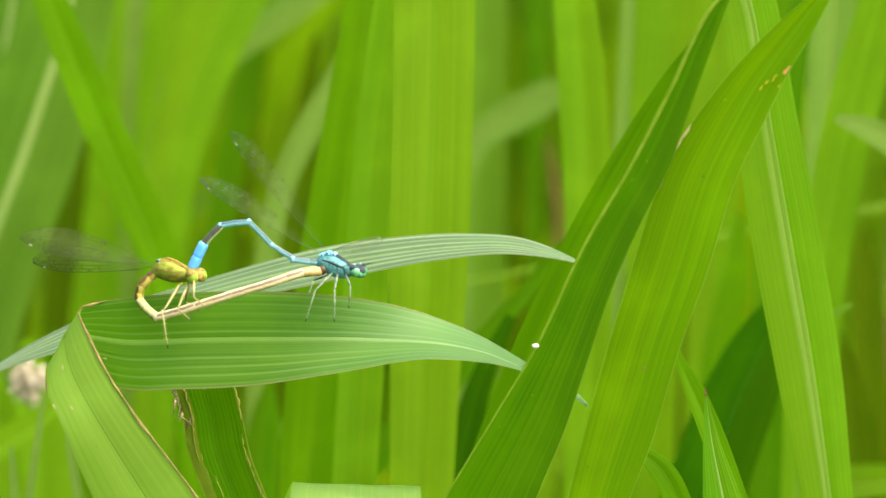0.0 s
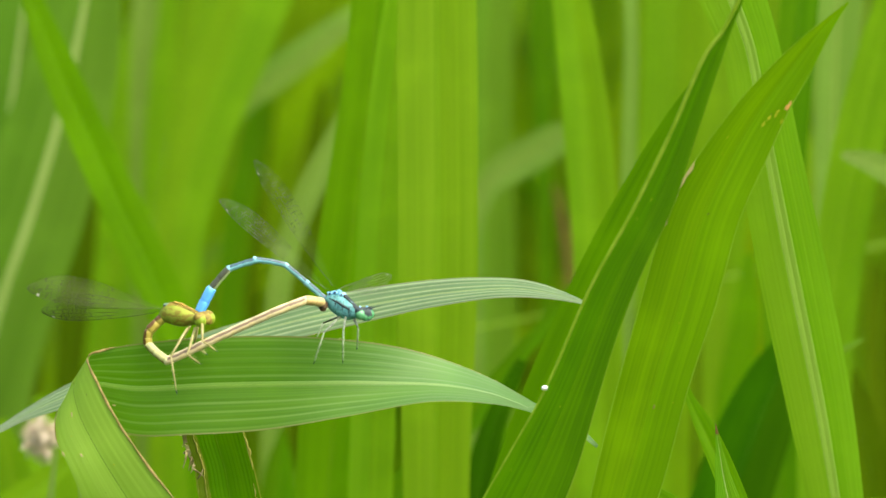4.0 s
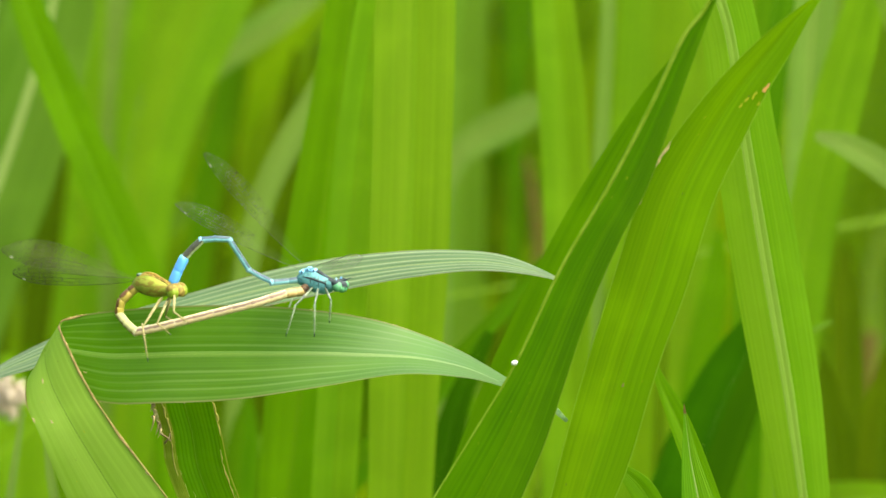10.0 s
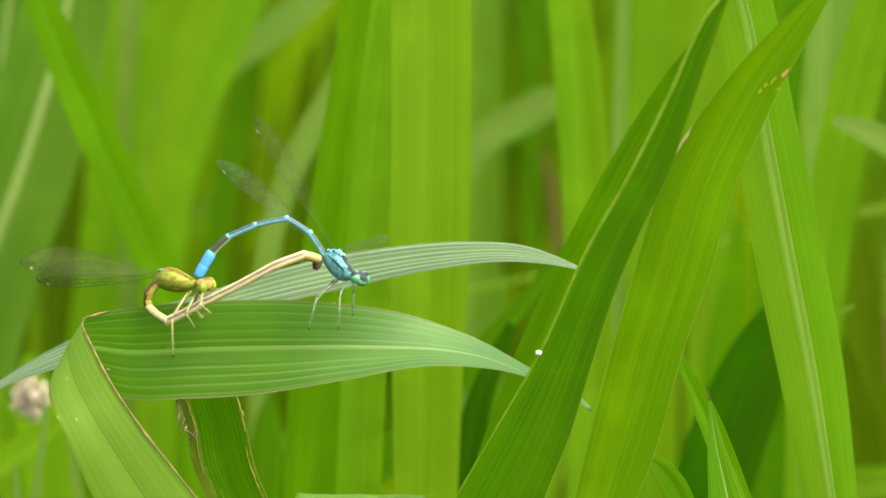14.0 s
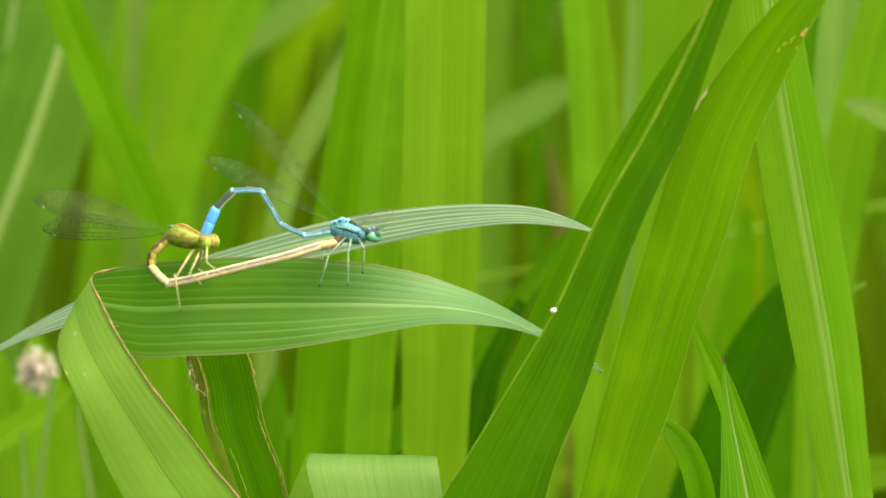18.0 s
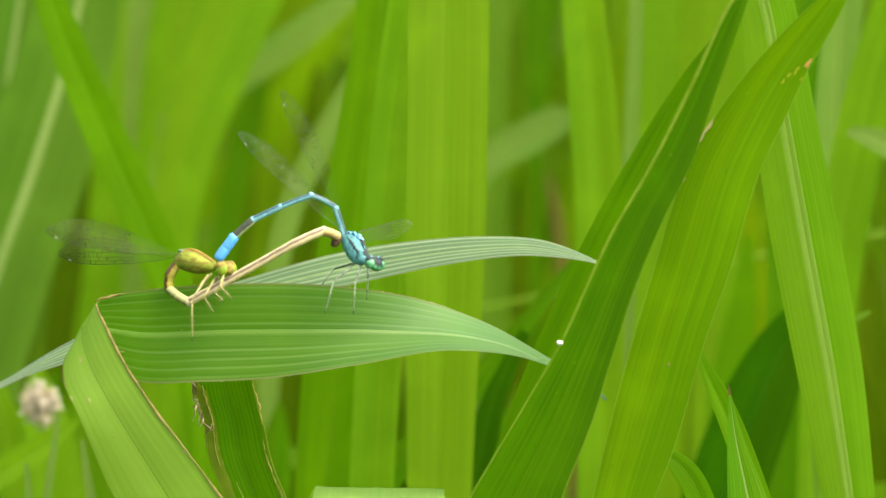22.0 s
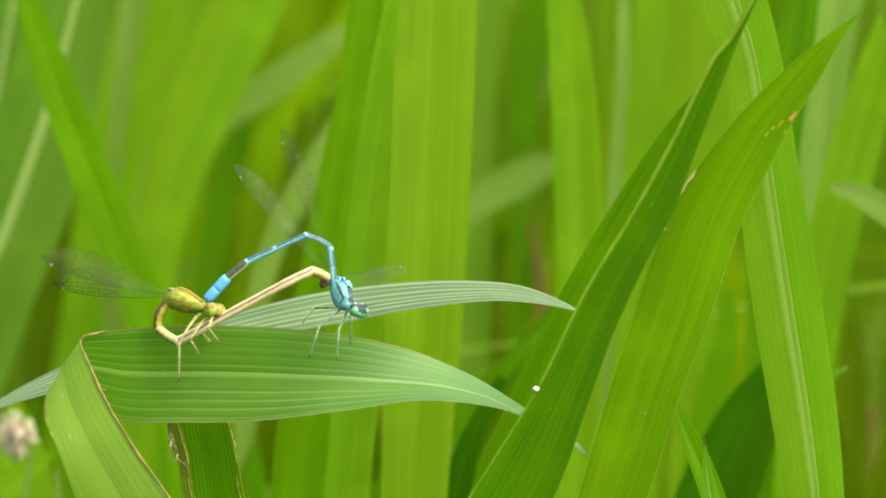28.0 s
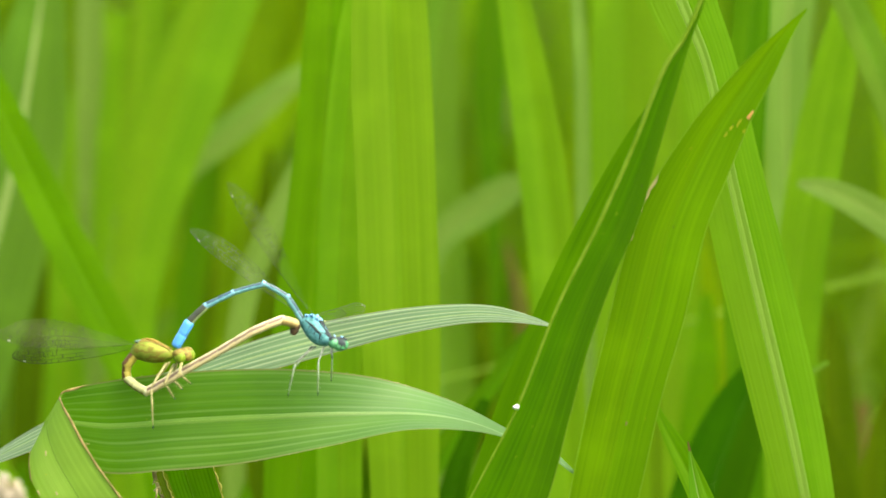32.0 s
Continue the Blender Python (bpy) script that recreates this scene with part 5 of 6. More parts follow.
for x, z, size, seed in ((-0.03211, 0.44470) + (0.0003, 8), (-0.02964, 0.44442) + (0.00025, 9), (-0.01708, 0.43719) + (0.0003, 10), (-0.02580, 0.44944) + (0.00022, 11), (-0.03102, 0.44958) + (0.0003, 12)):
    scar(LEAF[0], x, z, size, PALE_SCAR, seed, "tan speck")


for blade_of, seed in ((BROAD, 31), (NARROW, 37), (LEAF[0], 41)):
    rng = np.random.default_rng(seed)
    rows = GRIDS[blade_of]
    for n in range(9):
        p = rows[int(rng.uniform(0.3, 0.8) * len(rows)), int(rng.uniform(0.15, 0.85) * rows.shape[1])] + np.array(blade_of.location)
        scar(blade_of, float(p[0]), float(p[2]), float(rng.uniform(0.00006, 0.00014)), YELLOWED if n % 3 else DARK_SCAR, n, "pale fleck" if n % 3 else "dark fleck")


# ---- far grass ----
def meadow(name, count, near, far, spread, seed, tall, label):
    rng = np.random.default_rng(seed)
    verts, faces, uvs = [], [], []
    n = 9
    for _ in range(count):
        y = near + (far - near) * rng.random() ** 1.2
        x = rng.uniform(-1, 1) * (0.10 + spread * (y + 0.83))
        long, w = rng.uniform(*tall), rng.uniform(0.004, 0.0085) * rng.uniform(0.8, 1.4)
        turn, lean, bend = rng.uniform(0, 2 * math.pi), rng.uniform(0.02, 0.35), rng.uniform(0.0, 0.8)
        face = rng.normal(0, 0.7)
        side = np.array([math.cos(face), math.sin(face), 0])
        out = np.array([math.cos(turn), 0.5 * math.sin(turn), 0])
        base = len(verts)
        for k in range(n):
            s = k / (n - 1)
            ang = lean + bend * s * s
            c = np.array([x, y, -0.02]) + long * s * (out * math.sin(ang) + np.array([0, 0, math.cos(ang)]))
            h = w * (0.35 + 0.65 * min(1, 3 * s)) * (1 - s**3) + 0.0002
            verts += [(c - side * h).tolist(), (c + side * h).tolist()]
            uvs += [(0, s * long), (1, s * long)]
        for k in range(n - 1):
            faces.append((base + 2 * k, base + 2 * k + 1, base + 2 * k + 3, base + 2 * k + 2))
    me = bpy.data.meshes.new(name)
    me.from_pydata(verts, [], faces)
    layer = me.uv_layers.new(name="UVMap")
    layer.data.foreach_set("uv", np.array(uvs)[np.array(faces).ravel()].ravel())
    me.polygons.foreach_set("use_smooth", [True] * len(me.polygons))
    me.materials.append(FOLIAGE["meadow"])
    tagged(new(name, me), label, "grass", kind="stuff")


def surroundings(count, seed):
    """The grass field on all sides, lower beside and behind the trodden place from which one looks."""
    rng = np.random.default_rng(seed)
    x, y = rng.uniform(-5, 5, count), rng.uniform(-5, 6, count)
    beyond = (y > 0.28) & (np.abs(x) > 0.30 + 0.15 * (y + 0.83))
    aside = (y <= 0.28) & (np.hypot(x / 0.55, (y + 0.75) / 1.1) > 1)
    keep = beyond | aside
    x, y = x[keep], y[keep]
    m, n = len(x), 6
    tall = np.where(y > 0.28, 1.0, np.clip(0.35 + 0.2 * np.hypot(x, y + 0.8), 0.3, 0.8)) * rng.uniform(0.55, 0.95, m)
    wide = rng.uniform(0.004, 0.010, m)
    turn, lean, bend, face = rng.uniform(0, 2 * math.pi, m), rng.uniform(0.02, 0.4, m), rng.uniform(0, 0.9, m), rng.normal(0, 0.9, m)
    verts, uvs = np.zeros((m, n, 2, 3)), np.zeros((m, n, 2, 2))
    for k in range(n):
        s = k / (n - 1)
        a = lean + bend * s * s
        half = wide * (0.35 + 0.65 * min(1, 3 * s)) * (1 - s**3) + 0.0002
        c = np.stack([x + tall * s * np.sin(a) * np.cos(turn), y + tall * s * np.sin(a) * np.sin(turn), -0.02 + tall * s * np.cos(a)], 1)
        side = np.stack([np.cos(face), np.sin(face), 0 * face], 1) * half[:, None]
        verts[:, k, 0], verts[:, k, 1] = c - side, c + side
        uvs[:, k, 1, 0], uvs[:, k, :, 1] = 1, (s * tall)[:, None]
    i = (np.arange(m) * n * 2)[:, None] + 2 * np.arange(n - 1)[None]
    quads = np.stack([i, i + 1, i + 3, i + 2], -1).reshape(-1, 4)
    me = bpy.data.meshes.new("field_grass")
    me.vertices.add(m * n * 2)
    me.vertices.foreach_set("co", verts.ravel())
    me.loops.add(quads.size)
    me.loops.foreach_set("vertex_index", quads.ravel())
    me.polygons.add(len(quads))
    me.polygons.foreach_set("loop_start", np.arange(0, quads.size, 4))
    me.update(calc_edges=True)
    me.uv_layers.new(name="UVMap").data.foreach_set("uv", uvs.reshape(-1, 2)[quads.ravel()].ravel())
    me.polygons.foreach_set("use_smooth", [True] * len(quads))
    me.materials.append(FOLIAGE["meadow"])
    tagged(new("field_grass", me), "wide field of dense green grass", "grass", kind="stuff")


surroundings(52000, 8)
meadow("meadow_grass", 900, 0.38, 1.2, 0.10, 3, (0.45, 0.85), "dense tall bright yellow-green grass")
meadow("distant_grass", 4500, 1.2, 6.0, 0.16, 5, (0.5, 1.0), "far bright green grass field")

# ---- the pair of damselflies ----
LEAF_PIVOT = Vector((-0.00767, 0.0, 0.45524))
# Where the joints lie (mm), in four states of the coupled pair: stretched, half raised, raised, raised and turned to the viewer.
JOINTS = {}
JOINTS.update({
    "m_base": ((3.0, -2.0, 462.4), (3.0, -2.0, 463.6), (3.6, -2.0, 464.7), (4.3, -2.0, 464.7)),
    "m_j1": ((-0.6, -3.0, 462.0), (0.7, -2.0, 465.9), (1.5, -2.0, 468.2), (3.7, -1.0, 469.9)),
    "m_j2": ((-3.9, -2.0, 463.4), (-2.5, -2.0, 468.8), (-1.4, -2.0, 470.1), (0.5, -2.0, 471.3)),
    "m_j3": ((-6.4, -2.0, 467.8), (-6.1, -2.0, 469.3), (-5.6, -2.0, 469.2), (-3.5, -2.0, 469.2)),
    "m_j4": ((-10.0, -2.0, 467.8), (-10.0, -2.0, 468.1), (-9.3, -2.0, 467.6), (-7.2, -2.0, 467.3)),
    "m_j5": ((-12.4, -2.0, 465.4), (-12.4, -2.0, 465.4), (-11.6, -2.0, 465.5), (-9.8, -2.0, 465.0)),
})
JOINTS.update({
    "m_j6": ((-13.9, -2.0, 462.0), (-14.0, -2.0, 462.4), (-13.4, -2.0, 462.5), (-12.3, -2.0, 462.1)),
    "m_front": ((7.3, -3.0, 462.3), (7.0, -4.0, 462.6), (7.3, -5.0, 462.9), (6.8, -6.0, 462.4)),
    "m_face": ((9.4, -4.0, 462.0), (9.4, -6.0, 462.1), (9.2, -7.0, 462.2), (8.8, -8.0, 461.9)),
    "m_wing_a": ((3.5, -1.0, 463.4), (3.6, -1.0, 464.5), (4.2, -1.0, 465.3), (3.9, 0.0, 465.4)),
    "m_tip_a": ((-14.8, 6.0, 471.3), (-11.0, 6.0, 476.2), (-11.0, 6.0, 476.5), (-8.8, 6.0, 478.8)),
    "m_wing_b": ((4.2, -2.0, 463.7), (4.4, -2.0, 464.8), (4.9, -2.0, 465.7), (4.2, -2.0, 465.9)),
})
JOINTS.update({
    "m_tip_b": ((-9.9, -8.0, 480.7), (-5.9, -8.0, 484.0), (-5.4, -8.0, 484.7), (-2.6, -8.0, 485.5)),
    "m_wing_c": ((4.0, 1.0, 463.1), (4.1, 1.0, 464.3), (4.9, 1.0, 464.9), (5.5, -1.0, 465.3)),
    "m_tip_c": ((10.6, 20.0, 460.9), (10.9, 20.0, 462.5), (11.3, 20.0, 462.7), (14.5, 20.0, 463.6)),
    "m_wing_d": ((3.9, 1.0, 463.0), (4.0, 1.0, 464.1), (4.7, 1.0, 464.8), (5.0, -1.0, 465.2)),
    "m_tip_d": ((8.2, 24.0, 459.8), (8.1, 24.0, 461.3), (8.6, 24.0, 461.1), (11.1, 24.0, 462.2)),
    "m_la": ((4.3, -4.0, 461.4), (4.4, -4.0, 461.5), (4.6, -4.0, 461.6), (5.3, -4.0, 461.8)),
})
JOINTS.update({
    "m_ka": ((2.5, -7.0, 460.0), (2.6, -7.0, 460.3), (2.3, -7.0, 460.4), (2.5, -7.0, 459.7)),
    "m_fa": ((1.2, -5.0, 455.5), (1.1, -5.0, 455.8), (1.1, -5.0, 455.6), (1.3, -5.0, 455.4)),
    "m_lb": ((5.4, -5.0, 461.6), (5.4, -5.0, 461.7), (6.0, -5.0, 461.7), (6.1, -5.0, 461.7)),
    "m_kb": ((5.1, -9.0, 460.6), (5.2, -9.0, 460.9), (5.4, -9.0, 460.7), (5.1, -9.0, 459.8)),
    "m_fb": ((5.0, -7.0, 455.9), (5.0, -7.0, 456.2), (5.1, -7.0, 456.0), (4.9, -7.0, 455.6)),
    "m_lc": ((6.5, -4.0, 461.5), (6.5, -4.0, 461.5), (7.1, -4.0, 461.6), (6.7, -4.0, 461.5)),
})
JOINTS.update({
    "m_kc": ((7.2, -6.0, 460.4), (7.1, -6.0, 460.6), (7.2, -6.0, 460.5), (6.6, -6.0, 459.6)),
    "m_fc": ((6.9, -3.0, 456.9), (6.8, -3.0, 457.2), (6.9, -3.0, 457.0), (6.6, -3.0, 457.0)),
    "m_ld": ((4.0, 0.0, 460.7), (4.1, 0.0, 460.9), (4.3, 0.0, 461.0), (5.0, 0.0, 461.4)),
    "m_kd": ((1.9, 4.0, 459.2), (2.2, 4.0, 459.4), (3.1, 4.0, 458.9), (1.4, 4.0, 460.6)),
    "m_fd": ((1.0, 5.0, 456.3), (1.0, 5.0, 456.7), (1.5, 5.0, 456.8), (0.0, 5.0, 458.4)),
    "f_rear": ((-18.5, -2.0, 461.7), (-18.6, -2.0, 461.9), (-18.7, -2.0, 461.8), (-17.4, -2.0, 462.0)),
})
JOINTS.update({
    "f_front": ((-14.3, -4.0, 461.7), (-14.3, -4.0, 462.1), (-13.4, -4.0, 461.8), (-12.1, -4.0, 461.7)),
    "f_face": ((-11.2, -6.0, 461.6), (-11.3, -6.0, 462.1), (-10.6, -6.0, 461.8), (-9.6, -6.0, 460.9)),
    "f_j1": ((-20.7, -2.0, 459.7), (-20.8, -2.0, 459.9), (-20.0, -2.0, 460.3), (-18.6, -2.0, 460.0)),
    "f_j2": ((-21.1, -2.0, 457.8), (-21.0, -2.0, 458.1), (-20.2, -2.0, 458.4), (-18.7, -2.0, 458.2)),
    "f_j3": ((-18.8, -5.0, 456.0), (-18.3, -5.0, 456.4), (-17.6, -5.0, 457.0), (-16.0, -5.0, 457.0)),
    "f_j4": ((-13.7, -5.0, 457.0), (-13.7, -5.0, 458.5), (-12.8, -5.0, 459.4), (-11.5, -5.0, 459.7)),
})
JOINTS.update({
    "f_j5": ((-8.4, -5.0, 458.3), (-9.1, -5.0, 460.6), (-7.9, -5.0, 461.8), (-7.0, -5.0, 462.4)),
    "f_j6": ((-3.2, -5.0, 459.5), (-4.4, -5.0, 462.7), (-3.3, -5.0, 464.3), (-2.6, -5.0, 465.0)),
    "f_j7": ((1.3, -4.0, 460.7), (0.1, -4.0, 464.2), (0.6, -4.0, 465.5), (1.4, -4.0, 467.0)),
    "f_j8": ((3.5, -3.0, 460.9), (2.3, -3.0, 463.6), (2.5, -3.0, 464.7), (3.4, -3.0, 465.9)),
    "f_j9": ((4.0, -3.0, 461.8), (2.3, -3.0, 462.7), (2.0, -3.0, 463.3), (2.5, -3.0, 464.6)),
    "f_wing_a": ((-18.1, -3.0, 462.7), (-18.1, -3.0, 463.0), (-17.9, -3.0, 463.1), (-16.7, -3.0, 462.8)),
})
JOINTS.update({
    "f_tip_a": ((-36.0, -16.0, 469.4), (-35.8, -16.0, 468.6), (-36.5, -16.0, 467.3), (-32.6, -16.0, 469.7)),
    "f_wing_b": ((-18.1, 0.0, 461.9), (-18.1, 0.0, 462.3), (-17.9, 0.0, 462.3), (-16.7, 0.0, 462.2)),
    "f_tip_b": ((-36.8, 14.0, 460.3), (-36.4, 14.0, 459.6), (-36.9, 14.0, 459.1), (-32.2, 14.0, 461.4)),
    "f_la": ((-15.5, -5.0, 460.3), (-15.6, -5.0, 460.7), (-15.0, -5.0, 460.3), (-13.8, -5.0, 460.2)),
    "f_ka": ((-17.6, -9.0, 457.4), (-17.6, -9.0, 457.8), (-16.7, -9.0, 458.3), (-15.6, -9.0, 457.8)),
    "f_fa": ((-17.0, -8.0, 452.8), (-17.0, -8.0, 452.6), (-16.8, -8.0, 452.7), (-15.6, -8.0, 452.3)),
})
JOINTS.update({
    "f_lb": ((-14.4, -5.0, 460.4), (-14.5, -5.0, 460.8), (-13.9, -5.0, 460.2), (-12.6, -5.0, 460.0)),
    "f_kb": ((-15.7, -9.0, 458.0), (-15.4, -9.0, 458.0), (-14.9, -9.0, 458.8), (-14.3, -9.0, 458.0)),
    "f_fb": ((-14.1, -7.0, 456.1), (-13.8, -7.0, 456.3), (-13.8, -7.0, 456.3), (-13.0, -7.0, 455.6)),
    "f_lc": ((-13.5, -6.0, 461.2), (-13.5, -6.0, 461.6), (-12.7, -6.0, 460.8), (-11.5, -6.0, 460.5)),
    "f_kc": ((-13.5, -9.0, 459.5), (-13.4, -9.0, 459.8), (-13.0, -9.0, 459.9), (-11.9, -9.0, 459.7)),
    "f_fc": ((-11.7, -7.0, 457.6), (-11.6, -7.0, 458.0), (-11.5, -7.0, 458.2), (-10.5, -7.0, 457.3)),
})
JOINTS.update({
    "f_ld": ((-15.4, -1.0, 459.8), (-15.4, -1.0, 460.2), (-14.8, -1.0, 459.7), (-13.5, -1.0, 459.8)),
    "f_kd": ((-17.3, 0.0, 457.0), (-17.2, 0.0, 457.4), (-16.5, 0.0, 457.5), (-15.3, 0.0, 457.5)),
    "f_fd": ((-15.8, 0.0, 455.6), (-15.8, 0.0, 456.2), (-15.3, 0.0, 456.2), (-14.1, 0.0, 455.8)),
    "f_le": ((-14.1, -2.0, 460.3), (-14.2, -2.0, 460.7), (-13.5, -2.0, 460.0), (-12.1, -2.0, 460.0)),
    "f_ke": ((-15.0, -1.0, 457.3), (-14.9, -1.0, 457.6), (-14.3, -1.0, 458.0), (-13.2, -1.0, 457.8)),
    "f_fe": ((-13.3, -1.0, 456.0), (-13.2, -1.0, 456.4), (-12.9, -1.0, 456.4), (-11.7, -1.0, 456.3)),
})

BLUE = banded_material("blue_segment", (0.09, 0.31, 0.38), (0.16, 0.42, 0.48), (0.025, 0.06, 0.08), (0.17, 0.42, 0.47), hi=0.38)
BLACK = banded_material("black_segment", (0.22, 0.32, 0.16), (0.34, 0.44, 0.24), (0.030, 0.034, 0.026), (0.06, 0.10, 0.10), hi=0.70)
BRIGHT = banded_material("bright_blue_segment", (0.05, 0.30, 0.85), (0.10, 0.42, 0.95), (0.09, 0.36, 0.85), (0.08, 0.38, 0.9))
PALE_RING = plain_material("pale_blue_ring", (0.14, 0.36, 0.46), (0.23, 0.47, 0.56), 900.0, 0.55, 0.3)
STRAW = banded_material("straw_segment", (0.46, 0.42, 0.20), (0.58, 0.53, 0.31), (0.12, 0.080, 0.055), (0.50, 0.46, 0.26), lo=0.60, hi=0.90, warp=0.22)
STRAW_RING = plain_material("straw_ring", (0.36, 0.38, 0.20), (0.48, 0.49, 0.30), 900.0, 0.45)
BUFF = plain_material("buff_segment", (0.26, 0.20, 0.07), (0.42, 0.34, 0.13), 1200.0, 0.5)
OLIVE = banded_material("olive_segment", (0.28, 0.31, 0.10), (0.40, 0.42, 0.18), (0.17, 0.12, 0.025), (0.34, 0.37, 0.14), hi=0.26, warp=0.4)
SPOTTED = banded_material("spotted_segment", (0.28, 0.25, 0.03), (0.42, 0.37, 0.07), (0.085, 0.030, 0.008), (0.26, 0.16, 0.03), hi=0.34, warp=0.75)
TURQUOISE = mottled_material("turquoise", (0.05, 0.225, 0.235), (0.13, 0.38, 0.38), (0.03, 0.11, 0.12), 3000.0, 0.58, 0.54)
SKY_BLUE = plain_material("sky_blue", (0.12, 0.40, 0.64), (0.28, 0.58, 0.80), 900.0, 0.35)
JET = plain_material("jet", (0.012, 0.022, 0.024), (0.035, 0.055, 0.060), 900.0, 0.6, 0.2)
EYE_GREEN = plain_material("eye_green", (0.05, 0.24, 0.10), (0.11, 0.37, 0.18), 900.0, 0.2)
LEG = plain_material("leg_grey", (0.06, 0.09, 0.06), (0.20, 0.26, 0.18), 900.0, 0.45)
SHIN = plain_material("pale_shin", (0.16, 0.24, 0.12), (0.34, 0.44, 0.28), 900.0, 0.45)
DARK_VEIN = plain_material("dark_wing_vein", (0.02, 0.03, 0.008), (0.06, 0.08, 0.03), 900.0, 0.5)
YELLOW = plain_material("yellow_leg", (0.32, 0.32, 0.12), (0.46, 0.44, 0.20), 900.0, 0.5, 0.3, 0.3, 0.3)
LIME = plain_material("lime_body", (0.12, 0.22, 0.010), (0.23, 0.34, 0.025), 1800.0, 0.5, 0.3)
BACK_GREEN = mottled_material("lime_thorax", (0.12, 0.19, 0.010), (0.24, 0.30, 0.035), (0.15, 0.095, 0.012), 1300.0, 0.65, 0.47)
WING_ROOT = plain_material("wing_root_green", (0.03, 0.07, 0.04), (0.12, 0.20, 0.13), 1500.0, 0.6, 0.3)
SADDLE = plain_material("golden_back", (0.12, 0.085, 0.014), (0.22, 0.185, 0.028), 1300.0, 0.65, 0.25)
RIDGE = plain_material("orange_ridge", (0.14, 0.09, 0.010), (0.24, 0.17, 0.02), 1500.0, 0.6, 0.3)
TAIL = plain_material("tail_brown", (0.03, 0.02, 0.012), (0.12, 0.08, 0.04), 1500.0, 0.6, 0.3)
RUST = plain_material("rust_back", (0.12, 0.09, 0.012), (0.26, 0.22, 0.04), 1800.0, 0.6, 0.3)


def wing_material(name, share, tone):
    k = Nodes(name)
    clear = k.tree.nodes.new("ShaderNodeBsdfTransparent")
    m = k.tree.nodes.new("ShaderNodeMixShader")
    m.inputs[0].default_value = share
    k.finish(tone, 0.25, 0.8)
    k.tree.links.new(clear.outputs[0], m.inputs[1])
    k.tree.links.new(k.bsdf.outputs[0], m.inputs[2])
    k.tree.links.new(m.outputs[0], k.out.inputs[0])
    return k.mat


MEMBRANE = wing_material("clear_membrane", 0.022, (0.5, 0.55, 0.42))
SMOKY = wing_material("smoky_membrane", 0.17, (0.16, 0.20, 0.09))
PALE_SPOT = plain_material("pale_wing_spot", (0.22, 0.27, 0.20), (0.40, 0.44, 0.36), 900.0, 0.4)
VEIN = plain_material("wing_vein", (0.02, 0.03, 0.010), (0.16, 0.19, 0.12), 900.0, 0.4)


def lathe(rings, sides=14):
    """Rings of (x, half width, half height, lift) along x, closed at both ends."""
    bm = bmesh.new()
    rows = []
    for x, ry, rz, lift in rings:
        rows.append([bm.verts.new((x, ry * math.cos(2 * math.pi * j / sides), lift + rz * math.sin(2 * math.pi * j / sides))) for j in range(sides)])
    for r0, r1 in zip(rows, rows[1:]):
        for j in range(sides):
            bm.faces.new((r0[j], r0[(j + 1) % sides], r1[(j + 1) % sides], r1[j]))
    bm.faces.new(rows[0][::-1]), bm.faces.new(rows[-1])
    return bm


def chain(names, bow=1 / 16):
    """Adds a joint half-way along the curve between each two joints, and gives all of them in order."""
    full = [names[0]]
    for k in range(len(names) - 1):
        q = [np.array(JOINTS[names[min(max(k + d, 0), len(names) - 1)]]) for d in (-1, 0, 1, 2)]
        JOINTS[names[k] + "_half"] = ((0.5 + bow) * (q[1] + q[2]) - bow * (q[0] + q[3])).tolist()
        full += [names[k] + "_half", names[k + 1]]
    return full


def ring(long, r, material, parent, label):
    """A low pale collar where two abdomen segments meet."""
    part("node_ring", lathe([(long - 0.00022, r * 0.9, r * 0.9, 0), (long - 0.00012, r * 1.03, r * 1.03, 0), (long + 0.0001, r * 1.09, r * 1.09, 0), (long + 0.00022, r * 1.02, r * 1.02, 0), (long + 0.0003, r * 0.85, r * 0.85, 0)], 12), material, parent, label)


def segment(name, long, r0, r1, material, parent, label=""):
    """A piece of the abdomen with rounded ends."""
    prof = ((-0.16, 0.45), (-0.10, 0.8), (0.0, 0.97), (0.25, 1.0), (0.75, 1.0), (1.0, 0.97), (1.10, 0.8), (1.16, 0.45))
    return part(name, lathe([(s * long, k * (r0 + (r1 - r0) * s), k * (r0 + (r1 - r0) * s), 0) for s, k in prof], 12), material, parent, label)


def ball(center, radius, sides=14, stretch=(1, 1, 1)):
    bm = bmesh.new()
    bmesh.ops.create_uvsphere(bm, u_segments=sides, v_segments=sides // 2 + 2, radius=1.0)
    bmesh.ops.transform(bm, matrix=Matrix.Translation(center) @ Matrix.Diagonal((*(radius * s for s in stretch), 1)), verts=bm.verts)
    return bm


def mm(name, state):
    a = JOINTS[name]
    k = min(int(state), 2)
    return Vector(a[k]).lerp(Vector(a[k + 1]), state - k) / 1000


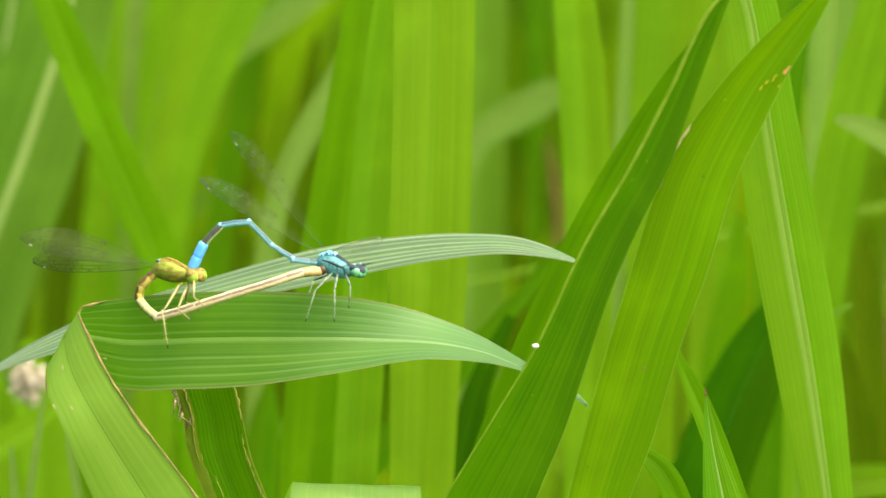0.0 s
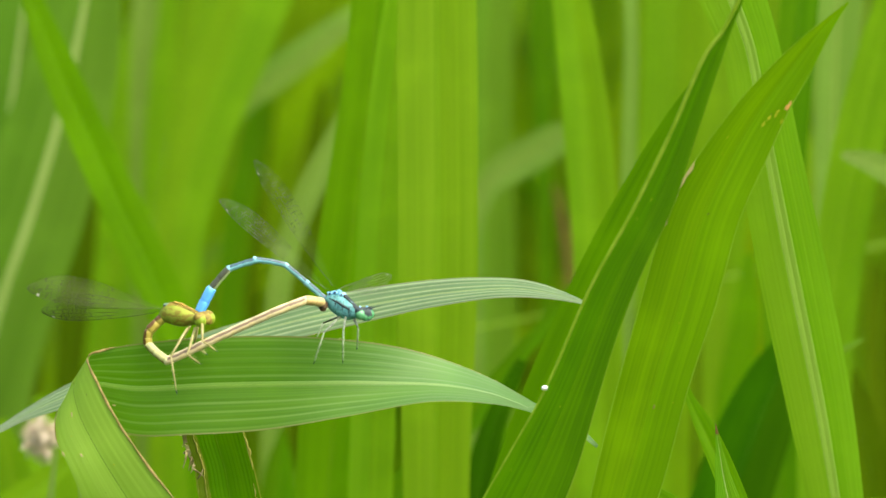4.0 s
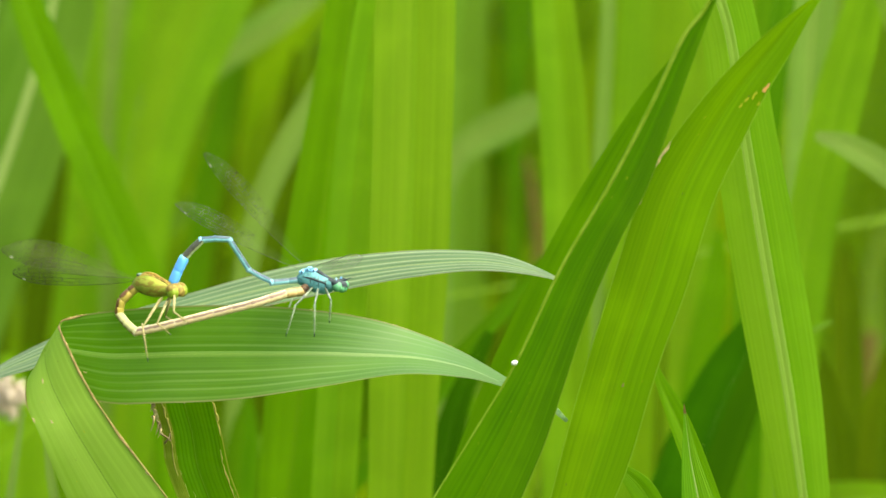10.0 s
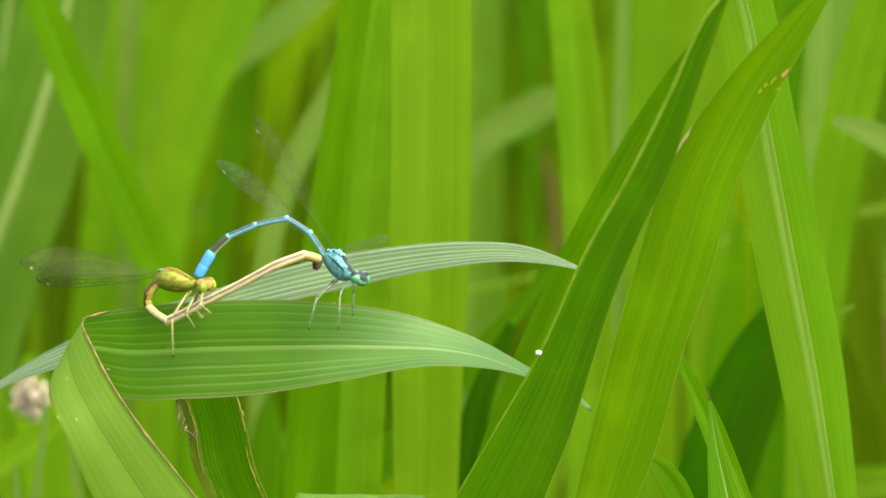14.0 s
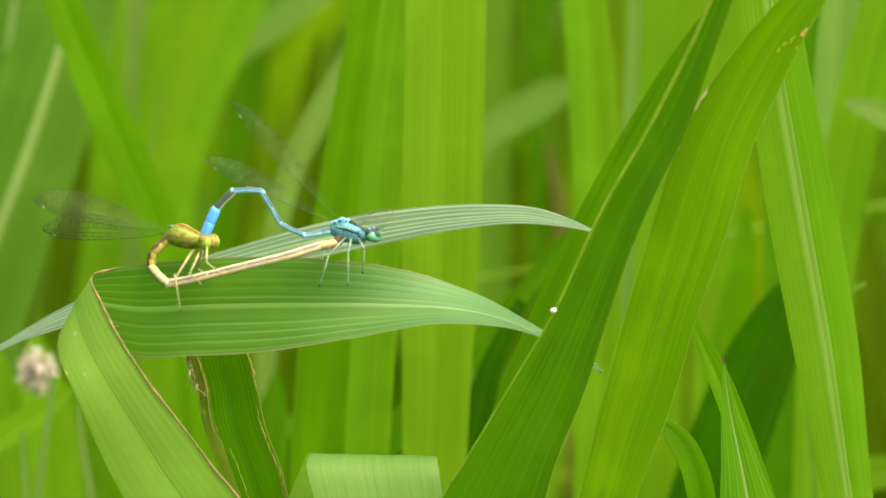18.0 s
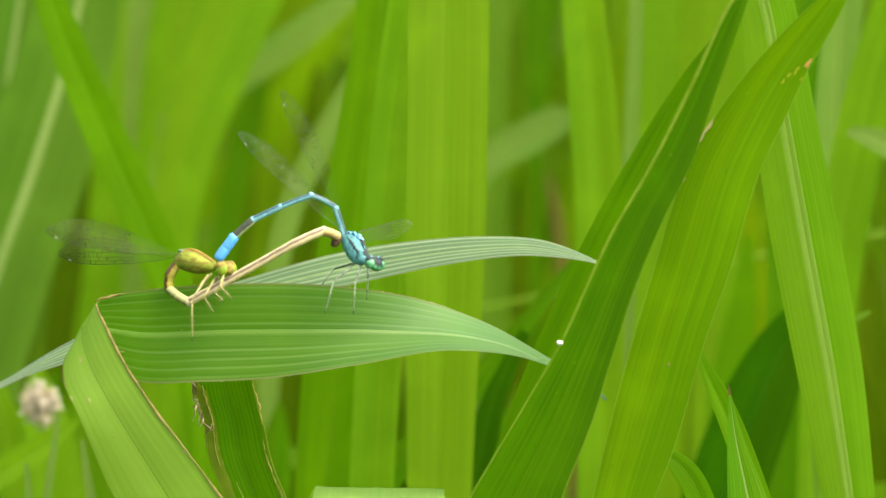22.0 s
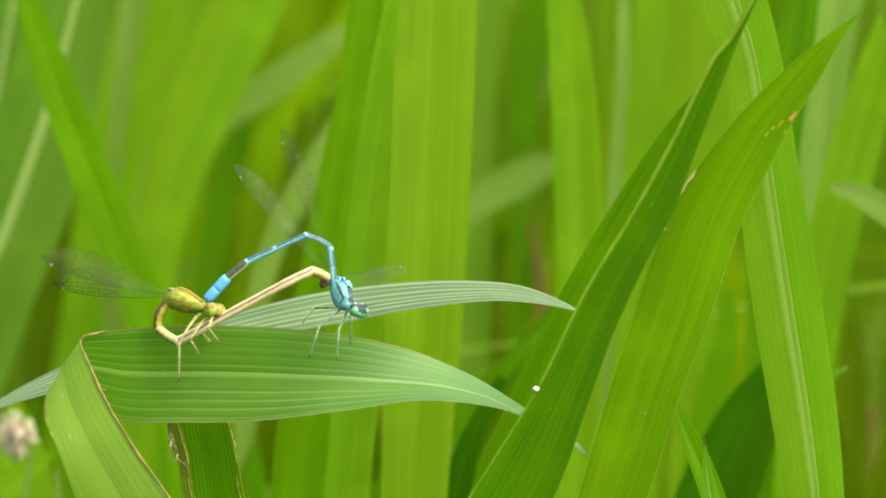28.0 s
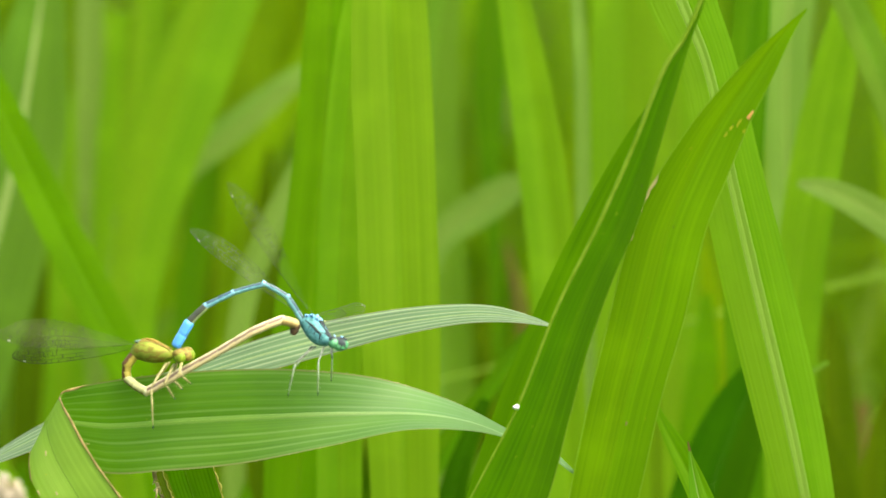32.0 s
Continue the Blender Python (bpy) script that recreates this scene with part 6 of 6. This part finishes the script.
def wing(parent, long, wide, membrane_of, net, vein_of):
    """A stalked narrow wing along x: clear membrane, dark vein net, dark wing spot."""
    def half(s, sign):
        body = max(0.0, (s - 0.10) / 0.90)
        lead, trail = 0.28 * body**0.6 * (1 - body**7), 0.72 * body**0.9 * (1 - body**4)
        return wide * (lead if sign > 0 else -trail) + 0.0002 * sign
    n = 26
    bm = bmesh.new()
    rows = []
    for k in range(n + 1):
        s = k / n
        hi, lo = half(s, 1), half(s, -1)
        rows.append([bm.verts.new((s * long, 0.00012 * math.sin(9 * (lo + (hi - lo) * j / 6) / wide + 6 * s), lo + (hi - lo) * j / 6)) for j in range(7)])
    for r0, r1 in zip(rows, rows[1:]):
        for j in range(6):
            bm.faces.new((r0[j], r0[j + 1], r1[j + 1], r1[j]))
    membrane = part("wing", bm, membrane_of, parent, "clear narrow wing folded back")
    lines = bmesh.new()
    def stroke(pts, w):
        for p, q in zip(pts, pts[1:]):
            p, q = Vector(p), Vector(q)
            d = (q - p)
            if d.length < 1e-7:
                continue
            s = Vector((-d.z, 0, d.x)).normalized() * w
            for lift in (-0.00004, 0.00004):
                o = Vector((0, lift, 0))
                lines.faces.new([lines.verts.new(v + o) for v in (p - s, q - s, q + s, p + s)])
    def at(s, f):
        lo, hi = half(s, -1), half(s, 1)
        z = lo + (hi - lo) * f
        return (s * long, 0.00012 * math.sin(9 * z / wide + 6 * s), z)
    for f, w in ((0.0, 0.000025), (0.18, 0.00002), (0.36, 0.00002), (0.55, 0.000025), (0.72, 0.00003), (0.86, 0.00003), (1.0, 0.00005)):
        stroke([at(s / 40, f) for s in range(2 if f == 1.0 else 16, 41)], w * 0.45)
    rng = random.Random(4)
    for k in range(net):
        s = 0.42 + 0.56 * k / net
        s += rng.uniform(-0.01, 0.01)
        n = rng.randrange(6)
        levels = (0.0, 0.18, 0.36, 0.55, 0.72, 0.86, 1.0)
        stroke([at(s, levels[n]), at(min(1, s + rng.uniform(0.0, 0.008)), levels[n + 1])], 0.000018)
    part("vein_net", lines, vein_of, membrane, "fine dark vein net", smooth=False)
    spot = bmesh.new()
    spot.faces.new([spot.verts.new(Vector(at(s, f)) + Vector((0, -0.00008, 0))) for s, f in ((0.905, 0.87), (0.925, 0.87), (0.922, 0.98), (0.902, 0.98))])
    part("wing_spot", spot, PALE_SPOT, membrane, "pale wing spot", smooth=False)
    return membrane


BONES = []


def bone(ob, thing, a, b, stay="a"):
    """Ties a part's x axis to the line between two joints. stay: the end on which it sits."""
    BONES.append((ob, thing, a, b, stay))
    return ob


def span(a, b):
    return sum((mm(b, s) - mm(a, s)).length for s in (0, 1, 2, 3)) / 4


def empty(name, at, label):
    e = new(name)
    e.empty_display_size = 0.005
    e.matrix_world = Matrix.Translation(at)
    return tagged(e, label, "damselfly", "pair of damselflies")


def leg(thing, a, k, f, material, r, shin=None):
    l1, l2 = max((mm(k, s) - mm(a, s)).length for s in (0, 1, 2, 3)), span(k, f)
    upper = part("upper_leg", lathe([(0, r, r, 0), (l1 * 0.5, r * 1.15, r * 1.15, 0), (l1, r * 0.7, r * 0.7, 0)], 7), material, thing)
    bone(upper, thing, a, k, "b")
    lower = lathe([(0, r * 0.8, r * 0.8, 0), (l2 * 0.8, r * 0.5, r * 0.5, 0), (l2, r * 0.35, r * 0.35, 0)], 7)
    for n in range(5):
        for s in (-1, 1):
            x = l2 * (0.2 + 0.14 * n)
            v = [lower.verts.new(p) for p in ((x, 0, 0), (x + 0.0001, 0, 0), (x + 0.0003, s * r * 1.0, s * r * 2.6))]
            lower.faces.new(v)
    low = part("lower_leg", lower, shin or material, thing)
    part("foot", lathe([(l2 * 0.93, r * 0.5, r * 0.5, 0), (l2 * 0.98, r * 0.55, r * 0.5, 0), (l2 * 1.04, r * 0.2, r * 0.2, 0)], 6), JET, low, "dark claw")
    bone(low, thing, k, f, "b")


def male():
    thing = empty("damselfly", LEAF_PIVOT + Vector((0.002, 0, 0)), "blue male damselfly clasping the female by his arched tail tip")
    mats = (BLUE, BLUE, BLUE, BLUE, BLACK, BRIGHT)
    names = ["m_base", "m_j1", "m_j2", "m_j3", "m_j4", "m_j5", "m_j6"]
    joints = chain(names, 1 / 48)
    for k in range(12):
        n = k // 2
        l = span(joints[k], joints[k + 1]) * (1.15 if k == 0 else 1.0)
        r0 = (0.00042, 0.00037, 0.00037, 0.00040, 0.00048, 0.00070)[n]
        r1 = r0 * (1.0, 1.0, 1.04, 1.1, 1.1, 1.0)[n]
        seg = segment("abdomen_segment", l, r0, r1, mats[n], thing, ("", "", "", "", "black tail segment", "bright blue tail segment")[n])
        bone(seg, thing, joints[k], joints[k + 1], "b" if k == 0 else "a")
        if k % 2 and k < 10:
            ring(l, r1, PALE_RING, seg, "pale blue collar")
    l = 0.0048
    thorax = part("thorax", lathe([(-0.0004, 0.0004, 0.0005, 0.0), (0.0001, 0.0008, 0.0009, 0.0002), (0.0010, 0.0011, 0.0014, 0.0002), (0.0022, 0.00115, 0.0015, -0.0001),
                                   (0.0034, 0.0010, 0.0013, -0.0004), (0.0044, 0.0007, 0.0009, -0.0004), (0.0051, 0.0004, 0.0005, -0.0003), (0.0056, 0.0003, 0.0003, -0.0001)], 18), TURQUOISE, thing, "turquoise thorax with black stripes")
    bone(thorax, thing, "m_base", "m_front")
    for side, w in ((-1, 1), (1, 1), (-1, 0), (1, 0)):
        stripe = cord([(x, side * y * (1.02 if w else 0.55), z) for x, y, z in (((0.0006, 0.00088, 0.0006), (0.0018, 0.00104, 0.0005), (0.0032, 0.0009, 0.0001), (0.0042, 0.0006, -0.0003)) if w
                       else ((0.0012, 0.0004, 0.0015), (0.0024, 0.0005, 0.0013), (0.0036, 0.0005, 0.0007), (0.0044, 0.0004, 0.0001)))], (0.0001, 0.00018, 0.00018, 0.00012), 6)
        part("stripe", stripe, JET, thorax, "black stripe")
    for x, y, z in ((0.0003, -0.0005, 0.0011), (0.0003, 0.0005, 0.0011), (0.0011, -0.0006, 0.0015), (0.0011, 0.0006, 0.0015), (0.0019, -0.0004, 0.0014), (0.0019, 0.0004, 0.0014)):
        part("wing_root", ball((x, y, z), 0.00034, 8, (1.2, 0.9, 0.8)), SKY_BLUE, thorax, "pale blue wing root")
        part("wing_hinge", ball((x + 0.00012, y * 1.5, z + 0.00010), 0.00014, 8), JET, thorax, "dark wing hinge")
    for x, top in ((0.0016, 0.0012), (0.0027, 0.0009), (0.0037, 0.0004)):
        for side in (-1, 1):
            part("side_line", cord([(x, side * 0.00075, top), (x + 0.0001, side * 0.00112, top * 0.4 - 0.0003), (x + 0.0003, side * 0.0009, -0.0010)], (0.00004, 0.00008, 0.00003), 5), JET, thorax, "fine black line")
    part("front_collar", lathe([(0.0037, 0.0004, 0.0004, 0.00045), (0.0040, 0.0006, 0.0005, 0.0002), (0.0044, 0.00058, 0.0005, 0.00005), (0.0049, 0.0004, 0.00036, -0.0001)], 16), JET, thorax, "black collar behind the head")
    head = part("head", lathe([(-0.0006, 0.0002, 0.0002, 0), (0.0001, 0.0003, 0.0003, 0), (0.0005, 0.0009, 0.0006, 0.0), (0.0011, 0.0012, 0.00075, 0), (0.0017, 0.0010, 0.0007, -0.0001), (0.0022, 0.0004, 0.0005, -0.0003)], 14), JET, thing, "dark head with green face")
    bone(head, thing, "m_front", "m_face")
    for s in (-1, 1):
        part("eye", ball((0.0013, s * 0.0010, -0.0002), 0.00066, 14, (1.05, 0.9, 1.05)), EYE_GREEN, head, "round green eye")
        part("eye_cap", ball((0.00102, s * 0.00103, 0.00020), 0.00058, 12, (1.05, 0.9, 0.9)), JET, head, "dark cap of the eye")
        part("eye_spot", ball((0.00085, s * 0.0007, 0.00070), 0.00016, 8), SKY_BLUE, head, "pale blue spot behind the eye")
        part("antenna", cord([(0.0016, s * 0.0003, 0.0005), (0.0022, s * 0.0006, 0.0010), (0.0030, s * 0.0008, 0.0014)], (0.00006, 0.00004, 0.00002), 5), JET, head)
    part("face", ball((0.0016, 0, -0.00042), 0.00084, 12, (0.8, 1.2, 0.75)), EYE_GREEN, head, "pale green face")
    for tip, base in (("m_tip_a", "m_wing_a"), ("m_tip_b", "m_wing_b"), ("m_tip_c", "m_wing_c"), ("m_tip_d", "m_wing_d")):
        bone(wing(thing, span(base, tip), 0.0036, MEMBRANE, 70, VEIN), thing, base, tip)
    for k in "abcd":
        leg(thing, "m_l" + k, "m_k" + k, "m_f" + k, LEG, 0.00014, SHIN)
    return thing


def female():
    thing = empty("damselfly", LEAF_PIVOT + Vector((-0.012, 0, 0)), "lime and straw female damselfly bent forward to the male")
    names = ["f_rear", "f_j1", "f_j2", "f_j3", "f_j4", "f_j5", "f_j6", "f_j7", "f_j8", "f_j9"]
    joints = chain(names, 1 / 40)
    for k in range(18):
        n = k // 2
        l = span(joints[k], joints[k + 1]) * 1.03
        r0 = (0.00068, 0.00062, 0.00060, 0.00058, 0.00056, 0.00056, 0.00060, 0.00066, 0.00064)[n]
        mat = SPOTTED if k < 4 else OLIVE if n < 3 else STRAW if n < 7 else BUFF if n < 8 else TAIL
        seg = segment("abdomen_segment", l, r0, r0 * (0.6 if k == 17 else 1.0), mat, thing, "dark tail tip" if n == 8 else "rust-spotted segment" if k < 4 else "")
        bone(seg, thing, joints[k], joints[k + 1])
        if k % 2 and 3 < k < 15:
            ring(l, r0 * 0.91, STRAW_RING, seg, "pale straw collar")
    thorax = part("thorax", lathe([(-0.0007, 0.0006, 0.0007, -0.0002), (0.0, 0.0009, 0.0011, 0.0002), (0.0010, 0.0013, 0.0015, 0.0003), (0.0024, 0.0013, 0.0015, 0.0001),
                                   (0.0036, 0.0012, 0.0012, -0.0001), (0.0044, 0.0009, 0.0009, -0.0002), (0.0052, 0.0004, 0.0005, -0.0002)], 18), BACK_GREEN, thing, "lime green thorax")
    bone(thorax, thing, "f_rear", "f_front")
    part("back_saddle", lathe([(-0.0006, 0.0004, 0.0005, 0.0002), (0.0, 0.00072, 0.00078, 0.00056), (0.0010, 0.0010, 0.00102, 0.00082), (0.0024, 0.0010, 0.00102, 0.00062), (0.0036, 0.0009, 0.00082, 0.00032), (0.0044, 0.0006, 0.0006, 0.00014), (0.0050, 0.0003, 0.0003, 0.0)], 16), SADDLE, thorax, "golden brown upper side of the thorax")
    for y in (-0.00035, 0.00035):
        part("back_stripe", cord([(x, y, z) for x, z in ((-0.0005, 0.0005), (0.0004, 0.0010), (0.0014, 0.00130), (0.0026, 0.00136), (0.0038, 0.0010), (0.0050, 0.0004))], (0.00008, 0.0001, 0.00013, 0.00013, 0.0001, 0.00008), 7), RUST, thorax, "rust brown back stripe")
    part("wing_root", ball((0.0004, 0, 0.00145), 0.0004, 8, (1.6, 1.4, 0.6)), WING_ROOT, thorax, "blue-green wing root")
    part("back_ridge", cord([(x, 0, z) for x, z in ((0.0008, 0.00175), (0.0016, 0.00176), (0.0026, 0.00155), (0.0036, 0.0011), (0.0046, 0.0006))], (0.0001, 0.00022, 0.00026, 0.0002, 0.0001), 8), RIDGE, thorax, "orange-brown ridge of the back")
    head = part("head", lathe([(0.0, 0.0003, 0.0003, 0), (0.0005, 0.0009, 0.0007, 0.0), (0.0012, 0.0011, 0.0008, 0), (0.0018, 0.0009, 0.0007, -0.0002), (0.0023, 0.0004, 0.0005, -0.0003)], 14), RUST, thing, "olive head")
    bone(head, thing, "f_front", "f_face")
    for s in (-1, 1):
        part("eye", ball((0.0013, s * 0.0010, -0.0003), 0.00085, 14, (1, 0.85, 1.05)), LIME, head, "round lime eye")
        part("eye_cap", ball((0.0011, s * 0.0010, 0.00015), 0.00082, 12, (1, 0.9, 0.75)), RUST, head, "rust brown cap of the eye")
    for tip, base in (("f_tip_a", "f_wing_a"), ("f_tip_b", "f_wing_b")):
        bone(wing(thing, span(base, tip), 0.0054, SMOKY, 90, DARK_VEIN), thing, base, tip)
    for k in "abcde":
        leg(thing, "f_l" + k, "f_k" + k, "f_f" + k, YELLOW, 0.00016)
    return thing


HIM, HER = male(), female()

# ---- small things ----
def dew():
    """A white speck on a blade's edge."""
    ob = finish_mesh("insect_egg", ball((0.03146, -0.01480, 0.45410), 0.00036, 10, (1.2, 0.8, 0.85)), WHITE)
    tagged(ob, "tiny white egg stuck to the edge of a grass leaf", "egg")


dew()


def seed_head():
    rng = random.Random(9)
    at = Vector((-0.04368, 0.10500, 0.42269))
    thing = new("seed_head")
    thing.matrix_world = Matrix.Translation(at)
    tagged(thing, "fluffy whitish seed head beside the leaf", "seed head")
    part("core", ball((0, 0, 0), 0.0016, 12, (1.15, 1, 1.0)), FLUFF, thing)
    for k in range(170):
        d = Vector((rng.gauss(0, 1), rng.gauss(0, 0.8), rng.gauss(0, 1))).normalized()
        p = d * rng.uniform(0.0011, 0.0024)
        d = (d + 0.9 * Vector((rng.gauss(0, 1), rng.gauss(0, 1), rng.gauss(0, 1)))).normalized()
        p.z *= rng.uniform(0.7, 1.5)
        part("floret", cord([p, p + d * 0.0008, p + d * 0.0017 + Vector((0, 0, rng.uniform(-0.0004, 0.0006)))], (0.00012, 0.00018, 0.00004), 5), FLUFF if k % 7 else DRY, thing)


seed_head()


# ---- what moves ----
# Seconds and state of the pair: 0 stretched, 1 half raised, 2 raised, 3 raised and turned.
PUMP = ((0.0, 0.35), (0.1, 0.1), (0.3, 0.0), (0.6, 0.0), (0.75, 0.5), (0.9, 2.0), (1.1, 2.3), (1.3, 1.7), (1.5, 1.0), (1.7, 0.2), (1.9, 0.0), (2.2, 0.0), (2.35, 0.5), (2.5, 2.2), (2.8, 1.9),
        (3.0, 1.2), (3.2, 0.3), (3.5, 0.0), (3.9, 0.1), (4.1, 1.8), (4.3, 2.1), (4.5, 1.9), (4.7, 0.9), (4.9, 0.0), (5.3, 0.0), (5.5, 0.3), (5.7, 2.1), (5.9, 2.0), (6.1, 1.8), (6.3, 1.3), (6.5, 0.0),
        (6.9, 0.0), (7.1, 0.2), (7.3, 2.1), (7.5, 2.0), (7.7, 1.7), (7.9, 0.8), (8.0, 0.35), (8.1, 0.05), (8.5, 0.0), (8.7, 0.3), (8.8, 0.7), (9.0, 2.7), (9.2, 2.1))
PUMP += ((9.4, 1.4), (9.7, 0.0), (10.1, 0.1), (10.2, 0.2), (10.4, 1.7), (10.55, 2.1), (10.8, 1.9), (11.0, 1.05), (11.2, 0.1), (11.5, 0.0), (11.7, 0.2), (11.9, 0.8), (12.05, 2.5), (12.2, 2.2), (12.5, 1.6), (12.7, 0.9),
         (12.8, 0.3), (13.0, 0.0), (13.3, 0.0), (13.5, 0.2), (13.7, 1.9), (14.0, 1.9), (14.3, 1.0), (14.5, 0.1), (15.0, 0.0), (15.2, 0.4), (15.35, 2.0), (15.5, 2.45), (15.7, 1.9), (15.9, 1.4), (16.0, 0.9), (16.2, 0.1),
         (16.6, 0.0), (16.8, 0.2), (17.0, 2.15), (17.3, 1.9), (17.5, 1.45), (17.7, 0.6), (17.9, 0.0), (18.2, 0.0), (18.3, 0.1), (18.4, 1.2), (18.5, 2.2))
PUMP += ((18.7, 2.7), (18.9, 3.0), (19.1, 2.9), (19.5, 1.9), (20.0, 2.6), (20.3, 1.4), (20.5, 0.8), (20.7, 1.3), (21.0, 2.1), (21.5, 3.0), (22.0, 2.5), (22.5, 2.3), (23.0, 3.0), (23.5, 2.9), (23.7, 2.2), (23.9, 0.9), (24.0, 0.55),
         (24.2, 0.7), (24.4, 1.3), (24.6, 2.3), (25.0, 3.0), (26.0, 2.9), (26.2, 2.6), (26.4, 1.7), (26.5, 1.1), (26.8, 0.8), (27.2, 1.6), (27.6, 2.6), (28.0, 2.9), (28.5, 2.9), (28.8, 2.6), (29.0, 2.75), (29.2, 2.0),
         (29.4, 0.7), (29.5, 0.6), (29.6, 0.9), (29.8, 1.8), (30.0, 3.0), (30.4, 2.6), (31.0, 2.2), (31.5, 2.2), (32.0, 2.05))
# Sway of the perch leaf: seconds, degrees, sideways and upward shift in mm.
SWAY = [
    (0, 0.74, -0.09, -0.53), (0.5, 0.45, -0.12, -0.37), (1, -0.07, 0.18, 0.11), (1.5, 0.45, 0.02, -0.35), (2, 0.44, 0.11, -0.29),
    (2.5, 0.03, 0.07, -0.14), (4.5, 0.00, -0.10, 0.18), (5, 0.15, -0.03, -0.19), (5.5, 0.24, -0.04, -0.18), (6, 0.51, 0.31, -0.43),
    (6.5, 0.34, 0.35, -0.21), (7, 0.63, 0.14, -0.35), (7.5, 0.39, 0.02, -0.30), (8, 0.48, -0.26, -0.32), (8.5, 0.05, -0.16, -0.25),
    (9, -0.08, 0.22, 0.11), (9.5, 0.51, 0.26, -0.29), (10, 0.69, 0.04, -0.26), (10.5, -0.73, -0.78, 0.95), (11, 0.28, -0.76, 0.11),
    (11.5, 0.29, 0.06, -0.08), (12, 0.15, 0.71, -0.26), (12.5, 0.60, 0.27, -0.27), (13, 0.23, -0.05, -0.10), (13.5, 0.49, -0.02, -0.27),
    (15.5, 0.28, 0.21, 0.35), (16, 0.82, 0.24, -0.14), (16.5, 0.91, 0.15, -0.17), (17, 0.71, -0.12, -0.02), (17.5, 0.59, -0.03, 0.19),
    (18, 0.75, -0.45, -0.19), (18.1, 0.44, -0.40, 0.33), (18.5, 0.25, -0.17, 0.75), (19, 0.18, -0.01, 0.86), (19.5, 0.47, -0.21, 0.40),
    (20, -0.04, -0.17, 0.92), (20.5, 0.43, -0.40, 0.38), (21, 0.41, -0.17, 0.75), (21.5, 0.20, -0.28, 0.85), (22, 0.18, -0.49, 0.85),
    (22.5, -0.00, -0.59, 0.93), (23, 0.02, -0.12, 0.93), (23.5, 0.06, -0.11, 0.85), (24, -0.04, -1.02, 1.20), (24.5, -0.22, -0.27, 1.22),
    (25, -0.07, -0.14, 0.93), (25.5, 0.25, 0.14, 0.78), (26, 0.24, 0.10, 0.74), (26.5, 0.40, 0.20, 0.63), (28.5, -0.45, 0.36, 0.07),
    (29, -0.02, 0.28, -0.36), (29.5, -0.24, 0.37, -0.36), (30, -0.69, 0.29, 0.15), (30.5, -0.23, 0.79, -0.49), (31, -0.72, 0.92, -0.00),
    (31.5, -0.95, 0.60, 0.16), (32, -0.46, 0.55, -0.09),
]


def swayed(turn, dx, dz):
    m = Matrix.Translation(LEAF_PIVOT + Vector((dx, 0, dz)) / 1000) @ Matrix.Rotation(-radians(turn), 4, "Y")
    return m @ Matrix.Translation(-LEAF_PIVOT)


def bone_pose(a, b, origin, stay, long):
    x = (b - a).normalized()
    y = (Vector((0, 1, 0)) - x * x.y).normalized()
    z = x.cross(y)
    m = Matrix((x, y, z)).transposed().to_4x4()
    m.translation = (a if stay == "a" else b - x * long) - origin
    return m


def motions():
    steps = [k / 10 for k in range(321)]
    ts, ss = zip(*PUMP)
    states = [float(np.interp(t, ts, ss)) for t in steps]
    sway = [(t, swayed(*row)) for t, *row in SWAY]
    for thing in (HIM, HER, *LEAF):
        home = Matrix.Translation(thing.location)
        walk(thing, [(t, m @ home) for t, m in sway])
    for ob, thing, a, b, stay in BONES:
        origin = LEAF_PIVOT + Vector((0.002 if thing is HIM else -0.012, 0, 0))
        long = max(v.co.x for v in ob.data.vertices)
        rows, last = [], None
        for t, s in zip(steps, states):
            if last is None or s != last or t == 32.0 or (rows and rows[-1][0] < t - 0.25):
                rows.append((t, bone_pose(mm(a, s), mm(b, s), origin, stay, long)))
            last = s
        walk(ob, rows)


motions()
